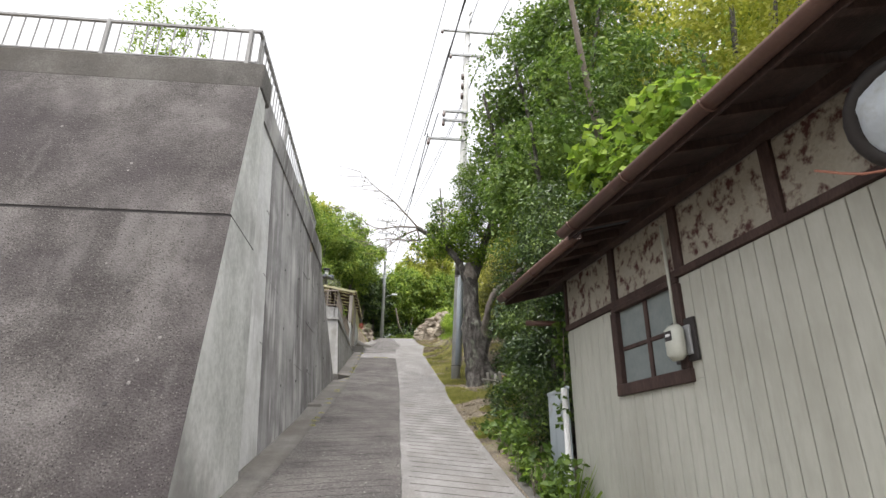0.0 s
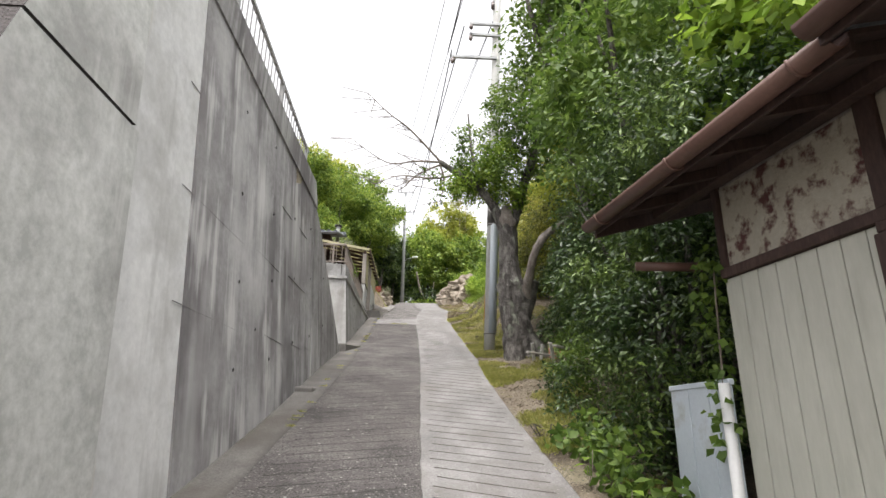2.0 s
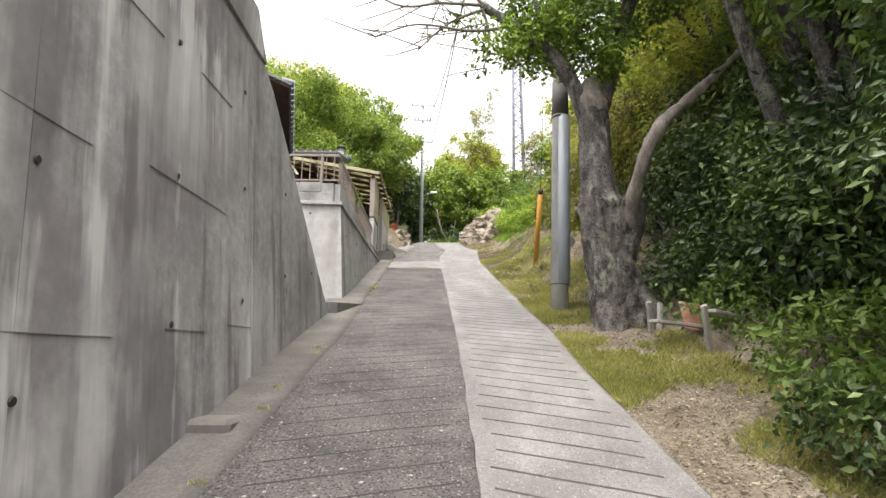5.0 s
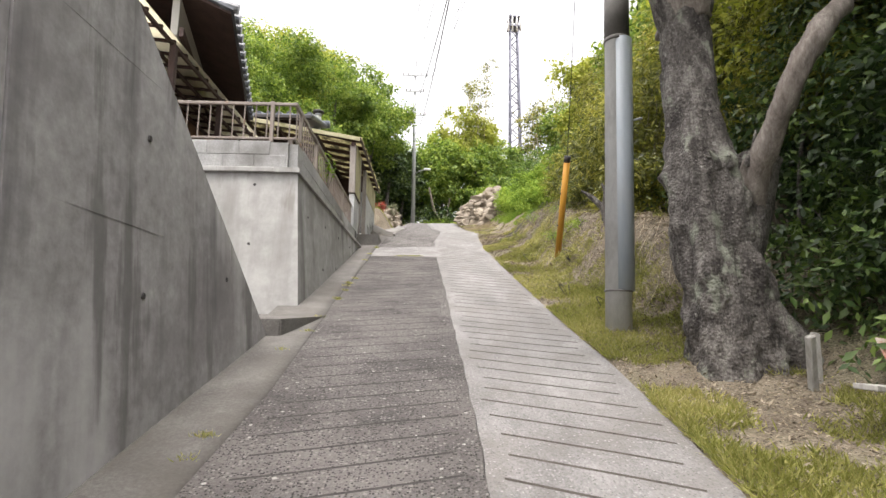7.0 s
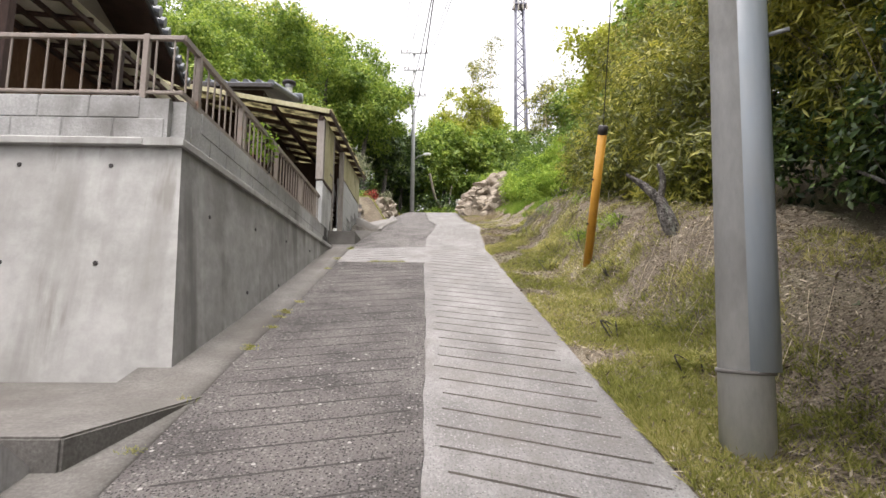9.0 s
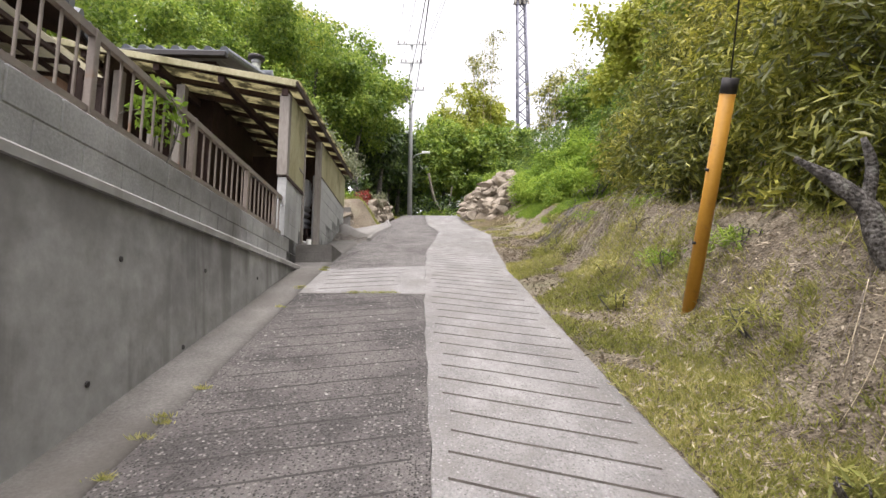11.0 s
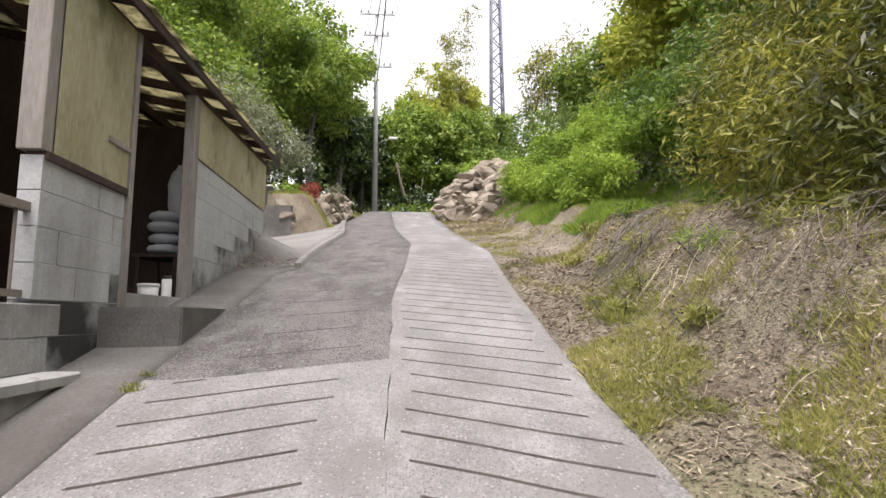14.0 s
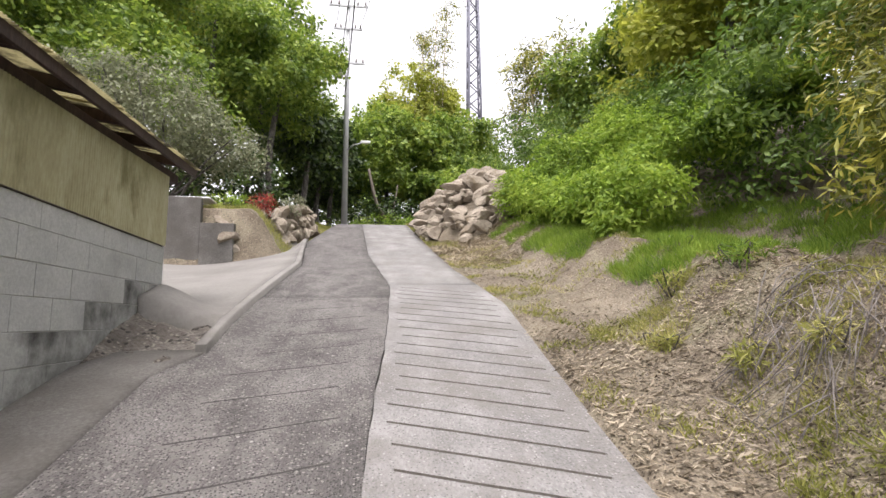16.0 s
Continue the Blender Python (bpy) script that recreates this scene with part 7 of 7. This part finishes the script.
for x, y, z, r0 in ((1.55, 5.6, 0.95, .14), (1.48, 8.9, 1.75, .12), (2.4, 20.4, 5.25, .2), (2.9, 22.0, 5.75, .2), (3.2, 26.4, 6.9, .25), (2.2, 21.4, 5.3, .16), (2.7, 23.9, 6.1, .2), (3.4, 27.8, 7.2, .25), (2.5, 25.4, 6.3, .16), (1.9, 17.6, 4, .12), (2.3, 18.9, 4, .16), (2.0, 20.6, 4, .1), (2.6, 21.5, 5, .15), (2.25, 23.2, 5, .12), (2.0, 24.0, 5, .1), (2.7, 25.0, 5, .14), (2.35, 24.3, 5, .1), (2.9, 23.2, 5, .16), (2.6, 19.6, 5, .18), (2.1, 16.6, 4, .14), (2.4, 26.2, 6, .1), (2.9, 26.9, 6, .15)):
    leafy("weed_tuft", "small bright green weed tuft on the verge", [(x, y, float(H(x, y)) + r0 * 0.3, r0, r0, r0 * 0.35)], 16, 18, 0.05, 0.085, 0.012, L_GRASS if r0 < .17 else L_WEED, "weed", "weed tufts")
palm = thing("fan_plant", 1.95, 6.3, 0.3, "long-bladed green plant beside the sheet metal screen", "plant")
k = 70
a = rng.uniform(0, 6.283, k)
ax = unit(np.stack([np.cos(a) * 0.7, np.sin(a) * 0.7, rng.uniform(0.4, 1.4, k)], 1))
leaf_mesh("blade", np.tile([[1.9, 6.25, 0.55]], (k, 1)), ax, unit(np.cross(ax, rng.normal(size=(k, 3)))), rng.uniform(.5, .95, k), np.full(k, 0.03), L_FRESH, palm)
ivy = thing("ivy", 2.12, 6.6, 2.2, "ivy strands climbing the house corner", "ivy")
foliage("leaf", [(2.10, 6.62, 2.75, .08, .12, .25), (2.08, 6.66, 2.3, .06, .08, .25), (2.06, 6.62, 1.9, .05, .06, .2)], 40, 6, 0.05, 0.07, 0.06, L_MID, ivy)["kind"] = "stuff"
tube("vine", bent([(2.1, 6.6, 0.4), (2.07, 6.62, 1.5), (2.12, 6.6, 2.9)], 5), 0.007, M_TWIG, ivy, "", 5)
leafy("garden_plant", "red-leaved garden plant on the mound", [(-2.1, 34.6, 9.15, .3, .3, .22)], 30, 16, 0.08, 0.09, 0.03, L_RED, "plant")
leafy("garden_plant", "round grey-green garden bush on the mound", [(-1.75, 36.6, 9.55, .28, .28, .25)], 34, 20, 0.07, 0.07, 0.025, L_GREY, "plant")
leafy("garden_plant", "small fresh green garden plants on the mound", [(-2.7, 34.2, 9.05, .4, .3, .2)], 24, 16, 0.07, 0.10, 0.03, L_FRESH, "plant")


def small_stuff():
    # planks, posts and a rusty sheet by the old tree
    for (x, y, turn, L) in ((2.75, 13.2, 20, 1.3), (3.0, 12.95, 35, 1.1)):
        z = float(H(x, y)) + 0.07
        p = boxed("plank", -L / 2, L / 2, -0.06, 0.06, -0.015, 0.015, M_PLANK, None, "weathered pale board lying in the grass", 0.004)
        p.matrix_basis = pose(x, y, z, 3, 4, turn)
        tagged(p, category="board", group="boards by the tree")
    for (x, y, h, rx, ry) in ((2.42, 13.75, 0.34, 10, -12), (2.55, 12.7, 0.45, 12, -18), (2.6, 13.95, 0.3, -8, 14)):
        z = float(H(x, y))
        p = boxed("wooden_stub", -0.03, 0.03, -0.022, 0.022, -0.1, h, M_PLANK, None, "short leaning weathered wooden stub", 0.008)
        p.matrix_basis = pose(x, y, z, rx, ry, 20)
        tagged(p, category="post", group="stubs by the tree")
    bm = bmesh.new()
    z = float(H(2.8, 13.3))
    for dx, dy, wide, tall, lean, turn in ((0, 0, 0.2, 0.36, -30, 5), (0.3, 0.12, 0.14, 0.34, -25, 50)):
        box(bm, -wide, wide, -0.006, 0.006, 0, tall, pose(2.80 + dx, 13.3 + dy, z - 0.02, lean, 8, turn), 0.002)
    tagged(part("rusty_sheet", bm, M_RUST, None, "bent rusty red sheet metal lying by the tree"), category="sheet metal")
    # dead pole among the leaves beside the roof
    d = thing("dead_tree", 4.2, 9.4, 3.0, "thin grey dead trunk standing among the leaves", "tree")
    tube("trunk", bent([(4.3, 9.6, 2.6), (4.1, 9.3, 6.2), (3.6, 8.8, 9.2), (3.3, 8.5, 11.5)], 5), [0.09 - 0.003 * k for k in range(16)], M_TWIG, d, "", 8, 0.1)
    # plastic-wrapped round object under the eave
    e = thing("wrapped_dish", 2.75, 2.3, 3.0, "round dish wrapped in clear plastic under the eave", "dish")
    bm = bmesh.new()
    bmesh.ops.create_uvsphere(bm, u_segments=24, v_segments=12, radius=0.22)
    for v in bm.verts:
        v.co = pose(2.47, 2.02, 2.92, 0, 62, 20) @ Vector((v.co.x * 1.1, v.co.y * 1.1, v.co.z * 0.34 + 0.03 * noise.noise(v.co * 9)))
    part("wrapping", bm, M_SHEET, e, "crumpled clear plastic wrapping", True)
    tube("rim", [pose(2.49, 2.04, 2.92, 0, 62, 20) @ Vector((0.255 * math.cos(a), 0.255 * math.sin(a), 0)) for a in np.linspace(0, 6.283, 25)], 0.05, M_BLACK, e, "", 8)
    tube("cord", bent([(2.35, 2.55, 2.86), (2.45, 2.25, 2.70), (2.6, 1.9, 2.78)], 4), 0.008, M_RUST, e, "red cord", 6)
    # things inside the shed doorway
    for i in range(4):
        b = thing("fertiliser_bag", -2.2, 25.55, 6.35 + 0.12 * i, "plump white plastic bag in a stack inside the doorway", "bag", "bags in the doorway")
        bm = bmesh.new()
        bmesh.ops.create_uvsphere(bm, u_segments=16, v_segments=8, radius=0.5)
        for v in bm.verts:
            v.co = Vector((-2.2 + v.co.x * 0.36, 25.55 + 0.03 * math.sin(i * 2.2) + v.co.y * 0.46, 6.42 + 0.115 * i + math.copysign(abs(v.co.z * 2) ** 0.8, v.co.z) * 0.06 + 0.012 * noise.noise(v.co * 4 + Vector((i, 0, 0)))))
        part("sack", bm, M_BAG, b, "", True)
    s = thing("bag_shelf", -2.2, 25.55, 5.79, "dark wooden stool under the stacked bags", "stool")
    boxed("top", -2.42, -1.98, 25.28, 25.82, 6.32, 6.355, M_DARKWOOD, s)
    for x in (-2.40, -2.04):
        for y in (25.31, 25.76):
            boxed("leg", x, x + 0.04, y, y + 0.04, 5.785, 6.32, M_DARKWOOD, s)
    c = thing("white_bucket", -1.85, 24.1, 5.8, "white plastic bucket on the door step", "bucket")
    tube("body", [(-1.96, 24.62, 5.82), (-1.96, 24.62, 6.0)], [0.075, 0.085], M_WHITE, c, "", 18)
    tube("rim", [(-1.96, 24.62, 5.99), (-1.96, 24.62, 6.015)], 0.09, M_WHITE, c, "", 18)
    c = thing("white_canister", -1.82, 24.5, 5.8, "tall white canister beside the bucket", "canister")
    tube("body", [(-1.84, 24.70, 5.80), (-1.84, 24.70, 6.06)], 0.042, M_WHITE, c, "", 14)
    tube("lid", [(-1.84, 24.70, 6.06), (-1.84, 24.70, 6.09)], 0.036, M_BLACK, c, "", 14)
    boxed_ob = boxed("door_board", -2.06, -1.76, 24.2, 24.78, 5.79, 5.81, M_PLANK, None, "thin board lying on the door step", 0.003)
    tagged(boxed_ob, category="board")
    b = thing("hanging_sack", -2.0, 24.72, 6.75, "crumpled white sack hanging inside the doorway", "bag")
    bm = bmesh.new()
    bmesh.ops.create_uvsphere(bm, u_segments=14, v_segments=12, radius=0.5)
    for v in bm.verts:
        q = v.co.copy()
        v.co = Vector((-2.12 + q.x * 0.22, 25.6 + q.y * 0.16, 7.05 + q.z * 0.6)) + Vector((0.03, 0.02, 0)) * noise.noise(q * 6)
    part("sack", bm, M_BAG, b, "", True)
    # clutter behind the railing
    t = thing("blue_tub", -2.1, 22.5, 5.75, "bright blue plastic tub behind the railing", "tub")
    tube("body", [(-2.08, 22.42, 5.75), (-2.08, 22.42, 5.94)], [0.09, 0.11], M_BLUE, t, "", 16)
    t = thing("orange_pot", -2.5, 22.1, 5.75, "small orange plastic pot on a crate", "pot")
    tube("body", [(-2.45, 22.0, 6.115), (-2.45, 22.0, 6.2)], [0.035, 0.045], M_ORANGE, t, "", 14)
    boxed("crate", -2.65, -2.3, 21.8, 22.2, 5.72, 6.11, M_GREYWOOD, t, "wooden crate", 0.006)
    w = thing("upright_board", -3.2, 22.0, 5.75, "weathered grey board standing upright behind the railing", "board")
    boxed("panel", -3.24, -3.20, 21.9, 22.12, 5.75, 6.95, M_GREYWOOD, w, "", 0.006)
    boxed("batten", -3.199, -3.18, 21.92, 22.1, 6.6, 6.65, M_DARKWOOD, w, "", 0.004)
    t = thing("terrace_table", -2.9, 19.0, 5.75, "weathered bench with boards on the terrace", "bench")
    boxed("top", -3.3, -2.5, 18.6, 19.7, 6.12, 6.17, M_GREYWOOD, t)
    for x in (-3.25, -2.6):
        for y in (18.65, 19.6):
            boxed("leg", x, x + 0.05, y, y + 0.05, 5.73, 6.12, M_GREYWOOD, t)
    leafy("potted_vine", "yellow-green climbing leaves on the railing", [(-1.85, 19.4, 6.25, .12, .22, .28)], 26, 8, 0.06, 0.07, 0.045, L_FRESH, "vine")


M_PLANK = mat("pale_board", [(0.22, 0.21, 0.195), (0.32, 0.31, 0.29), (0.42, 0.41, 0.385)], 5, 0.85, 0.3, 40, (1, 1, 0.3))
M_BAG = mat("white_sack", [(0.42, 0.44, 0.48), (0.55, 0.57, 0.60)], 4, 0.5, 0.3)
small_stuff()


# grass in the road joints and a broken gutter block
def joint_tufts():
    r = np.random.default_rng(31)
    spots = [(-0.42, 21.40, .16), (-0.25, 21.41, .12), (-0.62, 21.39, .08)] + [(-1.22 + r.normal() * .02, yy, .05) for yy in r.uniform(9, 23, 26)] + [(1.40 + r.normal() * .03, yy, .06) for yy in r.uniform(5, 12, 16)]
    ps = []
    for x, y, w in spots:
        k = int(60 + 500 * w)
        ps.append(np.stack([x + r.normal(size=k) * w * 0.5, y + r.normal(size=k) * 0.02, np.full(k, g(y) - 0.002)], 1))
    p = np.concatenate(ps)
    k = len(p)
    ax = unit(np.stack([r.normal(size=k) * .9, r.normal(size=k) * .9, np.ones(k)], 1))
    ob = leaf_mesh("joint_grass", p, ax, unit(np.cross(ax, r.normal(size=(k, 3)))), 0.04 * r.uniform(.4, 1.3, k), np.full(k, 0.005), L_GRASS)
    tagged(ob, "small grass tufts growing in the road joints", "grass", kind="stuff")


joint_tufts()
block = boxed("gutter_block", -1.60, -1.30, 11.05, 11.6, g(11.3) - 0.12, g(11.3) + 0.025, M_APRON, None, "pale worn concrete block set in the gutter", 0.03)
tagged(block, category="kerb", kind="structure")


def edge_sprout(x, y):
    t = thing("edge_sprout", x, y, g(y), "small leafy sprout at the road edge", "weed", "edge sprouts")
    z = g(y)
    for k in range(5):
        a = k * 1.3 + x * 9
        tube("stem", [(x, y, z), (x + 0.03 * math.cos(a), y + 0.03 * math.sin(a), z + 0.10 + 0.05 * k)], 0.003, M_TWIG, t, "", 5)
        n = np.array([[0.3 * math.cos(a), 0.3 * math.sin(a), 0.9]])
        leaf_mesh("leaf", np.array([[x + 0.03 * math.cos(a), y + 0.03 * math.sin(a), z + 0.10 + 0.05 * k]]), unit(np.array([[math.cos(a), math.sin(a), -0.2]])), unit(n), [0.10], [0.08], L_FRESH, t)


for x, y in ((1.36, 6.1), (1.38, 6.55), (1.40, 5.6), (1.42, 7.4)):
    edge_sprout(x, y)
